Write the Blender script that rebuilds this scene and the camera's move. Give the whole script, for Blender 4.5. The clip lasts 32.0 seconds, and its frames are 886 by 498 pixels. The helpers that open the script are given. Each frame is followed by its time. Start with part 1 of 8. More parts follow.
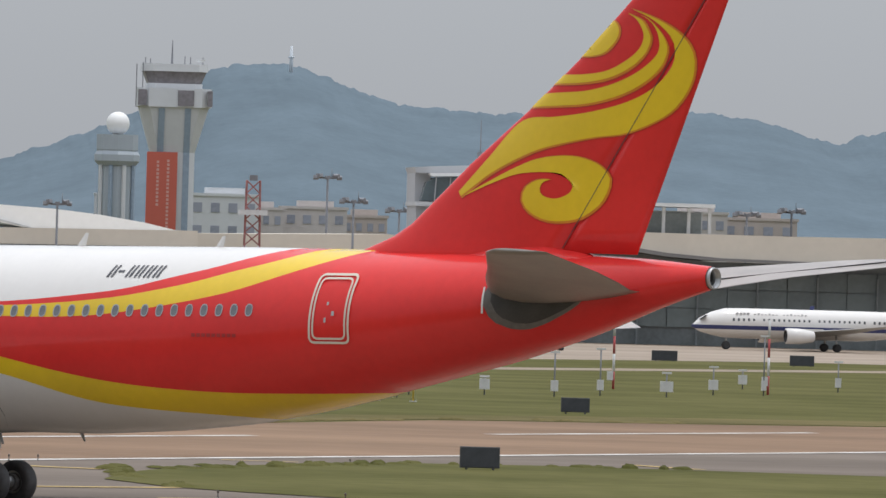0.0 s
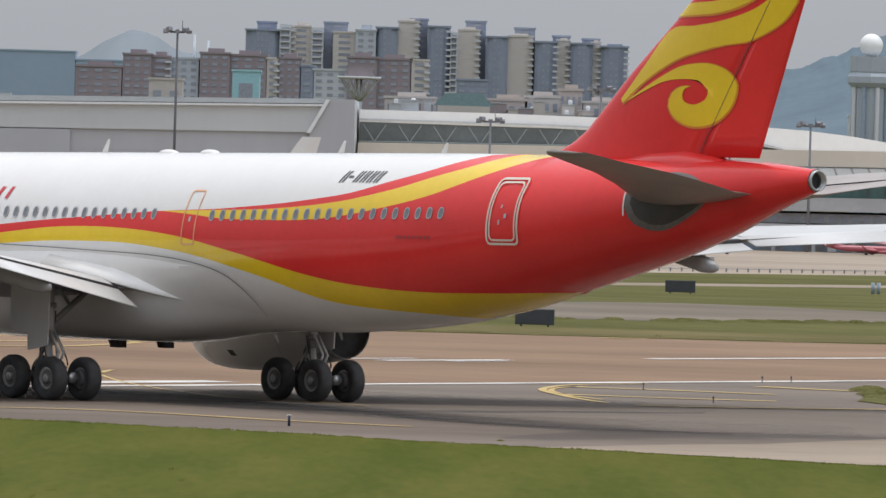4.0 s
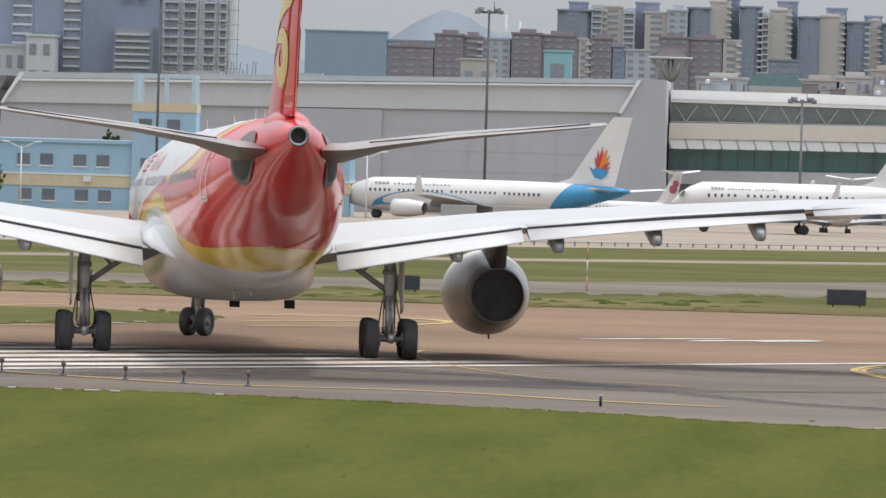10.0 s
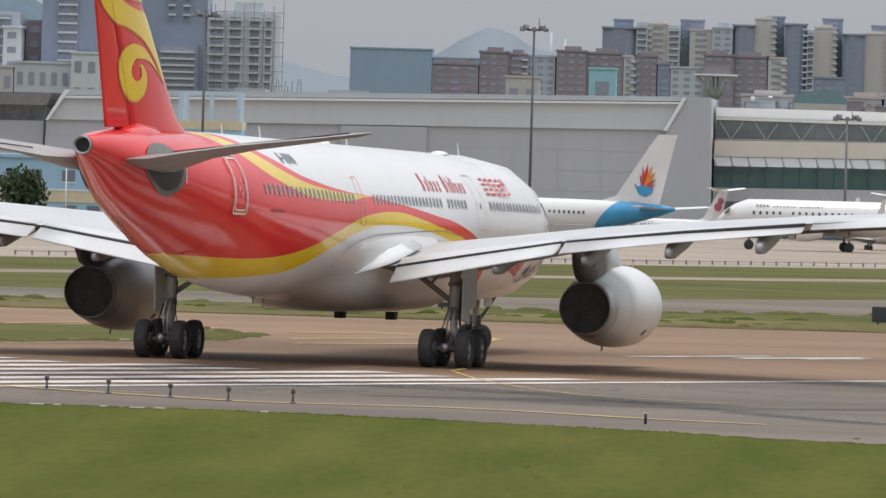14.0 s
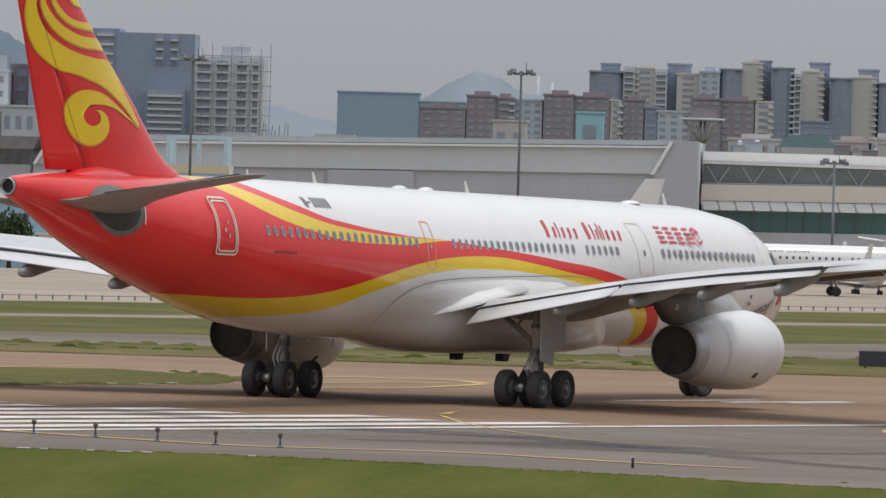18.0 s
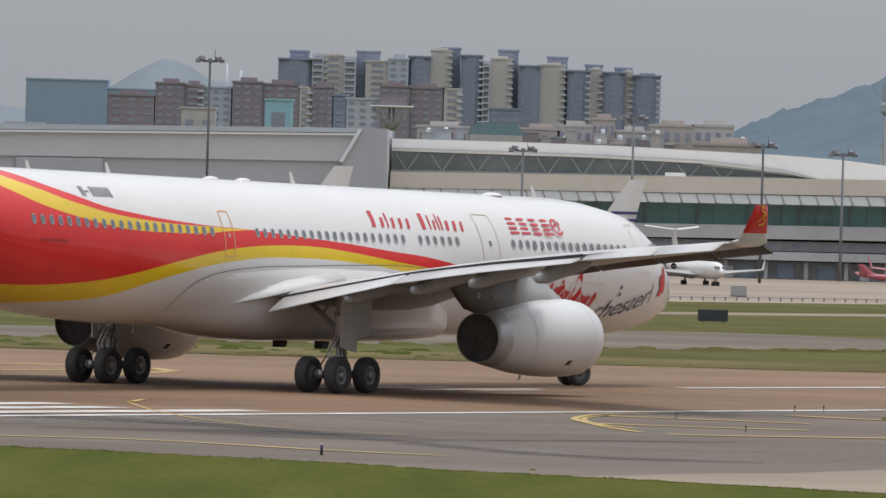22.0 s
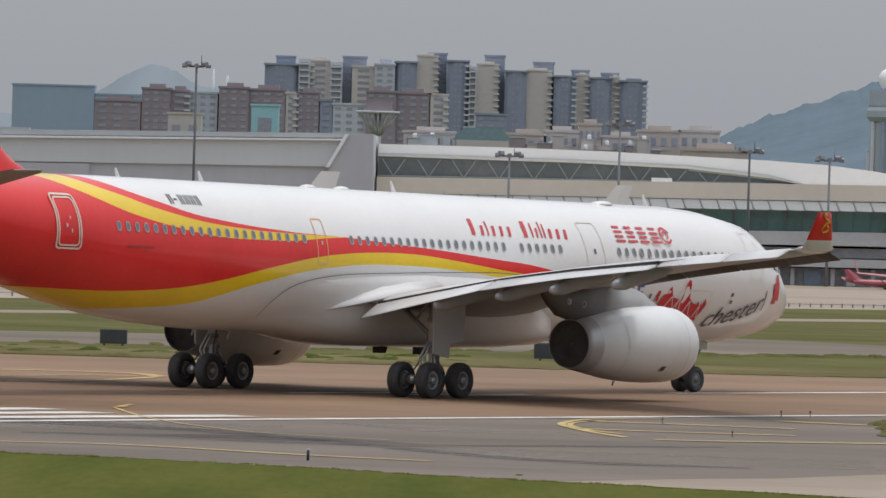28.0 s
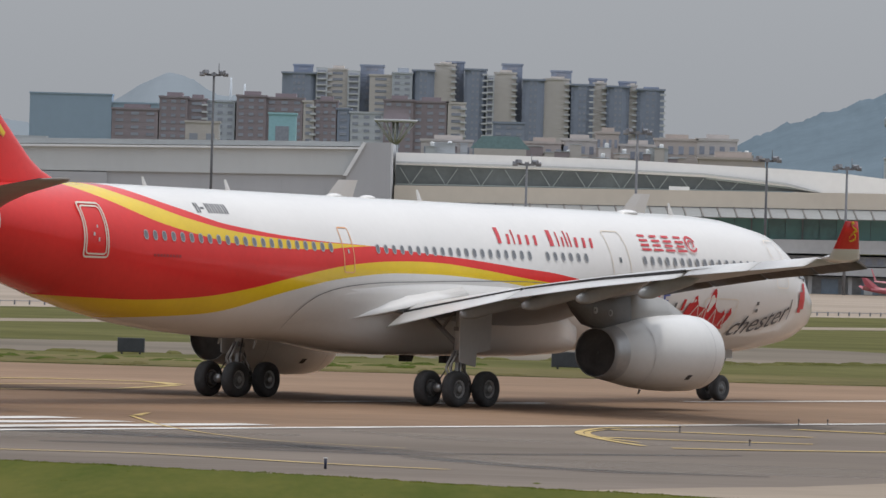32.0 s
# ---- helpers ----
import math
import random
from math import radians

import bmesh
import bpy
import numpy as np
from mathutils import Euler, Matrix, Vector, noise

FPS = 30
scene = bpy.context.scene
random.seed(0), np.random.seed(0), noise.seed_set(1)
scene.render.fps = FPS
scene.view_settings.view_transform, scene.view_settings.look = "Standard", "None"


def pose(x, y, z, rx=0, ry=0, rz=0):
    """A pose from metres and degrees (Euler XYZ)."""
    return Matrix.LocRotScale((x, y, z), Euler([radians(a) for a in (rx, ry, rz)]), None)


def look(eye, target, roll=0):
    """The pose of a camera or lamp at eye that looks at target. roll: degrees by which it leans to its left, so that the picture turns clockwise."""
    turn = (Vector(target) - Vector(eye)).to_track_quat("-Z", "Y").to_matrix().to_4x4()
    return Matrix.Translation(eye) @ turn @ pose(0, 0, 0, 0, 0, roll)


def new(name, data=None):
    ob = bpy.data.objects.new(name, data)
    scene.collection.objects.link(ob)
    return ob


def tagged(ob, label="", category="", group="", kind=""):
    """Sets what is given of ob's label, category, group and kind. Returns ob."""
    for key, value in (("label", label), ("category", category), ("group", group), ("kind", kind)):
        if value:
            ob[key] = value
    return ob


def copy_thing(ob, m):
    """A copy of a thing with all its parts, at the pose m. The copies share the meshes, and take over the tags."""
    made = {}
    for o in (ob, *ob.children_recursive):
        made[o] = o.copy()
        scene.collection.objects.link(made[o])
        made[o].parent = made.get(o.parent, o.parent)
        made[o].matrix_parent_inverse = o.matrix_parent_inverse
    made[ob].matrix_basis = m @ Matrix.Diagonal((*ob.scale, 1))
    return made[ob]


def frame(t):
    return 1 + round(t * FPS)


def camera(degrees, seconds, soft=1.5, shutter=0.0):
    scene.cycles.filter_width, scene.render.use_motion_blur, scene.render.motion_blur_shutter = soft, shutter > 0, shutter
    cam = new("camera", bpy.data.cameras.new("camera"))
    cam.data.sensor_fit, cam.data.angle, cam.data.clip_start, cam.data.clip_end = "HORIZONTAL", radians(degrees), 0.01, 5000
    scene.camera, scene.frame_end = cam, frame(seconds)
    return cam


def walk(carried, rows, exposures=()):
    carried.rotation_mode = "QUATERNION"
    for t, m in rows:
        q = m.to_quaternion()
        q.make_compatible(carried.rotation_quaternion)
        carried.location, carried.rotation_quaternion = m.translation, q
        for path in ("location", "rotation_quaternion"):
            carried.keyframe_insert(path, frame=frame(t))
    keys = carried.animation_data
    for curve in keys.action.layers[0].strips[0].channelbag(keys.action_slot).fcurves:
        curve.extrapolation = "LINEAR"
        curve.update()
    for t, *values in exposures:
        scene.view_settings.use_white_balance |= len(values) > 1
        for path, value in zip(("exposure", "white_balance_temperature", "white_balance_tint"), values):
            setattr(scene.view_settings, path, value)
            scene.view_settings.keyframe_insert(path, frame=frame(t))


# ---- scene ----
# ---- camera ----
cam = camera(5.417, 32.0, soft=1.5)
EYE = (0.0, 0.0, 8.352)


def aim(pan, tilt):
    """Camera pose on its tripod: pan to the right of +y and tilt upwards, in degrees."""
    a, e = radians(pan), radians(tilt)
    way = Vector((math.sin(a) * math.cos(e), math.cos(a) * math.cos(e), math.sin(e)))
    return look(EYE, Vector(EYE) + way * 100, 1.66)


walk(cam, [
(0, aim(4.628, -0.016)), (0.5, aim(4.047, -0.118)), (1, aim(3.444, -0.237)), (1.5, aim(3.054, -0.311)), (2, aim(2.596, -0.381)), (2.5, aim(1.917,
-0.467)), (3, aim(1.220, -0.538)), (3.5, aim(0.617, -0.579)), (4, aim(0.037, -0.626)), (4.5, aim(-0.408, -0.652)), (6.5, aim(-1.536, -0.738)), (7,
aim(-1.658, -0.737)), (7.5, aim(-1.733, -0.754)), (8, aim(-1.808, -0.773)), (8.5, aim(-1.845, -0.785)), (9, aim(-1.850, -0.797)), (9.5, aim(-1.855,
-0.793)), (10, aim(-1.865, -0.801)), (10.5, aim(-1.850, -0.795)), (11, aim(-1.822, -0.799)), (11.5, aim(-1.796, -0.806)), (12, aim(-1.898, -0.825)),
(12.5, aim(-2.066, -0.835)), (13, aim(-2.110, -0.824)), (13.5, aim(-2.120, -0.811)), (14, aim(-2.143, -0.702)), (14.5, aim(-2.154, -0.594)), (16.5,
aim(-2.111, -0.435)), (17, aim(-2.116, -0.434)), (17.5, aim(-2.113, -0.425)), (18, aim(-2.072, -0.431)), (18.5, aim(-2.042, -0.434)), (19, aim(-2.011,
-0.438)), (19.5, aim(-1.844, -0.442)), (20, aim(-1.495, -0.454)), (20.5, aim(-1.196, -0.456)), (21, aim(-0.790, -0.454)), (21.5, aim(-0.376, -0.451)),
(22, aim(-0.167, -0.454)), (22.5, aim(-0.052, -0.456)), (23, aim(0.000, -0.448)), (23.5, aim(-0.002, -0.440)), (24, aim(0.005, -0.437)), (24.5,
aim(-0.008, -0.440)), (25, aim(-0.012, -0.425)), (25.5, aim(-0.013, -0.441)), (27.5, aim(-0.076, -0.430)), (28, aim(-0.085, -0.419)), (28.5,
aim(-0.099, -0.413)), (29, aim(-0.118, -0.400)), (29.5, aim(-0.130, -0.383)), (30, aim(-0.153, -0.385)), (30.5, aim(-0.153, -0.390)), (31, aim(-0.155,
-0.387)), (31.5, aim(-0.184, -0.373)), (32, aim(-0.193, -0.370))
], [(0, 0.18), (2.5, 0.24), (4, 0.22), (6.5, 0.4), (8, 0.42), (13, 0.4), (14.5, 0.13), (16.5, 0.05), (32, 0.0)])

# ---- world and sun ----
SUN_UP, SUN_WAY = 82, 70
BRIGHT_WAY = 30   # added: the sky is made brighter this way
world = bpy.data.worlds.new("sky")
scene.world = world
world.use_nodes = True
wn = world.node_tree
wn.nodes.clear()
sky = wn.nodes.new("ShaderNodeTexSky")
sky.sky_type, sky.sun_disc = "NISHITA", False
sky.sun_elevation, sky.sun_rotation = radians(SUN_UP), radians(SUN_WAY)
sky.altitude, sky.air_density, sky.dust_density, sky.ozone_density = 0, 1.0, 2.0, 1.0
soften = wn.nodes.new("ShaderNodeHueSaturation")
soften.inputs["Saturation"].default_value = 0.45
bg = wn.nodes.new("ShaderNodeBackground")
bg.inputs["Strength"].default_value = 0.085
wout = wn.nodes.new("ShaderNodeOutputWorld")
haze = wn.nodes.new("ShaderNodeMix")
haze.data_type = "RGBA"
haze.inputs["Factor"].default_value = 0.7
haze.inputs["B"].default_value = (6.02, 6.38, 6.98, 1)   # bright thin overcast
wn.links.new(sky.outputs[0], soften.inputs["Color"])
wn.links.new(soften.outputs[0], haze.inputs["A"])
# an overcast sky is brighter overhead than at the horizon
where, parts, rise, lift = (wn.nodes.new("ShaderNode" + k) for k in ("TexCoord", "SeparateXYZ", "Math", "VectorMath"))
rise.operation, rise.use_clamp = "MULTIPLY_ADD", False
rise.inputs[1].default_value, rise.inputs[2].default_value = 2.3, 0.80
lift.operation = "SCALE"
up_only = wn.nodes.new("ShaderNodeMath")
up_only.operation, up_only.inputs[1].default_value = "MAXIMUM", 0.0
wn.links.new(where.outputs["Generated"], parts.inputs[0])
wn.links.new(parts.outputs["Z"], up_only.inputs[0])
wn.links.new(up_only.outputs[0], rise.inputs[0])
wn.links.new(haze.outputs["Result"], lift.inputs[0])
# and an added brightening towards one side shapes light on the hull
toward, glow, whole = (wn.nodes.new("ShaderNode" + k) for k in ("VectorMath", "Math", "Math"))
toward.operation, glow.operation, whole.operation = "DOT_PRODUCT", "MULTIPLY_ADD", "MULTIPLY"
toward.inputs[1].default_value = (math.sin(radians(BRIGHT_WAY)), math.cos(radians(BRIGHT_WAY)), 0.0)
glow.inputs[1].default_value, glow.inputs[2].default_value = 0.14, 0.91
wn.links.new(where.outputs["Generated"], toward.inputs[0])
wn.links.new(toward.outputs["Value"], glow.inputs[0])
wn.links.new(glow.outputs[0], whole.inputs[0])
wn.links.new(rise.outputs[0], whole.inputs[1])
wn.links.new(whole.outputs[0], lift.inputs["Scale"])
wn.links.new(lift.outputs[0], bg.inputs[0])
wn.links.new(bg.outputs[0], wout.inputs[0])

sun_data = bpy.data.lights.new("sun", "SUN")
sun_data.energy, sun_data.angle, sun_data.color = 0.95, radians(1.6), (1.0, 0.95, 0.88)
sun = new("sun", sun_data)
sun_dir = Vector((math.sin(radians(SUN_WAY)) * math.cos(radians(SUN_UP)), math.cos(radians(SUN_WAY)) * math.cos(radians(SUN_UP)), math.sin(radians(SUN_UP))))
sun.matrix_world = look(sun_dir * 300, (0, 0, 0))
scene.view_settings.exposure = 0.0


# ---- materials ----
def mat(name, color, rough=0.6, metal=0.0, vary=0.12, scale=1.5, fine=18.0, bump=0.0, spec=0.5, coat=0.0, stretch=(1, 1, 1), island=0.0, random=0.0, second=None):
    """A surface with variation at two scales: large blotches and fine grain."""
    m = bpy.data.materials.new(name)
    m.use_nodes = True
    nt = m.node_tree
    b = nt.nodes["Principled BSDF"]
    b.inputs["Roughness"].default_value, b.inputs["Metallic"].default_value = rough, metal
    b.inputs["Specular IOR Level"].default_value = spec
    b.inputs["Coat Weight"].default_value, b.inputs["Coat Roughness"].default_value = coat, 0.08
    tc = nt.nodes.new("ShaderNodeTexCoord")
    mp = nt.nodes.new("ShaderNodeMapping")
    mp.inputs["Scale"].default_value = stretch
    nt.links.new(tc.outputs["Object"], mp.inputs["Vector"])
    big, small = nt.nodes.new("ShaderNodeTexNoise"), nt.nodes.new("ShaderNodeTexNoise")
    big.inputs["Scale"].default_value, big.inputs["Detail"].default_value = scale, 4
    small.inputs["Scale"].default_value, small.inputs["Detail"].default_value = fine, 3
    nt.links.new(mp.outputs[0], big.inputs["Vector"])
    nt.links.new(mp.outputs[0], small.inputs["Vector"])
    add = nt.nodes.new("ShaderNodeMath")
    add.operation = "MULTIPLY_ADD"
    add.inputs[1].default_value = 0.45
    nt.links.new(small.outputs[0], add.inputs[0])
    nt.links.new(big.outputs[0], add.inputs[2])
    level = add
    if island or random:
        info = nt.nodes.new("ShaderNodeNewGeometry" if island else "ShaderNodeObjectInfo")
        more = nt.nodes.new("ShaderNodeMath")
        more.operation = "MULTIPLY_ADD"
        more.inputs[1].default_value = island or random
        nt.links.new(info.outputs["Random Per Island" if island else "Random"], more.inputs[0])
        nt.links.new(add.outputs[0], more.inputs[2])
        level = more
    ramp = nt.nodes.new("ShaderNodeValToRGB")
    c = Vector(color)
    d = Vector(second) if second else c * (1 + vary)
    lo = c if second else c * (1 - vary)
    ramp.color_ramp.elements[0].position, ramp.color_ramp.elements[1].position = 0.5, 0.95 + (island or random) * 0.5
    ramp.color_ramp.elements[0].color = (*lo, 1)
    ramp.color_ramp.elements[1].color = (*d, 1)
    nt.links.new(level.outputs[0], ramp.inputs[0])
    nt.links.new(ramp.outputs[0], b.inputs["Base Color"])
    if bump:
        bp = nt.nodes.new("ShaderNodeBump")
        bp.inputs["Strength"].default_value, bp.inputs["Distance"].default_value = bump, 0.05
        nt.links.new(small.outputs[0], bp.inputs["Height"])
        nt.links.new(bp.outputs[0], b.inputs["Normal"])
    return m


M = {}
M["grass"] = mat("grass", (0.072, 0.073, 0.022), 0.9, scale=0.12, fine=1.2, bump=0.5, stretch=(0.6, 0.5, 1), second=(0.128, 0.118, 0.045), spec=0.03)
M["grass_near"] = mat("grass_near", (0.058, 0.072, 0.0095), 0.9, scale=0.34, fine=3.0, bump=0.7, stretch=(1.0, 0.1, 1), second=(0.101, 0.099, 0.02), spec=0.03)
M["tuft_dark"] = mat("tuft_dark", (0.05, 0.064, 0.012), 0.9, vary=0.25, scale=0.5, fine=5, island=0.5, spec=0.03)
M["grass_dry"] = mat("grass_dry", (0.098, 0.086, 0.034), 0.9, scale=0.12, fine=1.2, bump=0.5, stretch=(0.6, 0.6, 1), second=(0.165, 0.135, 0.062), spec=0.03)
M["asphalt"] = mat("asphalt", (0.114, 0.091, 0.072), 0.85, scale=0.05, fine=0.9, second=(0.192, 0.156, 0.127), stretch=(0.35, 1.3, 1), bump=0.2, spec=0.14)
M["runway"] = mat("runway", (0.148, 0.092, 0.056), 0.85, scale=0.045, fine=0.8, second=(0.270, 0.174, 0.110), stretch=(0.4, 1.2, 1), bump=0.2, spec=0.14)
M["concrete"] = mat("concrete", (0.212, 0.168, 0.126), 0.85, scale=0.06, fine=0.7, second=(0.312, 0.252, 0.194), stretch=(0.5, 1, 1), bump=0.2, spec=0.14)
M["old_asphalt"] = mat("old_asphalt", (0.118, 0.098, 0.074), 0.88, scale=0.05, fine=0.5, second=(0.196, 0.16, 0.121), stretch=(0.35, 1, 1), bump=0.2, spec=0.14)
M["plate_dark"] = mat("plate_dark", (0.15, 0.135, 0.122), 0.45, vary=0.3, scale=0.9, fine=6)
M["dark_hole"] = mat("dark_hole", (0.055, 0.05, 0.046), 0.7, vary=0.2)
M["flap_grey"] = mat("flap_grey", (0.56, 0.55, 0.535), 0.35, vary=0.06, scale=0.5, fine=5)
M["rim_metal"] = mat("rim_metal", (0.16, 0.158, 0.155), 0.42, 0.3, vary=0.15, scale=3, fine=20)
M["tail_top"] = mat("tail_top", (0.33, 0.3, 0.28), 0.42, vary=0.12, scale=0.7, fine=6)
M["apron"] = mat("apron", (0.250, 0.200, 0.155), 0.85, scale=0.03, fine=0.5, second=(0.365, 0.298, 0.236), stretch=(0.5, 1, 1), spec=0.14)
M["rubber_mark"] = mat("rubber_mark", (0.055, 0.05, 0.05), 0.85, scale=0.06, fine=0.6, second=(0.1, 0.094, 0.092), spec=0.3)
M["scoured"] = mat("scoured", (0.2, 0.17, 0.142), 0.85, scale=0.08, fine=0.8, second=(0.285, 0.246, 0.21), stretch=(0.4, 1.3, 1), spec=0.14)
M["white_line"] = mat("white_line", (0.33, 0.29, 0.25), 0.7, scale=0.35, fine=2.2, second=(0.78, 0.76, 0.72), stretch=(0.6, 1.4, 1))
M["yellow_line"] = mat("yellow_line", (0.36, 0.24, 0.075), 0.7, scale=0.3, fine=2.0, second=(0.55, 0.39, 0.13))
M["white_paint"] = mat("white_paint", (0.71, 0.686, 0.657), 0.16, vary=0.03, scale=0.35, fine=4, spec=0.5)
M["red_paint"] = mat("red_paint", (0.7, 0.037, 0.034), 0.14, vary=0.07, scale=0.35, fine=4, spec=0.28)
M["yellow_paint"] = mat("yellow_paint", (0.78, 0.53, 0.025), 0.15, vary=0.06, scale=0.35, fine=4, spec=0.45)
M["grey_paint"] = mat("grey_paint", (0.46, 0.46, 0.45), 0.4, vary=0.08, scale=0.5, fine=5)
M["light_grey"] = mat("light_grey", (0.365, 0.358, 0.346), 0.4, vary=0.06, scale=0.5, fine=5)
M["dark_grey"] = mat("dark_grey", (0.13, 0.13, 0.13), 0.5, vary=0.15, scale=1.2, fine=9)
M["steel"] = mat("steel", (0.4, 0.4, 0.4), 0.38, 0.7, vary=0.12, scale=3, fine=20)
M["gear_paint"] = mat("gear_paint", (0.52, 0.51, 0.5), 0.4, vary=0.12, scale=2, fine=14)
M["gear_grey"] = mat("gear_grey", (0.25, 0.245, 0.24), 0.45, vary=0.15, scale=2, fine=14)
M["rubber"] = mat("rubber", (0.055, 0.054, 0.055), 0.75, vary=0.25, scale=5, fine=30)
# near-black for slots, vents and intakes: their inner shade as colour
M["gap_dark"] = mat("gap_dark", (0.046, 0.045, 0.045), 0.7, vary=0.3, scale=3, fine=20)
M["window_glass"] = mat("window_glass", (0.11, 0.12, 0.13), 0.12, vary=0.15, scale=2, fine=10, spec=0.6)
M["beige_line"] = mat("beige_line", (0.68, 0.6, 0.5), 0.4, vary=0.05)
M["orange_line"] = mat("orange_line", (0.75, 0.38, 0.18), 0.4, vary=0.05)
M["logo_red"] = mat("logo_red", (0.55, 0.02, 0.03), 0.35, vary=0.05)
M["logo_dark"] = mat("logo_dark", (0.06, 0.06, 0.07), 0.4, vary=0.1)
M["red_edge"] = mat("red_edge", (0.5, 0.018, 0.016), 0.32, vary=0.07)
M["cabin_glass"] = mat("cabin_glass", (0.15, 0.155, 0.165), 0.25, vary=0.15, scale=2, fine=10)
M["window_rim"] = mat("window_rim", (0.36, 0.36, 0.37), 0.45, vary=0.06)
M["art_blue"] = mat("art_blue", (0.06, 0.1, 0.35), 0.4, vary=0.06)
# slat_back, wing_under and tail_under put shade into the downward faces
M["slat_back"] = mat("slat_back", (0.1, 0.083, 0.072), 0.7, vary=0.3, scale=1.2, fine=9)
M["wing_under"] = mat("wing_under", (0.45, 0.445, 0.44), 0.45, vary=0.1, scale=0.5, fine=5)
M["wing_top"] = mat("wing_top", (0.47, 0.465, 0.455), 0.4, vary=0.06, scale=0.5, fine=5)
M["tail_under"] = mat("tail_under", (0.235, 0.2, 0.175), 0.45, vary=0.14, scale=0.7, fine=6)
M["fairing_grey"] = mat("fairing_grey", (0.32, 0.32, 0.315), 0.42, vary=0.1, scale=0.8, fine=6)
M["nacelle"] = mat("nacelle", (0.64, 0.63, 0.61), 0.3, vary=0.05, scale=0.6, fine=5)
M["cowl_seam"] = mat("cowl_seam", (0.47, 0.46, 0.45), 0.4, vary=0.05)
M["nozzle"] = mat("nozzle", (0.45, 0.45, 0.45), 0.4, 0.4, vary=0.12, scale=1.5, fine=8)
M["exhaust"] = mat("exhaust", (0.11, 0.107, 0.107), 0.8, vary=0.2, scale=2, fine=10, spec=0.1)
M["pylon_dark"] = mat("pylon_dark", (0.13, 0.125, 0.12), 0.5, vary=0.15, scale=1.0, fine=8)
M["orange_edge"] = mat("orange_edge", (0.68, 0.23, 0.014), 0.35, vary=0.08)


# ---- mesh helpers ----
def finish(bm, smooth=True):
    bmesh.ops.recalc_face_normals(bm, faces=bm.faces)
    for f in bm.faces:
        f.smooth = smooth
    return bm


def to_mesh(name, bm, materials):
    me = bpy.data.meshes.new(name)
    bm.to_mesh(me)
    bm.free()
    for m in materials if isinstance(materials, (list, tuple)) else [materials]:
        me.materials.append(m)
    return me


def part(name, bm, material, parent=None, label="", **tags):
    ob = new(name, to_mesh(name, bm, material))
    ob.parent = parent
    return tagged(ob, label, **tags)


def thing(name, m, label, category, group="", kind=""):
    ob = new(name)
    ob.empty_display_size = 0.5
    ob.matrix_basis = m
    return tagged(ob, label, category, group, kind)


def box(bm, x0, x1, y0, y1, z0, z1, mi=0):
    v = [bm.verts.new((x, y, z)) for z in (z0, z1) for y in (y0, y1) for x in (x0, x1)]
    for q in ((0, 2, 3, 1), (4, 5, 7, 6), (0, 1, 5, 4), (2, 6, 7, 3), (0, 4, 6, 2), (1, 3, 7, 5)):
        bm.faces.new([v[i] for i in q]).material_index = mi
    return bm


def rod(bm, a, b, r0, r1=None, seg=10, mi=0, caps=True):
    a, b = Vector(a), Vector(b)
    r1 = r0 if r1 is None else r1
    q = (b - a).to_track_quat("Z", "Y")
    rings = []
    for p, r in ((a, r0), (b, r1)):
        rings.append([bm.verts.new(p + q @ Vector((math.cos(k * math.tau / seg) * r, math.sin(k * math.tau / seg) * r, 0))) for k in range(seg)])
    for k in range(seg):
        bm.faces.new((rings[0][k], rings[0][(k + 1) % seg], rings[1][(k + 1) % seg], rings[1][k])).material_index = mi
    if caps:
        bm.faces.new(rings[0][::-1]).material_index = mi
        bm.faces.new(rings[1]).material_index = mi
    return bm


def loft(bm, rings, closed=True, cap=True, mi=0):
    """Skins a row of rings of equal length."""
    vs = [[bm.verts.new(p) for p in r] for r in rings]
    n = len(vs[0])
    for a, b in zip(vs, vs[1:]):
        for k in range(n if closed else n - 1):
            bm.faces.new((a[k], a[(k + 1) % n], b[(k + 1) % n], b[k])).material_index = mi
    if cap and closed:
        for r in (vs[0][::-1], vs[-1]):
            bm.faces.new(r).material_index = mi
    return bm


def lathe(bm, profile, centre=(0, 0, 0), axis="Y", seg=32, mi=0, cap=False):
    """A body of revolution about an axis through centre; profile: (along, radius)."""
    c = Vector(centre)
    rings = []
    for s, r in profile:
        ring = []
        for k in range(seg):
            a = k * math.tau / seg
            u, w = math.cos(a) * r, math.sin(a) * r
            ring.append(c + Vector({"Y": (u, s, w), "X": (s, u, w), "Z": (u, w, s)}[axis]))
        rings.append(ring)
    return loft(bm, rings, cap=cap, mi=mi)


def sheet(bm, pts, z, thick=0.0, mi=0):
    """A flat polygon at height z (a function of y, or a number)."""
    top = [bm.verts.new((x, y, z(y) if callable(z) else z)) for x, y in pts]
    bm.faces.new(top).material_index = mi
    return bm


def ribbon(bm, pts, width, z, mi=0):
    """A painted line along a path on the ground."""
    p = [Vector(q) for q in pts]
    left, right = [], []
    for i, q in enumerate(p):
        d = (p[min(i + 1, len(p) - 1)] - p[max(i - 1, 0)]).normalized()
        n = Vector((-d.y, d.x)) * width / 2
        zz = z(q.y) if callable(z) else z
        left.append(bm.verts.new((q.x + n.x, q.y + n.y, zz)))
        right.append(bm.verts.new((q.x - n.x, q.y - n.y, zz)))
    for i in range(len(p) - 1):
        bm.faces.new((left[i], left[i + 1], right[i + 1], right[i])).material_index = mi
    return bm


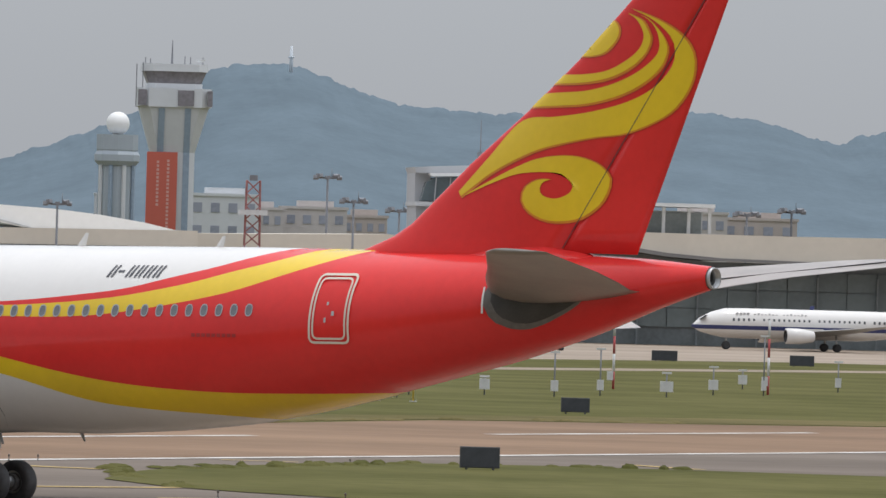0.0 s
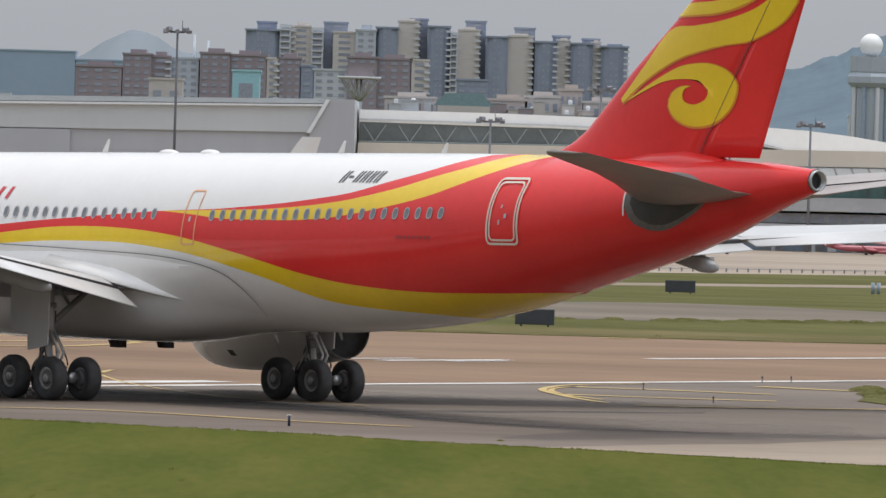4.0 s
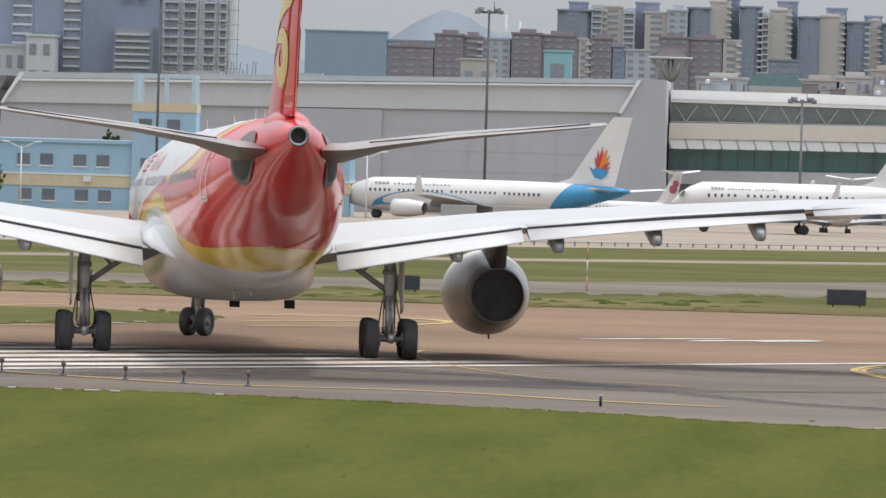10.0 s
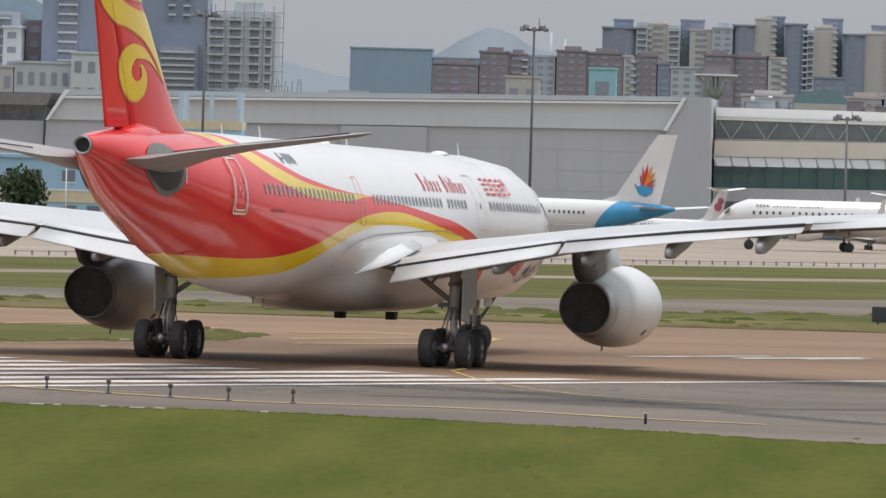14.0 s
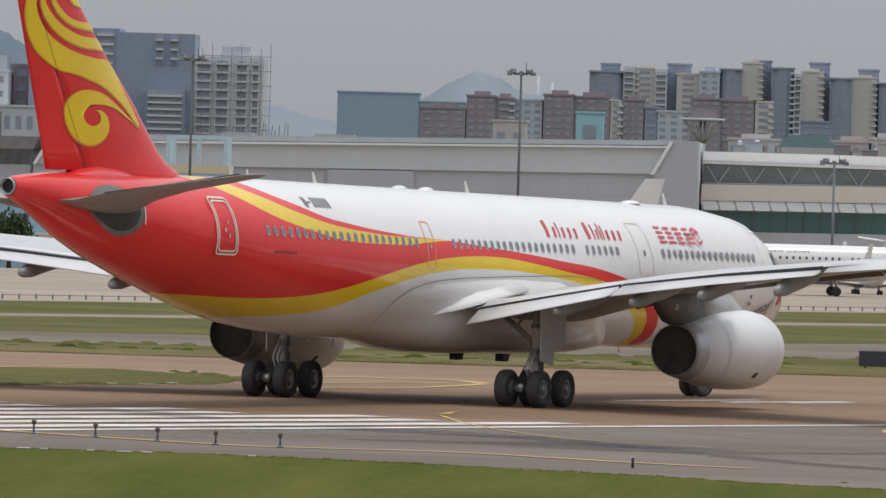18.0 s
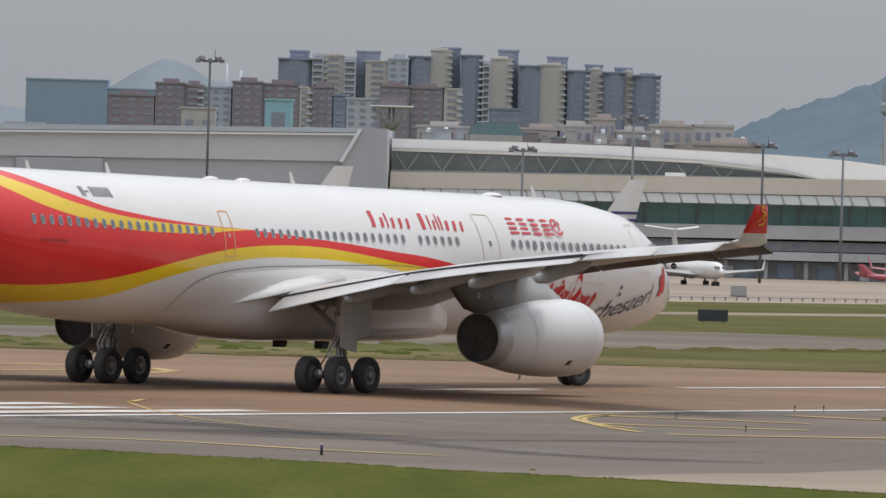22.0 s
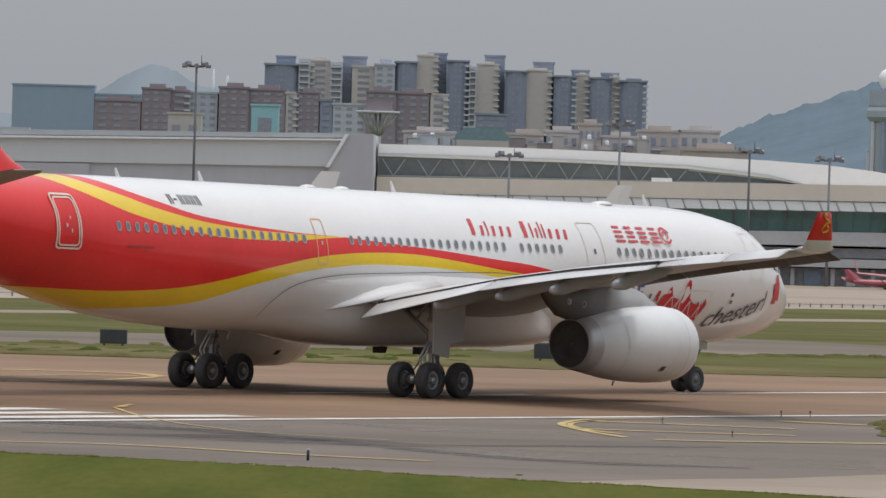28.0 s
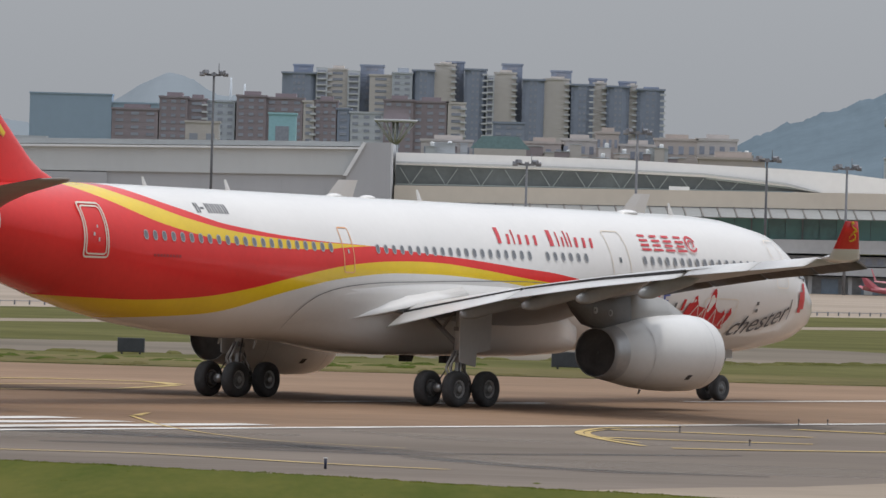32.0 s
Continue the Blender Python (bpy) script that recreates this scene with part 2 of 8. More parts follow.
def smooth_path(pts, n=8):
    """Catmull-Rom points through pts."""
    p = [Vector(q) for q in pts]
    p = [p[0] * 2 - p[1], *p, p[-1] * 2 - p[-2]]
    out = []
    for a, b, c, d in zip(p, p[1:], p[2:], p[3:]):
        for k in range(n):
            t = k / n
            out.append(0.5 * (2 * b + (c - a) * t + (2 * a - 5 * b + 4 * c - d) * t * t + (3 * b - a - 3 * c + d) * t ** 3))
    out.append(p[-2])
    return out


# ---- ground ----
def ground_z(y):
    """The field is level to y = 450 and then falls gently to the terminal side."""
    return -0.0055 * (min(max(y, 450.0), 1150.0) - 450.0)


def over(h):
    return lambda y: ground_z(y) + h


bm = bmesh.new()
rows_y = [-300, 100, 230, 300, 380, 450, 550, 700, 850, 1000, 1150, 1600, 2400, 4900]
cols_x = [-3000, -800, -300, -120, -60, -30, 0, 30, 60, 120, 300, 800, 3000]
grid = [[bm.verts.new((x, y, ground_z(y))) for x in cols_x] for y in rows_y]
for a, b in zip(grid, grid[1:]):
    for i in range(len(cols_x) - 1):
        bm.faces.new((a[i], a[i + 1], b[i + 1], b[i]))
ground = part("ground", finish(bm, False), M["grass"], None, "airfield grass reaching to the horizon", kind="structure", category="grass")


def slab(name, pts, h, material, label):
    """A paved or planted sheet lying on the ground, cut where the slope begins and ends."""
    bm = bmesh.new()
    sheet(bm, pts, 0.0)
    for cut in (450.0, 1150.0):
        bmesh.ops.bisect_plane(bm, geom=bm.verts[:] + bm.edges[:] + bm.faces[:], plane_co=(0, cut, 0), plane_no=(0, 1, 0))
    for v in bm.verts:
        v.co.z = ground_z(v.co.y) + h
    bmesh.ops.recalc_face_normals(bm, faces=bm.faces)
    for f in bm.faces:
        if f.normal.z < 0:
            f.normal_flip()
    return part(name, bm, material, None, label, kind="structure", category=name.replace("_", " "))


RUN = Vector((0.582, 0.813))       # along the runway
ACROSS = Vector((0.813, -0.582))   # across it, towards the camera


def rw(s, n):
    return tuple(RUN * s + ACROSS * n)


slab("near_grass", [(-90, 150), (-88, 205), (-37, 277), (-30, 277.0), (-23, 276.3), (-16.5, 275.8), (-9.6, 272.2), (-4.4, 268.6), (-0.3, 264.0), (4.4, 260.8), (9, 257), (17.3, 249.6), (40, 232), (120, 190), (120, 150)], 0.012, M["grass_near"], "short green mown grass beside the taxiway")
slab("taxiway", [(-36.6, 277.2), (-30, 276.8), (-23, 275.9), (-16.5, 275.8), (-9.6, 272.2), (-4.4, 268.6), (-0.3, 264.0), (4.4, 260.8), (9, 257), (17.3, 249.6), (40, 232), (140, 232), (140, 470), rw(420, -191.8), rw(205, -191.8)], 0.004, M["asphalt"], "worn grey asphalt taxiway surface")
slab("runway", [rw(60, -191.8), rw(470, -191.8), (140, 520), (80, 485), (49, 457), (36, 447.5), (23.3, 423), (14, 420.5), (4.5, 420.5), (-7.4, 419.3), (-60, 421), (-260, 430)], 0.006, M["runway"], "brownish weathered runway pavement")
slab("concrete_apron_edge", [(2.9, 261.9), (7.1, 268.3), (9.4, 270.6), (13.5, 278.9), (20, 286), (27.4, 292.7), (34, 298), (60, 303), (140, 306), (140, 233), (40, 233), (17.3, 250.2), (9, 257.6), (4.4, 261.3)], 0.02, M["concrete"], "pale concrete taxiway shoulder slabs")
slab("grass_island", [(14.6, 322), (15.6, 331), (17.6, 339.2), (20, 345), (22.7, 350), (27.4, 357), (33.5, 359), (46, 356.3), (75, 353), (75, 307), (46, 300), (31.5, 301.7), (28.6, 305), (21.7, 305.8), (18.5, 310), (16.6, 313.6)], 0.03, M["grass"], "low grass island between runway and taxiway")
slab("grass_wedge", [(-60, 340), (-29.9, 355.9), (-22.5, 368.6), (-22, 380), (-27.7, 390), (-32.4, 386), (-60, 400)], 0.03, M["grass"], "small grass wedge beside the runway entry")
slab("cross_taxiway", [(-260, 448), (-35, 446), (-8.7, 453), (-0.6, 465), (7, 470), (12, 472), (18.4, 482), (23.5, 493), (30, 508), (34, 528), (25.5, 545), (20, 556), (15, 560), (9, 553), (0, 529), (-9.8, 506), (-38, 482), (-260, 476)], 0.01, M["old_asphalt"], "old grey taxiway strip behind the runway")
slab("service_road", [(-80, 489), (-60, 528), (0, 645), (60, 764), (160, 964), (160, 986), (60, 786), (0, 666), (-60, 547), (-80, 508)], 0.012, M["concrete"], "narrow pale service road across the grass")
slab("apron", [(-500, 640), (-60, 648), (0, 767), (60, 887), (120, 1000), (500, 1030), (500, 1420), (-500, 1420)], 0.01, M["apron"], "wide pale concrete parking apron")
slab("dry_grass_strip", [(-260, 431), (-60, 422.5), (-7, 421), (14, 422), (23, 425), (36, 449.5), (49, 459), (80, 488), (75, 500), (45, 476), (20, 440), (-260, 446)], 0.02, M["grass_dry"], "yellowed dry grass verge along the runway")

# worn streaks: dark where wheels turn, pale where the surface is scoured
def let_through(m, low, high, most):
    """Wears a thin surface through in long streaks."""
    nt = m.node_tree
    worn, clear = nt.nodes.new("ShaderNodeMixShader"), nt.nodes.new("ShaderNodeBsdfTransparent")
    streak, turned, place, gaps = (nt.nodes.new("ShaderNode" + k) for k in ("TexNoise", "Mapping", "TexCoord", "MapRange"))
    streak.inputs["Scale"].default_value, streak.inputs["Detail"].default_value = 0.3, 5
    turned.inputs["Rotation"].default_value, turned.inputs["Scale"].default_value = (0, 0, radians(12)), (0.3, 1.5, 1)
    gaps.inputs["From Min"].default_value, gaps.inputs["From Max"].default_value, gaps.inputs["To Max"].default_value = low, high, most
    for p, q in ((place.outputs["Object"], turned.inputs[0]), (turned.outputs[0], streak.inputs["Vector"]), (streak.outputs[0], gaps.inputs["Value"]), (gaps.outputs[0], worn.inputs[0]), (clear.outputs[0], worn.inputs[1]), (nt.nodes["Principled BSDF"].outputs[0], worn.inputs[2]), (worn.outputs[0], nt.nodes["Material Output"].inputs[0])):
        nt.links.new(p, q)


let_through(M["rubber_mark"], 0.3, 0.7, 0.7)
let_through(M["scoured"], 0.3, 0.75, 0.75)


def worn_streak(name, pts, z, m, label):
    """A tapered streak on the ground: middle and half width across the view."""
    p = smooth_path([Vector(q) for q in pts], 6)
    bm = bmesh.new()
    far, near = ([bm.verts.new((q.x, q.y + sgn * max(0.05, q.z), z)) for q in p] for sgn in (1, -1))
    for k in range(len(p) - 1):
        bm.faces.new((near[k], near[k + 1], far[k + 1], far[k]))
    part(name, finish(bm, False), m, None, label, category="pavement marks", kind="structure")


worn_streak("tyre_mark", ((-13.6, 296.2, 0.6), (-10.2, 296.5, 1.9), (-6.0, 296.3, 3.8), (-2.1, 294.7, 3.1), (-0.3, 294.6, 1.2), (3.3, 297.7, 1.2), (8.8, 302.0, 0.7)), 0.012, M["rubber_mark"], "dark rubber streak on the taxiway")
worn_streak("tyre_mark", ((-26, 305, 0.8), (-18, 310, 3.0), (-8, 304, 2.2), (2, 283, 1.6), (9, 280, 0.8)), 0.016, M["rubber_mark"], "dark curved rubber streak on the taxiway")
worn_streak("scoured_strip", ((-4.4, 319.0, 0.7), (-0.7, 313.0, 2.8), (3.4, 311.7, 2.4), (7.2, 313.0, 0.7)), 0.009, M["scoured"], "pale scoured strip of taxiway")
worn_streak("scoured_strip", ((-2.1, 289.1, 0.9), (-0.6, 289.4, 4.2), (3.2, 287.2, 5.4), (7.5, 286.7, 5.3), (13.0, 286.3, 4.3)), 0.0085, M["scoured"], "pale scoured strip of taxiway")
worn_streak("scoured_strip", ((-23.3, 292.3, 6.2), (-18.4, 299.0, 6.5), (-15.0, 303.5, 5.3), (-9.7, 308.7, 4.1), (-5.6, 311.8, 1.1)), 0.0095, M["scoured"], "pale scoured strip of taxiway")

# runway and taxiway paint
bm = bmesh.new()
ribbon(bm, [rw(90, -191.5), rw(300, -191.5), rw(470, -191.5)], 0.9, 0.024)
part("runway_edge_line", finish(bm, False), M["white_line"], None, "worn white runway edge line", category="line", kind="structure")
for k in range(8):
    bm = bmesh.new()
    n = -194.4 - 3.4 * k
    ribbon(bm, [rw(205, n), rw(259 - k * 1.1 - 2.5 * (k % 2), n)], 1.7, 0.026)
    part("threshold_stripe", finish(bm, False), M["white_line"], None, "worn white threshold stripe on the runway", category="line", group="threshold stripes", kind="structure")
for a, b, w, n in ((289, 298.5, 0.55, -214.6), (293.5, 302, 0.8, -212.6), (296.5, 300.5, 0.5, -211.6), (313, 340, 0.9, -213.3), (360, 390, 0.9, -213.3), (410, 440, 0.9, -213.3)):
    bm = bmesh.new()
    ribbon(bm, [rw(a, n), rw(b, n)], w, 0.024)
    part("centre_line_dash", finish(bm, False), M["white_line"], None, "white runway centre line dash", category="line", group="centre line", kind="structure")


def paint(pts, width, label="yellow taxiway guide line"):
    bm = bmesh.new()
    ribbon(bm, smooth_path(pts), width, 0.028)
    part("guide_line", finish(bm, False), M["yellow_line"], None, label, category="line", group="guide lines", kind="structure")


paint([(5.8, 310.2), (5.0, 314.1), (4.3, 319.0), (3.8, 324.5), (4.2, 329.4), (5.2, 333.4), (7.7, 337.4)], 0.3)
paint([(5.7, 314.2), (4.6, 318.7), (4.1, 324.0), (4.4, 328.1), (5.4, 331.6)], 0.22)
paint([(4.8, 330.1), (7.6, 329.4), (12.0, 327.5)], 0.7)
paint([(4.3, 319.8), (7.3, 318.8), (11.7, 318.5)], 0.7)
paint([(6.7, 308.4), (9.0, 308.8), (14.1, 311.4), (18.0, 314.5)], 0.8)
paint([(11.8, 338.1), (13.4, 336.7), (15.2, 335.5)], 0.9)
paint([(-40, 312), (-24.8, 294.6), (-17.1, 286.2), (-14.1, 285.4), (-10.7, 285.6), (-8.2, 284.1), (-4.4, 280.3), (-0.6, 277.8)], 0.45, "faded yellow taxiway edge line")
paint([(-11.9, 329.9), (-11.5, 335.3)], 0.25)
paint([(-11.9, 329.9), (-11.5, 332.0)], 0.2)
paint([(-11.9, 329.9), (-10.6, 319.5), (-9.0, 311.6), (-7.6, 306.8), (-6.2, 303.5), (-2.0, 299.0)], 0.15)
paint([(37.0, 364.5), (38.2, 362), (39.3, 359.6)], 0.7)
paint([(15.4, 300.3), (17.7, 301.0), (20.1, 302.4), (22, 303.0)], 0.7)
paint([(20.5, 354.8), (22.0, 354.4), (23.4, 354.0)], 0.6)
paint([(-20.5, 384.7), (-17.8, 387.4), (-15.9, 387.7), (-13.3, 386.8), (-12.0, 383.0)], 0.8)
paint([(-19.9, 373.3), (-14.7, 381.0), (-12.0, 382.5)], 0.5)
paint([(-19.4, 365.4), (-15.0, 370.4), (-13.2, 376.0), (-12.0, 381.5)], 0.5)
paint([(-32.5, 386.6), (-28.9, 395.8)], 0.4)
paint([(-25.9, 383.4), (-24.0, 389.9)], 0.4)
paint([(-29.6, 352.1), (-26.7, 357.1)], 0.3)
paint([(7.4, 418.2), (8.4, 418.9), (9.4, 419.6)], 0.9)


# ---- the airliner: x aft of the nose, y to starboard, z up; its empty stands on the ground between the main wheels ----
def A(x, y, z):
    return Vector((y, 32.05 - x, z))


def axis_z(x):
    return 5.17 + 0.0167 * (x - 36)


# station, crown, keel, half width, all about the fuselage axis
HULL = np.array([(0, -0.8, -0.82, 0.02), (0.3, -0.3, -1.35, 0.55), (1, 0.35, -1.8, 1.05), (2, 1.2, -2.15, 1.55), (3, 1.85, -2.38, 1.95), (4.5, 2.4, -2.6, 2.4), (6.5, 2.7, -2.75, 2.7), (9, 2.82, -2.82, 2.82), (41, 2.82, -2.8, 2.8), (44, 2.82, -2.66, 2.7), (46.7, 2.82, -2.42, 2.58), (49.2, 2.8, -2.03, 2.44), (51.6, 2.77, -1.52, 2.26), (54, 2.75, -0.96, 2.0), (56.4, 2.73, -0.4, 1.66), (58.8, 2.68, 0.3, 1.24), (61.1, 2.56, 1.15, 0.76), (62.9, 2.38, 1.71, 0.335)])
FINE_X = np.arange(-2, 66, 0.1)


def eased(xs, ys, width=1.2):
    k = np.hanning(int(width / 0.1) * 2 + 1)
    pad = np.pad(np.interp(FINE_X, xs, ys), len(k) // 2, mode="edge")
    return np.convolve(pad, k / k.sum(), "valid")


HULL_FINE = [np.where((FINE_X < 3.2) | (FINE_X > 62.0), np.interp(FINE_X, HULL[:, 0], HULL[:, k]), eased(HULL[:, 0], HULL[:, k])) for k in (1, 2, 3)]


def section(x):
    top, keel, w = (float(np.interp(x, FINE_X, c)) for c in HULL_FINE)
    return (top + keel) / 2, (top - keel) / 2, w


def skin(x, z, side, off=0.0):
    """The point of the hull at station x and height z above the axis, pushed out by off."""
    c, h, w = section(x)
    s = max(-0.999, min(0.999, (z - c) / h))
    q = math.sqrt(1 - s * s)
    n = Vector((q / w, s / h)).normalized() * off
    return A(x, side * (w * q + n.x), axis_z(x) + z + n.y)


def skin_turn(x, z, side):
    """A frame on the hull: local x forward or aft, local y up the skin, local z outwards."""
    p = skin(x, z, side)
    u = (skin(x - 0.05, z, side) - p).normalized() * side
    v = (skin(x, z + 0.05, side) - p).normalized()
    n = u.cross(v).normalized()
    v = n.cross(u).normalized()
    m = Matrix((u, v, n)).transposed().to_4x4()
    m.translation = p
    return m


# livery: heights of the edges white-red-yellow-red-yellow-white down the side
BANDS = [
    eased((13.2, 14.5, 16, 18, 20, 22, 23.5, 27.3, 31, 34, 36.7, 40, 43.1, 45.1, 46.1, 47, 48, 48.6), (-2.9, -1.7, -0.85, -0.3, 0.02, 0.24, 0.31, 0.58, 0.78, 0.94, 1.0, 1.2, 1.52, 2.02, 2.2, 2.55, 2.78, 3.0), 1.5),
    eased((34.0, 36.8, 39, 41.3, 43.1, 45.4, 47.1, 47.7, 48.6, 49.5), (0.93, 0.97, 1.0, 1.13, 1.31, 1.72, 2.2, 2.3, 2.62, 2.95), 1.4),
    eased((34.0, 35.6, 37, 40.7, 42.3, 43.6, 45.6, 47.1, 49.15, 50.6, 51.3), (0.92, 0.82, 0.69, 0.67, 0.74, 0.89, 1.2, 1.5, 2.18, 2.66, 2.95), 1.4),
    eased((14.2, 15.3, 16.5, 18, 20, 22, 23.9, 25.5, 28.9, 31.1, 33, 34.9, 36.3, 39.3, 41.4, 43.4, 45.6, 47.7, 51, 52.3), (-3.1, -1.8, -1.2, -0.75, -0.38, -0.18, -0.04, 0.12, 0.39, 0.42, 0.36, 0.22, 0.05, -0.47, -0.9, -1.23, -1.42, -1.5, -1.46, -1.4), 1.8),
    eased((14.6, 15.8, 17, 18.5, 20, 22, 25.5, 28.9, 32, 33, 35, 36.2, 37.8, 40.3, 41.2, 42.7, 45, 47, 48.8, 50.6, 51.9), (-3.2, -2.15, -1.58, -1.12, -0.8, -0.52, -0.21, -0.06, -0.07, -0.09, -0.28, -0.4, -0.69, -1.2, -1.48, -1.87, -2.06, -2.16, -2.3, -2.8, -3.2), 1.8),
]


def band(k, x):
    return float(np.interp(x, FINE_X, BANDS[k]))


airliner = thing("airliner", pose(0, 0, 0), "white wide-body twin jet airliner with red tail and yellow swirls", "airplane")

bm = bmesh.new()
stations = [0.0, 0.08, 0.2, 0.4, 0.7, 1.0, 1.4, 1.8, 2.3, 2.8, 3.4, 4.0, 4.6] + [5.2 + 0.6 * k for k in range(46)] + [33.0 + 0.25 * k for k in range(119)] + [62.7, 62.9]
DIV = (7, 2, 2, 7, 3, 7)
PAINTS = (0, 1, 2, 1, 2, 0)
rings, slots = [], []
for x in stations:
    c, h, w = section(x)

    def cuts(shift, high_shift):
        """Angles down one side at which the paint changes."""
        cut = [90.0]
        for k in range(5):
            at = x + (high_shift if k < 3 else shift)
            z = band(0 if k in (1, 2) and at < 34.0 else k, at)   # ahead of the third door the upper yellow stripe has run out
            s = max(-1.0, min(1.0, (z - c) / h))
            cut.append(min(cut[-1], math.degrees(math.asin(s))))
        cut.append(-90.0)
        half = []
        for k in range(6):
            half += [cut[k] + (cut[k + 1] - cut[k]) * j / DIV[k] for j in range(DIV[k])]
        return half + [-90.0]

    ring = [A(x, w * math.cos(radians(a)), axis_z(x) + c + h * math.sin(radians(a))) for a in cuts(-0.45, -0.45)]
    ring += [A(x, -w * math.cos(radians(a)), axis_z(x) + c + h * math.sin(radians(a))) for a in cuts(0.35, -0.4)[-2:0:-1]]
    rings.append(ring)
for k in range(6):
    slots += [PAINTS[k]] * DIV[k]
slots = slots + slots[::-1]
vs = [[bm.verts.new(p) for p in r] for r in rings]
n = len(vs[0])
for a, b in zip(vs, vs[1:]):
    for k in range(n):
        bm.faces.new((a[k], a[(k + 1) % n], b[(k + 1) % n], b[k])).material_index = slots[k]
bmesh.ops.remove_doubles(bm, verts=bm.verts, dist=0.0008)
bmesh.ops.dissolve_degenerate(bm, edges=bm.edges, dist=0.0005)
part("fuselage", finish(bm), [M["white_paint"], M["red_paint"], M["yellow_paint"]], airliner, "white fuselage with red and yellow waves")

# tail cone outlet
bm = bmesh.new()
c, h, w = section(62.9)
cz = axis_z(62.9) + c
lathe(bm, [(32.05 - 62.87, 0.24), (32.05 - 62.905, 0.318), (32.05 - 63.02, 0.308), (32.05 - 63.02, 0.27), (32.05 - 62.7, 0.265)], (0, 0, cz), seg=24)
lathe(bm, [(32.05 - 62.75, 0.3), (32.05 - 62.75, 0.01)], (0, 0, cz), seg=24, mi=1)
part("tail_outlet", finish(bm), [M["steel"], M["gap_dark"]], airliner, "bare metal exhaust ring of the auxiliary unit")

# belly fairing
bm = bmesh.new()
rings = []
for x, top, keel, w in ((18.0, -2.2, -2.75, 0.9), (19.5, -1.3, -3.0, 2.1), (22, -0.2, -3.14, 2.85), (25, 0.5, -3.22, 2.98), (29, 0.5, -3.25, 3.02), (30.5, 0.46, -3.26, 3.02), (32, 0.4, -3.26, 3.02), (33, 0.32, -3.25, 3.01), (34, 0.24, -3.23, 3.0), (35, 0.13, -3.19, 2.97), (36, 0.02, -3.12, 2.93), (37.6, -0.4, -2.99, 2.82), (38.5, -0.95, -2.9, 2.66), (39.0, -1.5, -2.82, 2.35), (39.4, -2.1, -2.74, 1.5)):
    ring = []
    for k in range(32):
        a = k * math.tau / 32
        u, v = math.cos(a), math.sin(a)
        square = 0.75 if v > 0 else float(np.interp(x, (31.5, 35.5), (0.6, 0.75)))
        py, pz = w * math.copysign(abs(u) ** square, u), (top + keel) / 2 + (top - keel) / 2 * math.copysign(abs(v) ** (square + 0.05), v)
        hc, hh, hw = section(x)
        reach = math.hypot(py / hw, (pz - hc) / hh)
        fade = max(0.0, min(1.0, (x - 26.0) / 11.0))
        fade = fade * fade * (3 - 2 * fade) * float(np.interp(pz, (-3.1, -2.7, -1.9), (float(np.interp(x, (32, 36.5), (0.0, 0.75))), float(np.interp(x, (30, 35.5), (0.0, 1.0))), 1.0)))
        if reach > 0.995:
            k2 = 1 + (0.995 / reach - 1) * fade
            py, pz = py * k2, hc + (pz - hc) * k2
        ring.append(A(x, py, axis_z(x) + pz))
    rings.append(ring)
loft(bm, rings)
part("belly_fairing", finish(bm), M["white_paint"], airliner, "glossy white wing root fairing")
for side in (1, -1):
    bm = bmesh.new()
    line = smooth_path([Vector(p) for p in ((38.25, -2.6), (38.6, -2.25), (38.55, -1.8), (38.15, -1.35), (37.4, -0.97), (36.0, -0.67), (33.9, -0.47), (31.0, -0.36), (28.0, -0.26), (24.0, -0.18), (21.5, -0.3))], 6)
    lo = [bm.verts.new(skin(p.x - 0.016, p.y - 0.012, side, 0.05)) for p in line]
    hi = [bm.verts.new(skin(p.x + 0.012, p.y + 0.014, side, 0.05)) for p in line]
    for k in range(len(line) - 1):
        bm.faces.new((lo[k], lo[k + 1], hi[k + 1], hi[k]))
    part("fairing_seam", finish(bm, False), M["dark_grey"], airliner, "thin dark seam of the wing root fairing")
    # tapering fillet behind the wing root
    bm = bmesh.new()
    rings = []
    for x, zo, out, thick in ((28.5, 4.3, 0.5, 0.25), (30.5, 4.08, 0.66, 0.22), (32.0, 3.86, 0.78, 0.14), (33.0, 3.66, 0.7, 0.1), (33.8, 3.48, 0.48, 0.08), (34.6, 3.32, 0.25, 0.06), (35.35, 3.2, 0.03, 0.03)):
        top, low = (skin(x, z - axis_z(x), side, -0.04) for z in (zo + 0.1 + out * 0.45, zo - thick - out * 0.4))
        yo = side * (abs(skin(x, zo - axis_z(x), side).x) + out)
        rings.append([Vector((0.5 * top.x, top.y, top.z)), top, A(x, (top.x + yo) / 2, zo + 0.04 + out * 0.15), A(x, yo, zo), A(x, yo - side * 0.03, zo - thick * 0.4), low, Vector((0.5 * low.x, low.y, low.z))])
    loft(bm, rings)
    part("root_fillet", finish(bm), M["white_paint"], airliner, "pale pointed fillet behind the wing root")

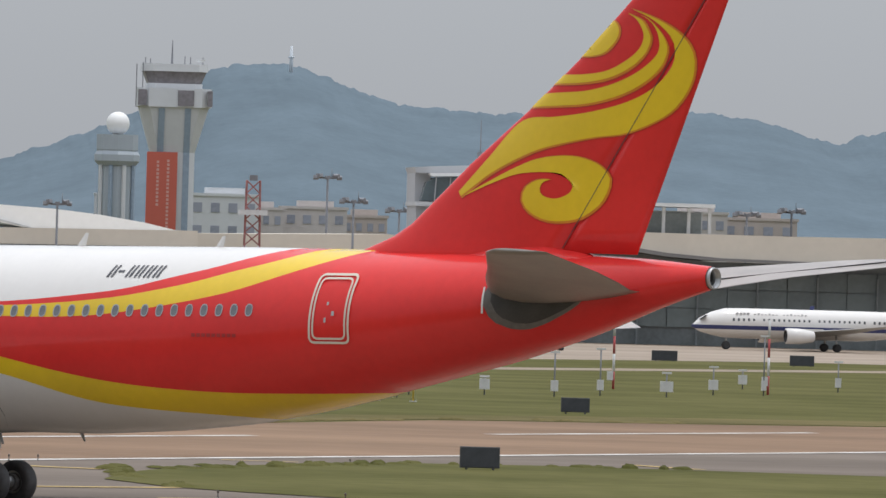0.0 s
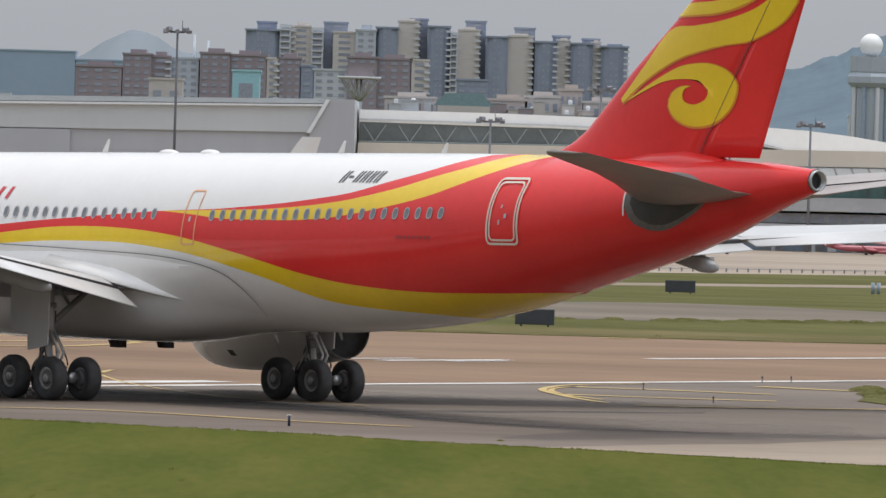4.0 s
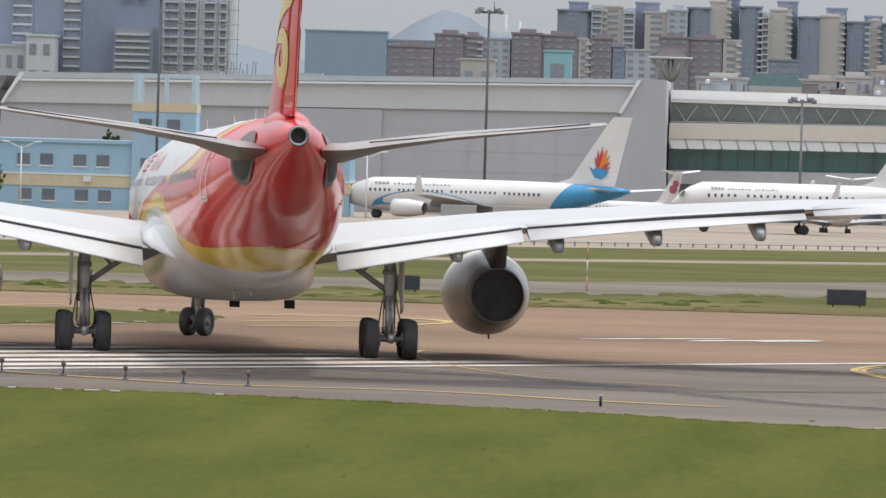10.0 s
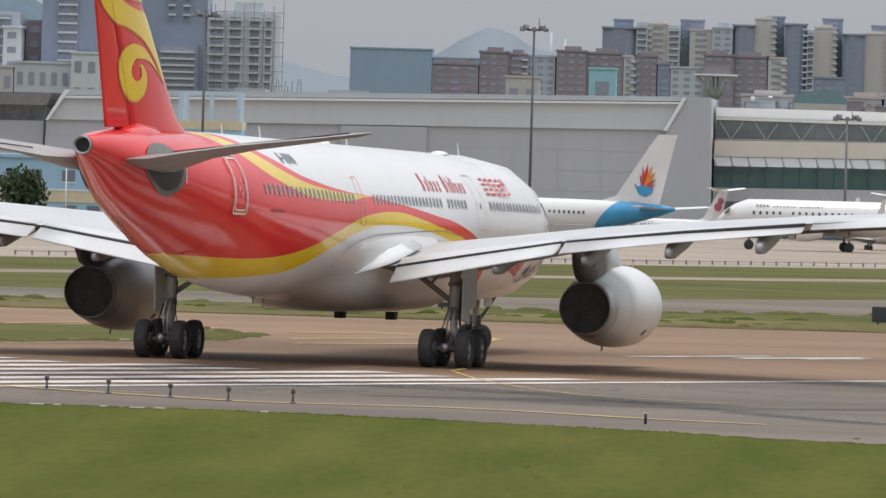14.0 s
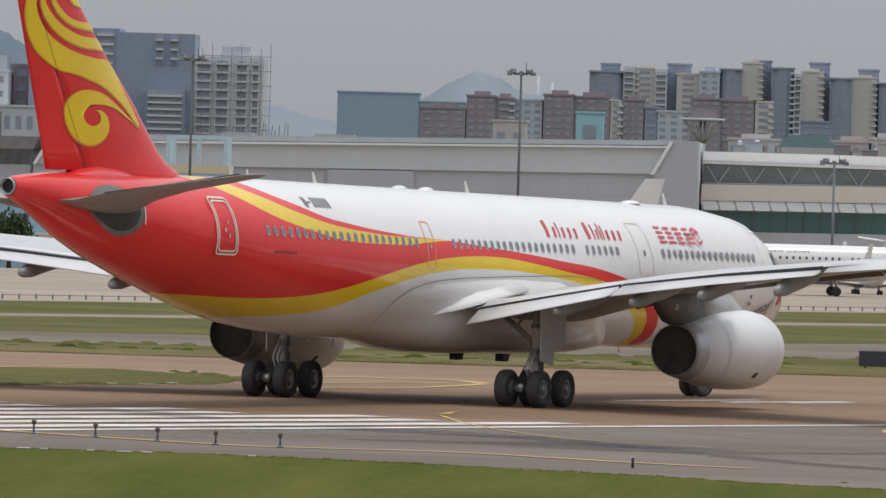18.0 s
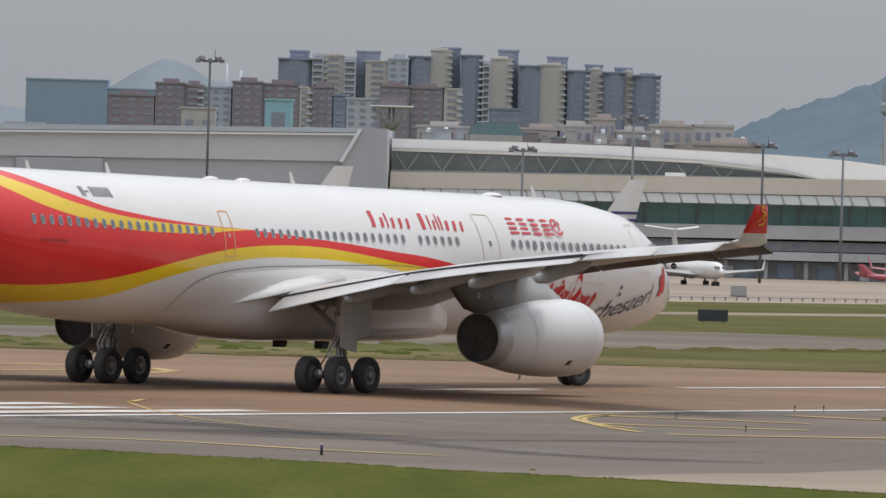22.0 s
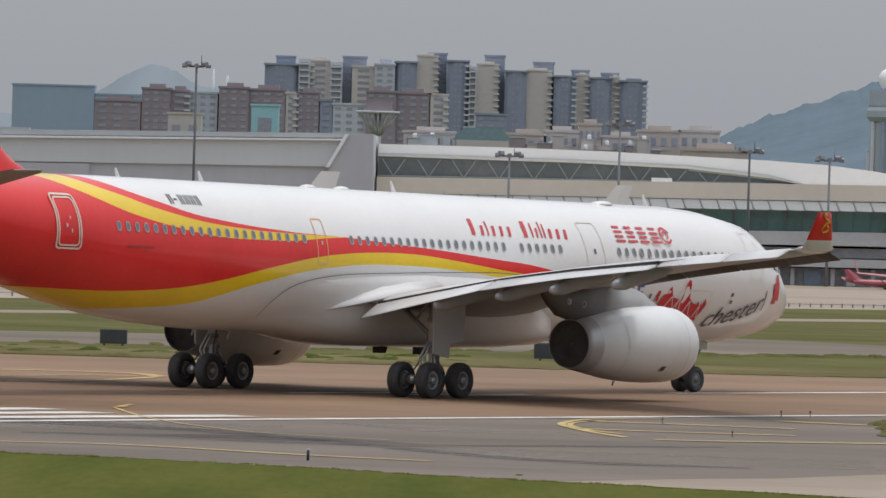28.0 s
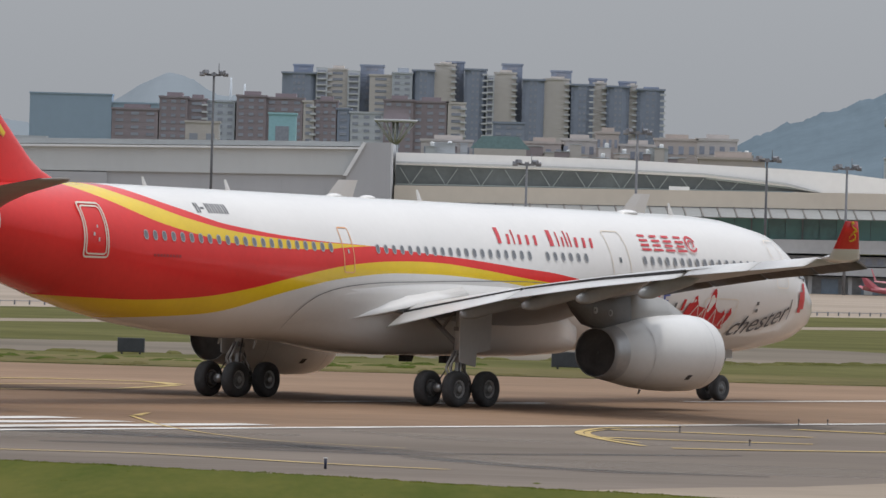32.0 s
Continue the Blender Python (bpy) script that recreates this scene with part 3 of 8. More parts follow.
# windows share one small mesh
bm = bmesh.new()
outer, inner, sill = [], [], []
for k in range(14):
    a = k * math.tau / 14
    u, v = math.cos(a), math.sin(a)
    sx, sy = math.copysign(abs(u) ** 0.8, u), math.copysign(abs(v) ** 0.8, v)
    outer.append(bm.verts.new((sx * 0.135, sy * 0.195, 0.012)))
    inner.append(bm.verts.new((sx * 0.104, sy * 0.16, 0.014)))
for k in range(14):
    bm.faces.new((outer[k], outer[(k + 1) % 14], inner[(k + 1) % 14], inner[k])).material_index = 1
bm.faces.new(inner).material_index = 0
window_mesh = to_mesh("window", finish(bm, False), [M["cabin_glass"], M["window_rim"]])
for side in (1, -1):
    spots = [48.2 - 0.535 * k for k in range(22)] + [33.9 - 0.535 * k for k in range(20)] + [22.5 - 0.535 * k for k in range(6)] + [15.7 - 0.535 * k for k in range(17)]
    for x in spots:
        ob = new("window", window_mesh)
        ob.parent = airliner
        ob.matrix_basis = skin_turn(x, float(np.interp(x, (7, 15, 24, 34, 37, 48.2), (0.88, 0.88, 0.86, 0.83, 0.80, 0.95))), side)


def outline(x0, x1, z0, z1, side, w, r=0.18, off=0.012):
    """A rounded frame painted or sealed round a door."""
    bm = bmesh.new()
    loops = []
    for d in (0.0, w):
        a0, a1, b0, b1 = x0 + d, x1 - d, z0 + d, z1 - d
        rr = max(0.03, r - d)
        pts = []
        for cx, cz, s in ((a1 - rr, b1 - rr, 0), (a0 + rr, b1 - rr, 90), (a0 + rr, b0 + rr, 180), (a1 - rr, b0 + rr, 270)):
            pts += [(cx + rr * math.cos(radians(s + t)), cz + rr * math.sin(radians(s + t))) for t in (0, 30, 60, 90)]
        dense = []
        for p, q in zip(pts, pts[1:] + pts[:1]):
            m = max(1, int(math.dist(p, q) / 0.2))
            dense += [(p[0] + (q[0] - p[0]) * t / m, p[1] + (q[1] - p[1]) * t / m) for t in range(m)]
        loops.append(dense)
    if len(loops[0]) != len(loops[1]):
        loops[1] = [((x - (x0 + x1) / 2) * (x1 - x0 - 2 * w) / (x1 - x0) + (x0 + x1) / 2, (z - (z0 + z1) / 2) * (z1 - z0 - 2 * w) / (z1 - z0) + (z0 + z1) / 2) for x, z in loops[0]]
    o, i = ([bm.verts.new(skin(x, z, side, off)) for x, z in lp] for lp in loops)
    n = len(o)
    for k in range(n):
        bm.faces.new((o[k], o[(k + 1) % n], i[(k + 1) % n], i[k]))
    return finish(bm)


def patch(bm, x0, x1, z0, z1, side, off=0.014, slant=0.0, mi=0, nx=2, nz=3):
    """A small painted rectangle on the hull, leaning by slant."""
    g = [[bm.verts.new(skin(x0 + (x1 - x0) * i / nx + slant * side * (j / nz), z0 + (z1 - z0) * j / nz, side, off)) for i in range(nx + 1)] for j in range(nz + 1)]
    for j in range(nz):
        for i in range(nx):
            bm.faces.new((g[j][i], g[j][i + 1], g[j + 1][i + 1], g[j + 1][i])).material_index = mi
    return bm


for side in (1, -1):
    aft = part("aft_door", outline(50.33, 51.72, 0.0, 2.06, side, 0.07), M["beige_line"], airliner, "red cabin door with a pale double outline")
    part("door_seal", outline(50.45, 51.60, 0.12, 1.94, side, 0.06), M["beige_line"], aft)
    bm = patch(patch(patch(bmesh.new(), 50.9, 50.97, 1.12, 1.22, side), 51.1, 51.2, 0.82, 0.95, side), 50.86, 50.93, 0.62, 0.76, side)
    part("door_handle", finish(bm, False), M["grey_paint"], aft)
    exit_door = part("exit_door", outline(35.5, 36.2, -0.15, 1.6, side, 0.05, 0.12), M["orange_line"], airliner, "narrow emergency exit with an orange outline")
    part("door_handle", finish(patch(bmesh.new(), 35.8, 35.9, 0.6, 0.75, side), False), M["grey_paint"], exit_door)
    mid = part("mid_door", outline(16.75, 18.05, 0.0, 2.0, side, 0.045), M["beige_line"], airliner, "white cabin door with a thin outline")
    part("door_window", finish(patch(bmesh.new(), 17.35, 17.5, 0.75, 0.95, side), False), M["window_glass"], mid)
    part("front_door", outline(4.9, 6.0, 0.0, 1.95, side, 0.045), M["beige_line"], airliner, "white front cabin door with a thin outline")
    part("cargo_door", outline(9.0, 11.4, -2.2, -0.5, side, 0.04), M["beige_line"], airliner, "white cargo hold door outline")
    # airline name in plain blocks of the letters' size
    heights = (1.0, 0.62, 0.9, 0.62, 0.62, 0.62, 0, 1.0, 0.9, 0.62, 1.0, 0.9, 0.62, 0.62, 0.62)
    widths = (0.62, 0.46, 0.16, 0.46, 0.46, 0.46, 0.4, 0.66, 0.16, 0.3, 0.16, 0.16, 0.46, 0.46, 0.42)
    x = 25.85 if side > 0 else 18.95
    for hgt, wd in zip(heights, widths):
        nxt = x - side * wd
        if hgt:
            inset = wd * 0.3 if wd > 0.2 else 0.03
            bm = patch(bmesh.new(), x - side * inset, nxt + side * inset, 1.27, 1.27 + hgt * 0.62, side, slant=-0.14)
            part("name_block", finish(bm, False), M["logo_red"], airliner, "red bar in place of an airline name letter")
        x = nxt - side * 0.075
    for k in range(4):
        bm = bmesh.new()
        x = 15.65 - 0.85 * k if side > 0 else 13.15 + 0.85 * k
        for r in range(4):
            patch(bm, x - side * 0.04 * r, x - side * (0.66 - 0.05 * (r % 2)), 1.28 + 0.18 * r, 1.37 + 0.18 * r, side, nx=3)
        part("emblem_block", finish(bm, False), M["logo_red"], airliner, "red bars in place of a painted character")
    bm = bmesh.new()
    x = 11.95 if side > 0 else 12.0
    for r0, r1, a0, a1 in ((0.24, 0.33, 20, 330), (0.1, 0.17, -60, 200)):
        rims = [[bm.verts.new(skin(x - 1.15 * r * math.cos(radians(a)), 1.62 + r * math.sin(radians(a)), side, 0.016)) for a in np.linspace(a0, a1, 16)] for r in (r0, r1)]
        for j in range(15):
            bm.faces.new((rims[0][j], rims[0][j + 1], rims[1][j + 1], rims[1][j]))
    part("round_emblem", finish(bm, False), M["logo_red"], airliner, "round red emblem of two open rings")
    for k in range(6):
        bm = bmesh.new()
        x = 44.55 - 0.335 * k if side > 0 else 42.6 + 0.335 * k
        if k == 1:
            patch(bm, x, x - side * 0.22, 2.02, 2.08, side)
        else:
            for g in (0.0, 0.15):
                patch(bm, x - side * g, x - side * (g + 0.075), 1.87, 2.23, side, slant=-0.08)
        part("registration_bar", finish(bm, False), M["logo_dark"], airliner, "dark registration mark as plain bars")
    bm = bmesh.new()
    for k in range(9):
        patch(bm, 46.25 + 0.18 * k, 46.38 + 0.18 * k, 0.15, 0.25, side)
    part("small_lettering", finish(bm, False), mat("dull_red", (0.36, 0.025, 0.025), 0.4), airliner, "faint dark lettering as plain bars")
    # city artwork behind the nose
    for a, w0, w1, z0, z1 in ((12.95, 0.18, 0.18, -1.05, -0.6), (15.0, 0.35, 0.35, -0.95, -0.5), (3.45, 0.4, 0.4, -0.95, -0.1), (3.1, 0.35, 0.35, -0.8, 0.25)):
        bm = patch(bmesh.new(), a + w0 / 2, a - w0 / 2, z0, z1, side, slant=-0.12 + 0.3 * (w0 - w1))
        part("painted_block", finish(bm, False), M["logo_red"], airliner, "red painted block on the nose")
    bm = bmesh.new()
    tops = ((12.5, -0.75), (12.2, -0.72), (12.15, -0.5), (12.0, -0.42), (11.95, -0.6), (11.8, -0.85), (11.5, -0.9), (11.1, -0.92), (11.0, -0.45), (10.95, -0.3), (10.85, -0.15), (10.7, -0.12), (10.65, -0.3), (10.6, -0.85), (10.3, -1.05), (9.95, -1.1), (9.9, -0.95), (9.8, -1.1), (9.5, -1.1), (9.45, -0.85), (9.35, -1.0), (9.3, -1.1))
    low = [bm.verts.new(skin(x + 0.25, float(np.interp(x, (9.3, 12.5), (-1.75, -1.22))), side, 0.014)) for x, z in tops]
    high = [bm.verts.new(skin(x, z, side, 0.014)) for x, z in tops]
    for k in range(len(tops) - 1):
        bm.faces.new((low[k], low[k + 1], high[k + 1], high[k]))
    part("painted_skyline", finish(bm, False), M["logo_red"], airliner, "red painted skyline on the nose")
    bm = bmesh.new()
    zig = [(12.3, -1.25), (11.9, -0.8), (11.65, -1.3), (11.25, -0.85), (11.15, -1.4), (10.8, -1.45), (10.55, -0.95), (10.35, -1.5), (9.95, -1.6), (9.75, -1.1), (9.65, -1.65), (9.25, -1.15)]
    for (x0, z0), (x1, z1) in zip(zig, zig[1:]):
        q = [bm.verts.new(skin(x, z, side, 0.02)) for x, z in ((x0, z0), (x1, z1), (x1 - 0.05, z1 - 0.02), (x0 - 0.05, z0 - 0.02))]
        bm.faces.new(q)
    part("art_outline", finish(bm, False), M["white_paint"], airliner, "white zigzag drawn over the red skyline")
    bm = bmesh.new()
    for z0, z1, d in ((-0.98, -0.9, 0.0), (-0.74, -0.66, -0.05), (-0.5, -0.42, -0.1)):
        patch(bm, 14.5 + d, 14.1 + d, z0, z1, side)
    patch(bm, 14.2, 14.1, -0.95, -0.7, side, off=0.017)
    patch(bm, 14.42, 14.3, -0.7, -0.45, side, off=0.017)
    part("art_blocks", finish(bm, False), M["art_blue"], airliner, "blue artwork stroke on the nose")
    bm = bmesh.new()
    for zz in (-0.65, -0.94):
        patch(bm, 7.56, 7.38, zz - 0.07, zz + 0.07, side)
    patch(bm, 13.6, 13.45, -1.1, -0.75, side, slant=-0.1)
    part("static_port", finish(bm, False), M["dark_grey"], airliner, "small dark ports on the nose")

    # cockpit panes
    for a0, a1, z0, z1 in ((1.75, 2.45, 0.35, 0.95), (2.55, 3.3, 0.45, 1.15), (3.4, 4.1, 0.55, 1.15)):
        part("cockpit_pane", finish(patch(bmesh.new(), a0, a1, z0, z1, side, slant=0.12)), M["window_glass"], airliner, "dark cockpit window")


def lettering(text, size):
    """Mesh of a word in the built-in font: (vertices, faces)."""
    cu = bpy.data.curves.new("word", "FONT")
    cu.body, cu.size, cu.shear = text, size, 0.3
    ob = bpy.data.objects.new("word", cu)
    me = ob.to_mesh()
    v, f = [tuple(q.co) for q in me.vertices], [tuple(p.vertices) for p in me.polygons]
    ob.to_mesh_clear()
    bpy.data.objects.remove(ob)
    return v, f


for side in (1, -1):
    v, f = lettering("chester", 1.0)
    bm = bmesh.new()
    end = max(q[0] for q in v)
    vs = []
    for q in v:
        u = q[0] / end if side > 0 else 1 - q[0] / end
        vs.append(bm.verts.new(skin(9.0 - 4.4 * u, -2.06 + 0.82 * u - 0.1 * math.sin(u * math.pi) + 0.04 + q[1] * 1.06, side, 0.016)))
    for q in f:
        if len(set(q)) > 2:
            bm.faces.new([vs[i] for i in q])
    patch(bm, 4.6, 4.52, -1.25, -0.42, side, slant=-0.1)
    part("city_lettering", finish(bm, False), M["logo_dark"], airliner, "dark slanted lettering on the nose")


# ---- fin and rudder ----
def fin_lead(z):
    return float(np.interp(z, (7.9, 8.23, 8.6, 8.98, 9.8, 10.77, 12.37, 13.96, 15.58, 17.0), (49.2, 50.65, 51.6, 52.24, 53.2, 54.31, 56.36, 58.2, 59.85, 61.2)))


def fin_trail(z):
    return 60.3 + (z - 8.29) * 0.395


def fin_hinge(z):
    return 57.9 + (z - 8.5) * 0.64


def fin_half(x, z):
    """Half thickness of the fin."""
    a, b = fin_lead(z), fin_trail(z)
    t = max(0.0, min(1.0, (x - a) / (b - a)))
    return 0.05 * (b - a) * (2.97 * math.sqrt(t) - 1.26 * t - 3.52 * t * t + 2.84 * t ** 3 - 1.03 * t ** 4) * 0.84 + 0.012


bm = bmesh.new()
rings = []
for z in (7.6, 8.23, 8.6, 8.98, 9.4, 9.8, 10.3, 10.77, 11.5, 12.37, 13.2, 13.96, 14.8, 15.58, 16.3, 16.85, 17.0):
    a, b = fin_lead(z), min(fin_hinge(max(z, 8.3)), fin_trail(z))
    xs = [a + (b - a) * (k / 14) ** 1.6 for k in range(15)]
    ring = [A(x, fin_half(x, z) * (0.35 if z == 17.0 else 1), z) for x in xs] + [A(x, -fin_half(x, z) * (0.35 if z == 17.0 else 1), z) for x in xs[::-1]]
    rings.append(ring)
loft(bm, rings)
fin = part("fin", finish(bm), M["red_paint"], airliner, "tall red tail fin with yellow swirls")
bm = bmesh.new()
rings = []
for z in (8.27, 9, 10, 11, 12, 13, 14, 15, 16, 16.95):
    a, b = fin_hinge(z) + 0.035, fin_trail(z)
    xs = [a + (b - a) * k / 8 for k in range(9)]
    rings.append([A(x, fin_half(x, z) * 0.97, z) for x in xs] + [A(x, -fin_half(x, z) * 0.97, z) for x in xs[::-1]])
loft(bm, rings)
rudder = part("rudder", finish(bm), M["red_paint"], airliner, "red rudder")
bm = bmesh.new()
rings = []
for z in (8.0, 8.17):
    xs = [57.6 + 2.65 * k / 8 for k in range(9)]
    rings.append([A(x, fin_half(x, 8.3) * 1.1, z) for x in xs] + [A(x, -fin_half(x, 8.3) * 1.1, z) for x in xs[::-1]])
loft(bm, rings)
part("rudder_base", finish(bm), M["white_paint"], airliner, "pale seal under the rudder")
# fillet hump where fin meets hull
bm = bmesh.new()
rings = []
for x, hh, ww in ((53.0, 0.1, 0.25), (54.4, 0.34, 0.52), (55.8, 0.48, 0.72), (57.2, 0.5, 0.78), (58.4, 0.34, 0.62), (59.4, 0.08, 0.35)):
    rings.append([A(x, ww * math.cos(a), axis_z(x) + 2.4 + 1.08 * hh * math.sin(a)) for a in np.linspace(0, math.tau, 20, endpoint=False)])
loft(bm, rings)
part("fin_fillet", finish(bm), M["red_paint"], airliner)


def even(pts, n=48):
    """n + 1 points at even steps along a smooth path."""
    q = smooth_path([Vector(p) for p in pts], 8)
    run = np.concatenate([[0], np.cumsum([(b - a).length for a, b in zip(q, q[1:])])])
    s = np.linspace(0, run[-1], n + 1)
    return list(zip(np.interp(s, run, [p.x for p in q]), np.interp(s, run, [p.y for p in q])))


def swirl(bm, outer, inner, side, off, grow=0.0, shrink=0.0):
    """A painted ribbon on the fin between two edges given as station and height."""
    rows = []
    for (x0, z0), (x1, z1) in zip(even(outer), even(inner)):
        d = Vector((x1 - x0, z1 - z0))
        d = d.normalized() if d.length > 1e-4 else Vector((0, 0))
        x0, z0, x1, z1 = x0 - d.x * grow, z0 - d.y * grow, x1 + d.x * shrink, z1 + d.y * shrink
        row = []
        for t in (0, 0.25, 0.5, 0.75, 1):
            x, z = x0 + (x1 - x0) * t, z0 + (z1 - z0) * t
            x = max(fin_lead(z) + 0.02, min(fin_trail(z), x))
            row.append(bm.verts.new(A(x, side * (fin_half(x, z) + off), z)))
        rows.append(row)
    for a, b in zip(rows, rows[1:]):
        for k in range(4):
            bm.faces.new((a[k], a[k + 1], b[k + 1], b[k]))
    return bm


SWIRLS = [
    (((54.2, 9.82), (55.29, 10.53), (56.68, 11.15), (57.73, 11.42), (58.85, 11.62), (59.84, 11.74), (60.88, 12.11), (61.54, 12.52), (62.02, 13.18), (62.14, 13.83), (61.96, 14.31), (61.53, 14.7), (60.83, 15.05), (59.93, 15.34)),
     ((54.1, 9.95), (55.1, 10.95), (56.2, 12.03), (57.46, 12.18), (58.5, 12.31), (59.57, 12.54), (60.38, 12.83), (60.99, 13.22), (61.41, 13.71), (61.5, 14.14), (61.37, 14.51), (61.03, 14.83), (60.57, 15.1), (59.93, 15.34))),
    (((56.5, 12.46), (57.41, 12.5), (58.55, 12.58), (59.57, 12.81), (60.37, 13.15), (60.99, 13.62), (61.23, 14.13), (61.13, 14.48), (60.84, 14.83), (60.44, 15.1), (59.8, 15.26)),
     ((56.9, 12.84), (57.34, 12.87), (58.46, 12.94), (59.37, 13.14), (60.12, 13.44), (60.67, 13.8), (60.95, 14.13), (60.94, 14.51), (60.74, 14.88), (60.37, 15.12), (59.8, 15.26))),
    (((57.2, 13.14), (58.31, 13.18), (59.23, 13.32), (59.99, 13.63), (60.48, 14.04), (60.66, 14.42), (60.59, 14.67), (60.35, 14.99), (59.81, 15.21)),
     ((57.5, 13.4), (58.42, 13.42), (59.22, 13.54), (59.91, 13.87), (60.29, 14.18), (60.43, 14.5), (60.36, 14.77), (60.14, 15.04), (59.81, 15.21))),
    (((58.0, 13.96), (58.62, 13.96), (59.11, 14.08), (59.48, 14.44), (59.54, 14.74), (59.36, 14.95), (59.08, 14.99)),
     ((58.0, 13.97), (58.2, 14.12), (58.4, 14.32), (58.6, 14.5), (58.8, 14.7), (58.95, 14.88), (59.08, 14.99))),
    (((54.22, 9.8), (55.1, 10.23), (56.17, 10.71), (57.01, 10.98), (58.05, 11.06), (58.87, 10.89), (59.32, 10.56), (59.37, 10.23), (59.08, 9.71), (58.39, 9.28), (57.48, 9.17), (56.76, 9.37), (56.42, 9.74), (56.53, 10.13), (56.94, 10.35), (57.4, 10.38)),
     ((54.22, 9.8), (55.33, 10.23), (56.19, 10.5), (57.03, 10.58), (57.76, 10.53), (58.12, 10.28), (58.03, 9.99), (57.57, 9.82), (57.16, 9.88), (57.0, 10.05), (57.1, 10.28), (57.4, 10.38))),
]
for side in (1, -1):
    for outer, inner in SWIRLS:
        edge = part("swirl", finish(swirl(bmesh.new(), outer, inner, side, 0.022)), M["yellow_paint"], airliner, "golden yellow painted swirl")
        part("swirl_edge", finish(swirl(bmesh.new(), outer, inner, side, 0.014, 0.07, 0.02)), M["orange_edge"], edge, "orange rim of the swirl")
        part("swirl_shade", finish(swirl(bmesh.new(), outer, inner, side, 0.009, 0.1, 0.0)), M["red_edge"], edge, "dark red painted rim of the swirl")
    bm = bmesh.new()
    for z0, z1 in ((8.4, 17.0),):
        g = [(fin_hinge(z0 + (z1 - z0) * k / 20), z0 + (z1 - z0) * k / 20) for k in range(21)]
        a = [bm.verts.new(A(x - 0.015, side * (fin_half(x, z) + 0.026), z)) for x, z in g]
        b = [bm.verts.new(A(x + 0.015, side * (fin_half(x, z) + 0.026), z)) for x, z in g]
        for k in range(20):
            bm.faces.new((a[k], a[k + 1], b[k + 1], b[k]))
    part("hinge_gap", finish(bm), M["gap_dark"], rudder, "dark rudder hinge gap")


# ---- lifting surfaces ----
def foil(lead, trail, y, z_lead, z_trail, thick, n=12, high=0.6, low=0.4):
    """A section of a wing, trailing edge first, over the top and back."""
    ring = []
    ts = [0.5 - 0.5 * math.cos(math.pi * k / n) for k in range(n + 1)]
    for sgn, seq in ((1, ts[::-1]), (-1, ts[1:-1])):
        for t in seq:
            x, z = lead + (trail - lead) * t, z_lead + (z_trail - z_lead) * t
            h = thick * (2.97 * math.sqrt(t) - 1.26 * t - 3.52 * t * t + 2.84 * t ** 3 - 1.03 * t ** 4) / 0.98
            ring.append(A(x, y, z + (h * high if sgn > 0 else -h * low)))
    return ring


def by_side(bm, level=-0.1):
    """Faces that look down take the second, darker paint, which holds their shade."""
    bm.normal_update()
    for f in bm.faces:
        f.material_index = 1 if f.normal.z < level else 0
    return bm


WING = [(2.3, 19.9, 32.2, 3.95, 3.78, 1.75), (3.2, 20.6, 32.2, 4.0, 3.85, 1.65), (6, 22.8, 32.7, 4.4, 4.25, 1.3), (9.7, 25.5, 33.4, 4.9, 4.75, 1.0), (14, 28.5, 35.0, 5.3, 5.2, 0.78), (19.1, 32.0, 36.6, 5.72, 5.62, 0.6), (24, 35.6, 39.1, 6.02, 5.95, 0.42), (27.6, 38.3, 40.9, 6.25, 6.2, 0.28)]


def wing_at(y):
    ys = [w[0] for w in WING]
    return [float(np.interp(y, ys, [w[k] for w in WING])) for k in range(1, 6)]


def flap_slope(y):
    return float(np.interp(y, (3.3, 9.7), (0.4, 0.23)))


def over_flap(y):
    """How far the fixed wing reaches back over the flap, and the height of its edge there."""
    a, b, za, zb, t = wing_at(y)
    more = float(np.interp(y, (9.7, 19.1, 19.3), (0.65, 0.4, 0.0)))
    return b + more, zb + (0.14 - flap_slope(y) * (more + 0.35) if more else 0.0)


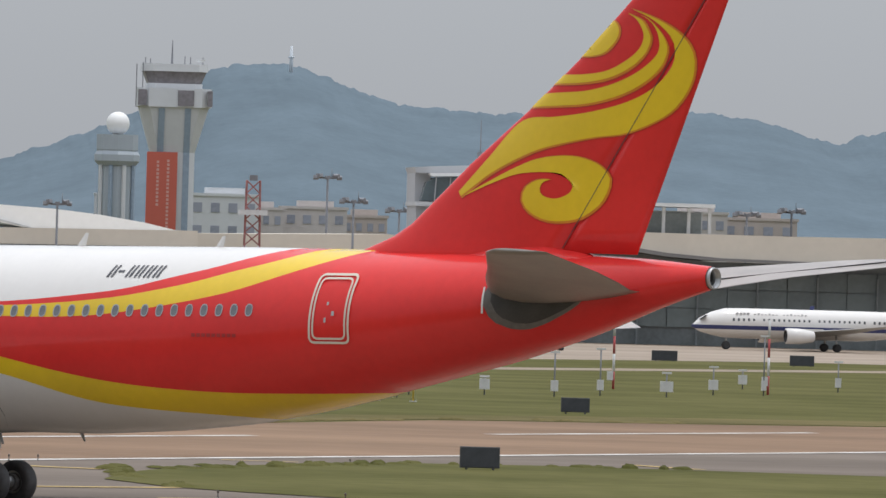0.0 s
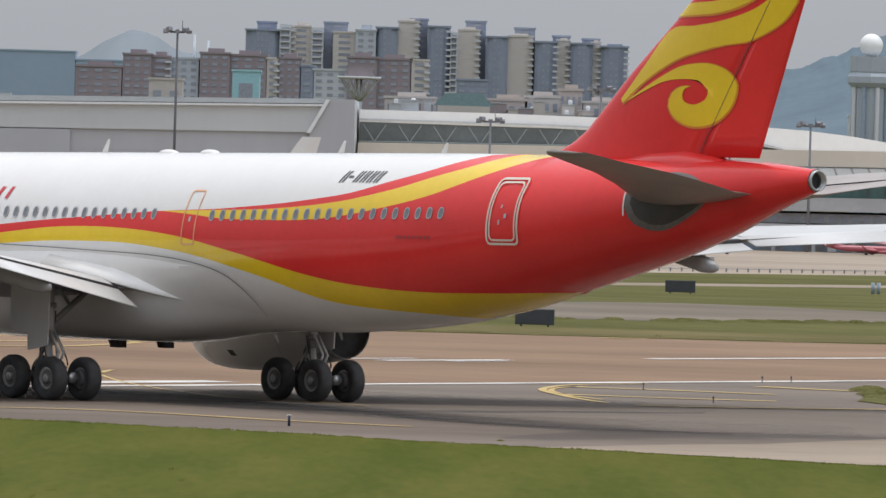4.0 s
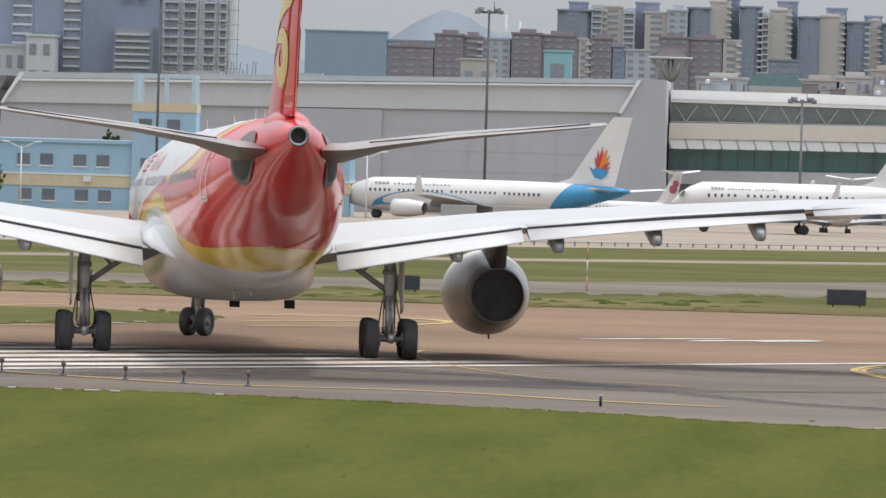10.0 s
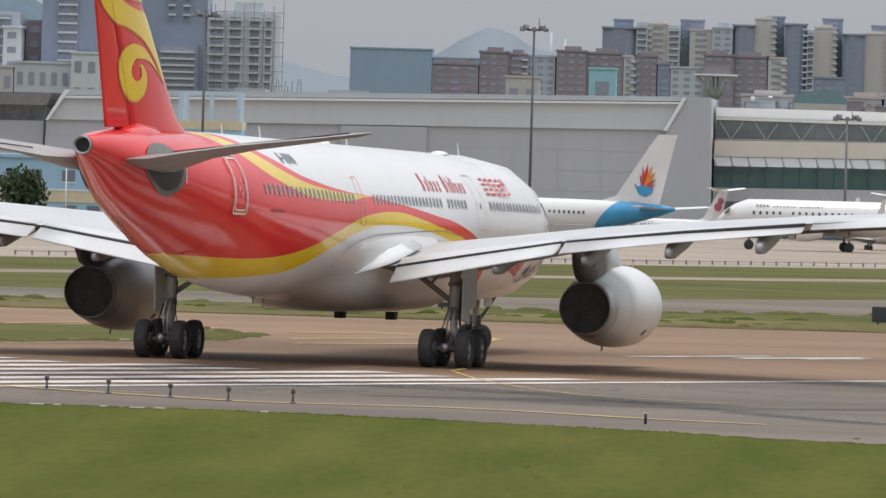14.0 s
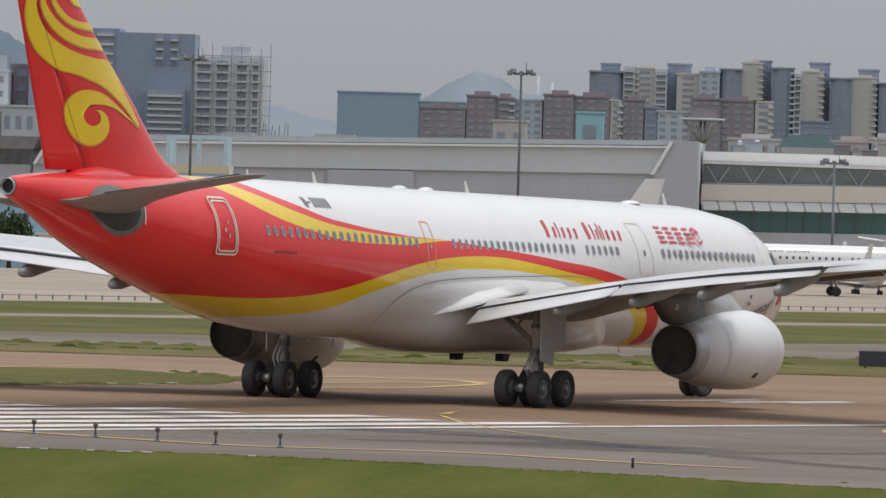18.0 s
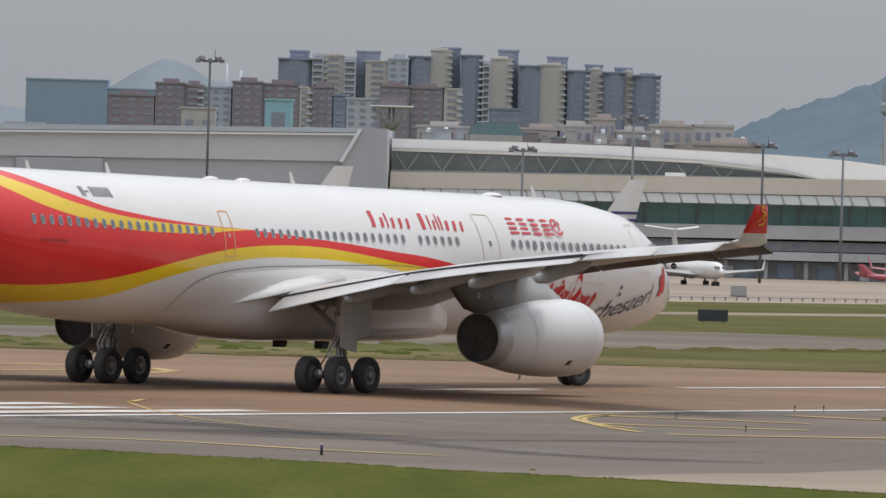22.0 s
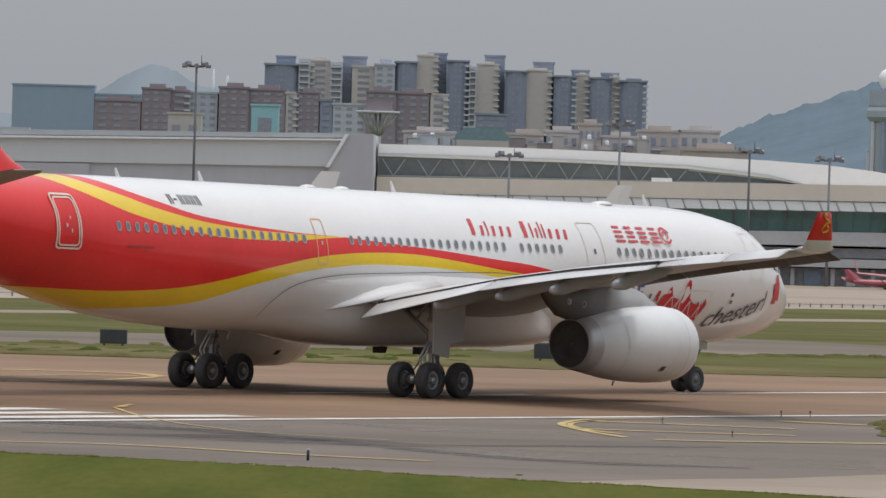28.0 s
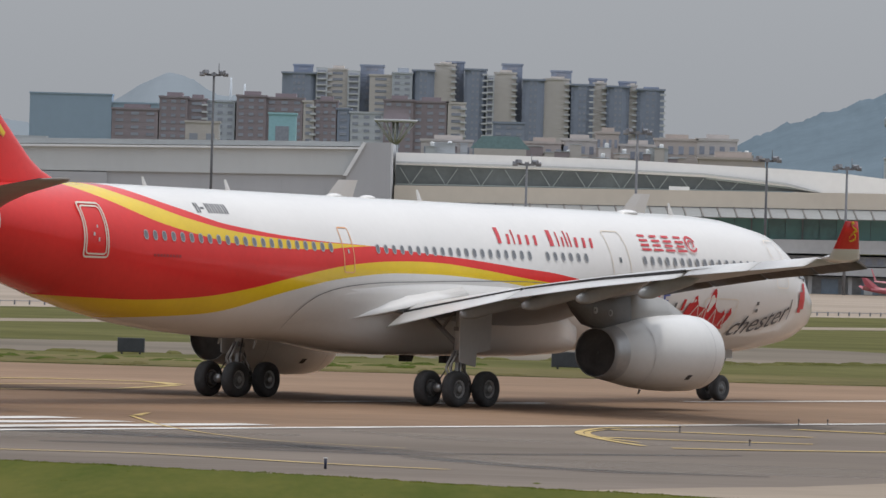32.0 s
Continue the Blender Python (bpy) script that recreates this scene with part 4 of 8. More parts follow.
for side in (1, -1):
    bm = bmesh.new()
    rings = []
    for y, a, b, za, zb, t in WING:
        b, zb = over_flap(y)
        rings.append([Vector((p.x * side, p.y, p.z)) for p in foil(a, b, y, za, zb, t, 12, 0.32, 0.46)])
    loft(bm, rings)
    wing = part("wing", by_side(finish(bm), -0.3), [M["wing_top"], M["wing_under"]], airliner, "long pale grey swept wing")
    # flaps, let down behind the wing
    for y0, y1 in ((3.35, 9.6), (9.8, 19.0)):
        bm = bmesh.new()
        rings = []
        for y in np.linspace(y0, y1, 5):
            a, b, za, zb, t = wing_at(y)
            ch = float(np.interp(y, (3.3, 9.7, 19.1), (2.25, 2.3, 1.5)))
            rings.append([Vector((p.x * side, p.y, p.z)) for p in foil(b - 0.35, b - 0.35 + ch, y, zb - 0.02, zb - 0.02 - ch * flap_slope(y), 0.26 * ch / 2.4, 6)])
        loft(bm, rings)
        part("flap", finish(bm), M["flap_grey"], wing, "pale lowered trailing flap")
        bm = bmesh.new()
        rings = []
        for y in np.linspace(y0, y1, 5):
            b, zb = over_flap(y)
            rings.append([Vector((side * y, A(x, 0, 0).y, z)) for x, z in ((b - 0.12, zb + 0.035), (b + 0.12, zb + 0.01), (b + 0.12, zb - 0.2), (b - 0.12, zb - 0.2))])
        loft(bm, rings)
        part("flap_slot", finish(bm, False), M["gap_dark"], wing, "dark slot ahead of the flap")
    for y0, y1 in ((19.3, 23.6), (23.75, 27.3)):
        bm = bmesh.new()
        rings = []
        for y in np.linspace(y0, y1, 3):
            a, b, za, zb, t = wing_at(y)
            rings.append([Vector((p.x * side, p.y, p.z)) for p in foil(b - 0.2, b + 0.8, y, zb + 0.05, zb - 0.27, 0.13, 6)])
        loft(bm, rings)
        part("aileron", finish(bm), M["flap_grey"], wing, "pale aileron")
    # slats along the leading edge
    for y0, y1 in ((4.0, 8.6), (10.2, 14.5), (14.7, 19.0), (19.2, 23.5), (23.7, 27.6)):
        bm = bmesh.new()
        rings = []
        for y in np.linspace(y0, y1, 4):
            a, b, za, zb, t = wing_at(y)
            rings.append([Vector((p.x * side, p.y, p.z)) for p in foil(a - 0.55, a + 0.6, y, za - 0.36 - 0.1 * t, za + 0.12 * t, 0.12 + 0.1 * t, 6)])
        loft(bm, rings)
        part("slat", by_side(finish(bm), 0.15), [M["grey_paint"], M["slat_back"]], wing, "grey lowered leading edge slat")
    # canoe fairings under the flaps
    for y, ln in ((7.4, 3.6), (10.8, 3.4), (14.05, 3.2), (17.5, 2.9)):
        a, b, za, zb, t = wing_at(y)
        bm = bmesh.new()
        rings = []
        for k, r, dz in ((-0.9, 0.05, -0.1), (-0.6, 0.2, -0.28), (-0.2, 0.28, -0.42), (0.1, 0.28, -0.58), (0.3, 0.25, -0.74), (0.45, 0.18, -0.82), (0.53, 0.1, -0.84)):
            rings.append([A(b + k * ln, side * (y + 0.9 * r * math.copysign(abs(math.cos(q)) ** 0.6, math.cos(q))), zb + dz + 1.1 * r * math.copysign(abs(math.sin(q)) ** 0.7, math.sin(q))) for q in np.linspace(0, math.tau, 16, endpoint=False)])
        loft(bm, rings)
        part("flap_fairing", finish(bm), M["fairing_grey"], wing, "grey canoe shaped flap track fairing")
    # thin dark slab over the main gear, added for shade under the wing
    bm = bmesh.new()
    loft(bm, [[A(x, side * y, z) for y, z in ((3.5, 3.5), (6.2, 4.0), (6.2, 3.84), (3.5, 3.36))] for x in (30.6, 32.4)])
    part("gear_bay", finish(bm, False), M["dark_grey"], wing, "dark slab standing for shade under the wing")
    # winglet
    bm = bmesh.new()
    rings, zs = [], (6.35, 6.42, 6.7, 7.2, 7.75)
    for z, y, a, b, t in ((6.22, 27.6, 38.3, 40.92, 0.26), (6.28, 28.1, 39.05, 41.1, 0.2), (6.58, 28.35, 39.5, 41.2, 0.15), (7.1, 28.75, 40.15, 41.42, 0.1), (7.6, 29.12, 40.8, 41.64, 0.05)):
        ring = []
        ts = (1, 0.8, 0.5, 0.2, 0.05, 0)
        lean = max(0.0, min(1.0, (z - 6.22) / 0.36))
        for s, seq in ((1, ts), (-1, ts[1:-1][::-1])):
            for q in seq:
                hh = s * t * math.sqrt(max(0, q * (1 - q))) * 1.2
                ring.append(A(a + (b - a) * q, side * (y - hh * lean), z + hh * (1 - lean)))
        rings.append(ring)
    loft(bm, rings)
    for f in bm.faces:
        f.material_index = 1 if f.calc_center_median().z > 6.6 else 0
    winglet = part("winglet", finish(bm), [M["white_paint"], M["red_paint"]], wing, "red winglet with a small yellow swirl")
    for s2 in (1, -1):
        bm = bmesh.new()
        pts = smooth_path([Vector(q) for q in ((40.6, 7.12, 0), (40.45, 7.08, 0), (40.4, 6.95, 0), (40.62, 6.9, 0), (40.8, 7.02, 0), (40.75, 7.2, 0), (40.6, 7.28, 0), (40.95, 7.38, 0), (41.2, 7.5, 0), (41.1, 7.55, 0))], 5)
        for p, q in zip(pts, pts[1:]):
            yy = side * (28.75 + (p.y - 7.1) * 0.76 - s2 * 0.065)
            vs = [bm.verts.new(A(p.x + d, yy, p.y + e)) for p, d, e in ((p, -0.05, -0.05), (q, -0.05, -0.05), (q, 0.05, 0.06), (p, 0.05, 0.06))]
            bm.faces.new(vs)
        part("winglet_swirl", finish(bm, False), M["yellow_paint"], airliner, "small yellow swirl on the winglet")
    # tailplane
    bm = bmesh.new()
    rings = []
    for y, a, b, z, t, hi, lo in ((0.9, 55.7, 61.05, 7.22, 0.62, 0.3, 0.8), (1.75, 56.25, 61.3, 7.26, 0.58, 0.3, 0.76), (3.0, 57.1, 61.75, 7.47, 0.4, 0.38, 0.52), (5.0, 58.6, 62.4, 7.76, 0.32, 0.44, 0.42), (9.0, 61.4, 63.72, 8.2, 0.17, 0.5, 0.4), (9.6, 62.1, 63.9, 8.28, 0.1, 0.5, 0.4)):
        rings.append([Vector((p.x * side, p.y, p.z)) for p in foil(a, b, y, z + 0.03, z, t, 9, hi, lo)])
    loft(bm, rings)
    tail = part("tailplane", by_side(finish(bm), -0.05), [M["tail_top"], M["tail_under"]], airliner, "brownish grey tailplane with shade painted on its underside")
    bm = bmesh.new()
    rings = []
    for y, b, z in ((2.4, 61.5, 7.44), (9.1, 63.74, 8.22)):
        rings.append([Vector((side * y, A(x, 0, 0).y, zz)) for x, zz in ((b - 1.25 + 0.07 * y, z + 0.1), (b - 1.22 + 0.07 * y, z + 0.1), (b - 1.22 + 0.07 * y, z + 0.06), (b - 1.25 + 0.07 * y, z + 0.06))])
    loft(bm, rings)
    part("elevator_gap", finish(bm, False), M["gap_dark"], tail, "dark elevator hinge line")
    # dark unpainted plate on which the tailplane turns, and the opening in it
    for name, m, off, cx, reach, top, deep, label in (("tail_plate", M["plate_dark"], 0.02, 57.7, 1.62, 0.75, 1.0, "scuffed bare metal plate round the tailplane root"), ("tail_opening", M["dark_hole"], 0.032, 57.78, 1.42, 0.1, 0.82, "dark opening below the tailplane root")):
        bm = bmesh.new()
        rows = []
        for k in range(17):
            u = -1 + 2 * k / 16
            x = cx + reach * u
            zb = 1.5 - deep * float(np.interp(u, (-1, -0.93, -0.75, -0.5, -0.3, -0.1, 0.2, 0.6, 0.85, 1), (0.25, 0.55, 0.82, 0.97, 1.0, 0.96, 0.8, 0.5, 0.27, 0.0)))
            zt = 1.5 + top * math.sqrt(max(0.0, 1 - u * u))
            rows.append([skin(x, zt + (zb - zt) * j / 8, side, off) for j in range(9)])
        loft(bm, rows, closed=False)
        part(name, finish(bm), m, airliner, label)
    bm = patch(bmesh.new(), 56.07, 56.13, 0.95, 1.7, side, off=0.04)
    part("plate_lip", finish(bm, False), M["white_paint"], airliner, "pale metal lip ahead of the tailplane")

# ---- engines ----
for side in (1, -1):
    ctr = A(25, side * 9.3, 2.22)
    ctr.y = 0
    bm = bmesh.new()
    prof = [(21.75, 1.18), (21.6, 1.27), (21.62, 1.33), (21.9, 1.42), (22.6, 1.49), (23.6, 1.5), (24.8, 1.46), (26.0, 1.36), (27.2, 1.18), (28.3, 0.99), (28.55, 0.94), (28.55, 0.915)]
    lathe(bm, [(32.05 - x, r) for x, r in prof], ctr, seg=48)
    engine = part("engine", finish(bm), M["nacelle"], airliner, "pale grey engine nacelle")
    bm = bmesh.new()
    lathe(bm, [(32.05 - 27.75, 1.095), (32.05 - 28.3, 1.0), (32.05 - 28.6, 0.945), (32.05 - 28.6, 0.925), (32.05 - 27.0, 0.93)], ctr, seg=40)
    part("exhaust_nozzle", finish(bm), M["nozzle"], engine, "darker metal exhaust nozzle")
    bm = bmesh.new()
    lathe(bm, [(32.05 - 28.585, 0.924), (32.05 - 28.3, 0.9), (32.05 - 28.25, 0.6), (32.05 - 28.35, 0.3), (32.05 - 28.4, 0.02)], ctr, seg=36)
    part("exhaust_core", finish(bm), M["exhaust"], engine, "sooty black exhaust core")
    bm = bmesh.new()
    lathe(bm, [(32.05 - 21.72, 1.2), (32.05 - 22.5, 1.22), (32.05 - 22.5, 0.35), (32.05 - 22.0, 0.02)], ctr, seg=36)
    part("fan", finish(bm), M["dark_grey"], engine, "dark engine fan")
    bm = bmesh.new()
    rings = []
    for x, zt, zb, w in ((22.8, 3.75, 3.3, 0.1), (24, 4.25, 3.3, 0.22), (26, 4.7, 3.0, 0.26), (27.0, 4.75, 3.0, 0.24)):
        rings.append([A(x, side * (9.3 + dx * w), z) for dx, z in ((-1, zb), (-1, (zb + zt) / 2), (-0.7, zt), (0.7, zt), (1, (zb + zt) / 2), (1, zb))])
    loft(bm, rings)
    pylon = part("pylon", finish(bm), M["light_grey"], airliner, "grey engine pylon")
    bm = bmesh.new()
    rings = []
    for x, zt, zb, w in ((26.6, 4.7, 2.95, 0.265), (28, 4.75, 3.05, 0.25), (29.3, 4.7, 3.3, 0.22), (30.0, 4.65, 3.75, 0.18), (30.6, 4.6, 4.2, 0.08)):
        rings.append([A(x, side * (9.3 + dx * w), z) for dx, z in ((-1, zb), (-1, (zb + zt) / 2), (-0.7, zt), (0.7, zt), (1, (zb + zt) / 2), (1, zb))])
    loft(bm, rings)
    part("pylon_tail", finish(bm), M["pylon_dark"], pylon, "dark heat-stained rear of the pylon")
    for xx, zz in ((28.0, 3.75), (29.0, 3.85)):
        bm = bmesh.new()
        lathe(bm, [(9.5, 0.01), (9.57, 0.13), (9.5, 0.14)], (0, A(xx, 0, 0).y, zz), "X", 14)
        for v in bm.verts:
            v.co.x *= side
        part("round_cover", finish(bm), M["grey_paint"], pylon, "pale round cover plate")
    for s2 in (1, -1):
        bm = bmesh.new()
        q = math.radians(-38)
        p = Vector((ctr.x + s2 * 1.475 * math.cos(q), 32.05 - 23.9, ctr.z + 1.475 * math.sin(q)))
        nrm = Vector((s2 * math.cos(q), 0, math.sin(q)))
        rise = Vector((-s2 * math.sin(q), 0, math.cos(q)))
        bm.faces.new([bm.verts.new(p + nrm * 0.02 + Vector((0, dy, 0)) + rise * dz) for dy, dz in ((-0.2, -0.12), (0.12, -0.12), (0.2, 0.12), (-0.12, 0.12))])
        part("nacelle_vent", finish(bm, False), M["gap_dark"], engine, "small dark vent")
    for xx, r, deep in ((22.45, 1.481, 0.004), (26.35, 1.318, 0.006)):
        bm = bmesh.new()
        lathe(bm, [(32.05 - xx, r), (32.05 - xx - 0.008, r + deep), (32.05 - xx - 0.03, r)], ctr, seg=48)
        part("cowl_seam", finish(bm), M["cowl_seam"], engine)
    bm = bmesh.new()
    rod(bm, A(25.5, side * 9.3, 0.78), A(25.6, side * 9.3, 0.62), 0.05, 0.03)
    part("drain_mast", finish(bm), M["grey_paint"], engine)


# ---- landing gear ----
def wheel_meshes(r, w):
    bm = bmesh.new()
    lathe(bm, [(-w * 0.36, r * 0.52), (-w * 0.46, r * 0.66), (-w * 0.5, r * 0.82), (-w * 0.42, r * 0.94), (-w * 0.25, r * 0.992), (0, r), (w * 0.25, r * 0.992), (w * 0.42, r * 0.94), (w * 0.5, r * 0.82), (w * 0.46, r * 0.66), (w * 0.36, r * 0.52)], axis="X", seg=36)
    tyre = to_mesh("wheel", finish(bm), M["rubber"])
    bm = bmesh.new()
    lathe(bm, [(-w * 0.40, 0.02), (-w * 0.42, r * 0.2), (-w * 0.30, r * 0.24), (-w * 0.26, r * 0.42), (-w * 0.36, r * 0.53), (w * 0.36, r * 0.53), (w * 0.26, r * 0.42), (w * 0.30, r * 0.24), (w * 0.42, r * 0.2), (w * 0.40, 0.02)], axis="X", seg=24)
    for k in range(9):
        a = k * math.tau / 9
        for s in (1, -1):
            rod(bm, (s * w * 0.24, math.cos(a) * r * 0.33, math.sin(a) * r * 0.33), (s * w * 0.31, math.cos(a) * r * 0.33, math.sin(a) * r * 0.33), r * 0.05, seg=6)
    for f in bm.faces:
        p = f.calc_center_median()
        away = math.hypot(p.y, p.z) / r
        f.material_index = 1 if away < 0.215 or away > 0.47 and abs(p.x) < w * 0.34 else 0
    rim = to_mesh("rim", finish(bm), [M["rim_metal"], M["steel"]])
    return tyre, rim


def wheel(meshes, parent, x, y, z):
    ob = new("wheel", meshes[0])
    ob.parent = parent
    ob.matrix_basis = pose(x, y, z)
    tagged(ob, "black rubber tyre with a grey metal rim")
    if parent == airliner:
        hub = new("rim", meshes[1])
        hub.parent = ob
        tagged(hub, "grey metal wheel rim")
    return ob


R_MAIN, R_NOSE = 0.69, 0.53
main_mesh = wheel_meshes(R_MAIN, 0.5)
main_wheels = []
for side in (1, -1):
    for fx in (-0.99, 0.99):
        for fy in (-0.66, 0.66):
            main_wheels.append((wheel(main_mesh, airliner, side * 5.27 + fy, fx, R_MAIN), side * 5.27 + fy, fx))
    bm = bmesh.new()
    cx = side * 5.27
    rod(bm, (cx, -1.2, R_MAIN), (cx, 1.2, R_MAIN), 0.15, seg=12)
    for fx in (-0.99, 0.99):
        rod(bm, (cx - 0.8, fx, R_MAIN), (cx + 0.8, fx, R_MAIN), 0.1, seg=10)
        for fy in (-0.42, 0.42):
            rod(bm, (cx + fy - 0.07, fx, R_MAIN), (cx + fy + 0.07, fx, R_MAIN), 0.26, seg=14)
    part("bogie", finish(bm, False), M["dark_grey"], airliner, "dark four-wheel bogie beam")
    bm = bmesh.new()
    rod(bm, (cx, 0, R_MAIN), (cx, 0.1, 2.0), 0.13, seg=14)
    rod(bm, (cx, 0.08, 1.7), (cx, 0.2, 3.8), 0.2, seg=16)
    rod(bm, (cx, 0.0, 0.85), (cx, 0.0, 1.05), 0.24, seg=14)
    part("strut", finish(bm), M["gear_paint"], airliner, "pale grey painted main gear leg")
    bm = bmesh.new()
    rod(bm, (cx - side * 0.1, 0.15, 2.35), (cx - side * 1.9, 0.4, 3.6), 0.1, seg=10)
    rod(bm, (cx - side * 0.9, 0.25, 3.0), (cx - side * 0.3, 0.2, 3.7), 0.055, seg=8)
    rod(bm, (cx, 0.35, 1.05), (cx, 0.5, 1.55), 0.05, seg=8)
    rod(bm, (cx, 0.5, 1.55), (cx, 0.2, 2.1), 0.05, seg=8)
    rod(bm, (cx + side * 0.22, 0.2, 1.0), (cx + side * 0.2, 0.25, 3.2), 0.03, seg=6)
    rod(bm, (cx - side * 0.2, -0.15, 0.9), (cx - side * 0.18, 0.0, 2.4), 0.025, seg=6)
    part("brace", finish(bm), M["gear_grey"], airliner, "side brace and hydraulic lines")
    bm = bmesh.new()
    for s2 in (-1, 1):
        rod(bm, (cx + s2 * 0.09, -0.3, 0.95), (cx + s2 * 0.09, -0.62, 1.5), 0.045, seg=7)
        rod(bm, (cx + s2 * 0.09, -0.62, 1.5), (cx + s2 * 0.09, -0.1, 2.15), 0.045, seg=7)
    part("torque_link", finish(bm), M["gear_paint"], airliner, "hinged grey torque link")
    for way in (((0.24, -0.25, 0.8), (0.42, -0.4, 1.1), (0.3, -0.3, 1.6), (0.22, 0.0, 2.2), (0.25, 0.1, 3.0)), ((-0.24, -0.9, 0.75), (-0.4, -0.6, 1.0), (-0.32, -0.2, 1.5), (-0.22, 0.1, 2.1))):
        path = smooth_path([Vector((cx + x, y, z)) for x, y, z in way], 4)
        rings = []
        for p, q in zip(path, path[1:]):
            turn = (q - p).to_track_quat("Z", "Y")
            rings.append([p + turn @ Vector((0.025 * math.cos(n * math.tau / 6), 0.025 * math.sin(n * math.tau / 6), 0)) for n in range(6)])
        bm = bmesh.new()
        loft(bm, rings)
        part("brake_hose", finish(bm), M["rubber"], airliner, "black flexible brake hose")
    part("beam_cap", finish(rod(bmesh.new(), (cx, -1.3, 0.72), (cx, -1.22, 0.72), 0.17, seg=14)), M["steel"], airliner, "round metal cap of the bogie beam")
    part("pitch_trimmer", finish(rod(bmesh.new(), (cx, 0.75, 1.0), (cx, 0.1, 1.9), 0.06, seg=8)), M["steel"], airliner, "small bright actuator on the bogie beam")
    for y0, z0, y1, z1, r in ((0.05, 1.95, 0.06, 2.12, 0.24), (0.12, 2.9, 0.125, 3.05, 0.25)):
        part("leg_collar", finish(rod(bmesh.new(), (cx, y0, z0), (cx, y1, z1), r, seg=16)), M["gear_grey"], airliner, "dark collar on the gear leg")
    bm = bmesh.new()
    pts = ((-0.5, 1.72), (0.1, 1.6), (0.55, 1.54), (0.6, 2.08), (1.05, 2.12), (1.5, 2.2), (1.55, 3.3), (1.55, 3.9), (-0.55, 3.75), (-0.55, 3.2))
    rings = [[Vector((cx + side * (0.42 + d), p, z)) for p, z in pts] for d in (0.0, 0.05)]
    loft(bm, rings)
    part("gear_door", finish(bm, False), M["flap_grey"], airliner, "pale grey stepped gear leg door")

nose_gear = part("nose_gear", finish(rod(rod(rod(bmesh.new(), (0, 0, R_NOSE), (0, 0.05, 1.3), 0.09, seg=12), (0, 0.04, 1.1), (0, 0.15, 2.6), 0.14, seg=14), (-0.4, 0, R_NOSE), (0.4, 0, R_NOSE), 0.08, seg=10)), M["gear_paint"], airliner, "pale painted nose gear leg")
nose_gear.matrix_basis = pose(0, 32.05 - 6.63, 0)
nose_mesh = wheel_meshes(R_NOSE, 0.38)
nose_wheels = []
bm = bmesh.new()
bm.from_mesh(nose_mesh[0])
nv = len(bm.faces)
bm.from_mesh(nose_mesh[1])
for k, f in enumerate(bm.faces):
    f.material_index = 0 if k < nv else 1
nose_mesh = (to_mesh("wheel", bm, [M["rubber"], M["rim_metal"]]), None)
for fx in (-0.33, 0.33):
    nose_wheels.append((wheel(nose_mesh, nose_gear, fx, 0, R_NOSE), fx))
bm = bmesh.new()
rod(bm, (0, 0.3, 1.2), (0, 1.4, 2.3), 0.06, seg=8)
rod(bm, (-0.2, 0.05, 1.0), (-0.2, 0.1, 1.4), 0.08, seg=8)
rod(bm, (0.2, 0.05, 1.0), (0.2, 0.1, 1.4), 0.08, seg=8)
part("drag_brace", finish(bm), M["dark_grey"], nose_gear, "nose gear drag brace and taxi lights")
for side in (1, -1):
    bm = box(bmesh.new(), side * 0.55 - 0.02, side * 0.55 + 0.02, 32.05 - 7.3, 32.05 - 6.1, 1.75, 2.4)
    part("nose_gear_door", finish(bm, False), M["light_grey"], airliner, "pale nose gear door")

# small fittings
for x, hgt, ln in ((10.0, 0.5, 0.36), (27.5, 0.46, 0.34), (45.2, 0.36, 0.3), (40.0, 0.42, 0.34)):
    bm = bmesh.new()
    base = axis_z(x) + section(x)[0] + section(x)[1] - 0.03
    loft(bm, [[A(x + dx * ln * (1 - 0.62 * k) + k * 0.5 * hgt, dy * 0.022 * (1 - 0.7 * k), base + hgt * k) for dx, dy in ((-0.5, 0), (0, 1), (0.5, 0), (0, -1))] for k in (0, 0.85, 1)])
    part("blade_antenna", finish(bm, False), M["white_paint"], airliner, "white blade antenna")
for x, ln in ((13.2, 1.2), (31.0, 0.9), (33.2, 0.9)):
    bm = bmesh.new()
    base = axis_z(x) + section(x)[0] + section(x)[1] - 0.05
    loft(bm, [[A(x + ln * k * 0.5, ln * 0.3 * math.sqrt(max(0.02, 1 - k * k)) * math.cos(a), base + max(0, math.sin(a)) * 0.16 * math.sqrt(max(0.02, 1 - k * k))) for a in np.linspace(0, math.tau, 14, endpoint=False)] for k in np.linspace(-1, 1, 9)])
    part("antenna_dome", finish(bm), M["white_paint"], airliner, "low white antenna dome")
for x, y in ((28.4, 0.14), (28.4, 2.06)):
    bm = bmesh.new()
    loft(bm, [[A(x + dx, y + dy, z) for dx, dy in ((-0.4 + d, -0.17), (0.17, -0.17), (0.17, 0.17), (-0.4 + d, 0.17))] for z, d in ((1.85, 0.0), (1.56, 0.15))])
    part("air_outlet", finish(bm, False), M["gap_dark"], airliner, "dark air outlet flap under the belly")
for x, y, z in ((40.2, 0.0, -2.95), (37.4, -0.4, -3.08)):
    bm = rod(bmesh.new(), A(x, y, axis_z(x) + z + 0.2), A(x + 0.15, y, axis_z(x) + z - 0.08), 0.06, 0.03, 8)
    part("drain_mast", finish(bm), M["light_grey"], airliner, "small drain mast")


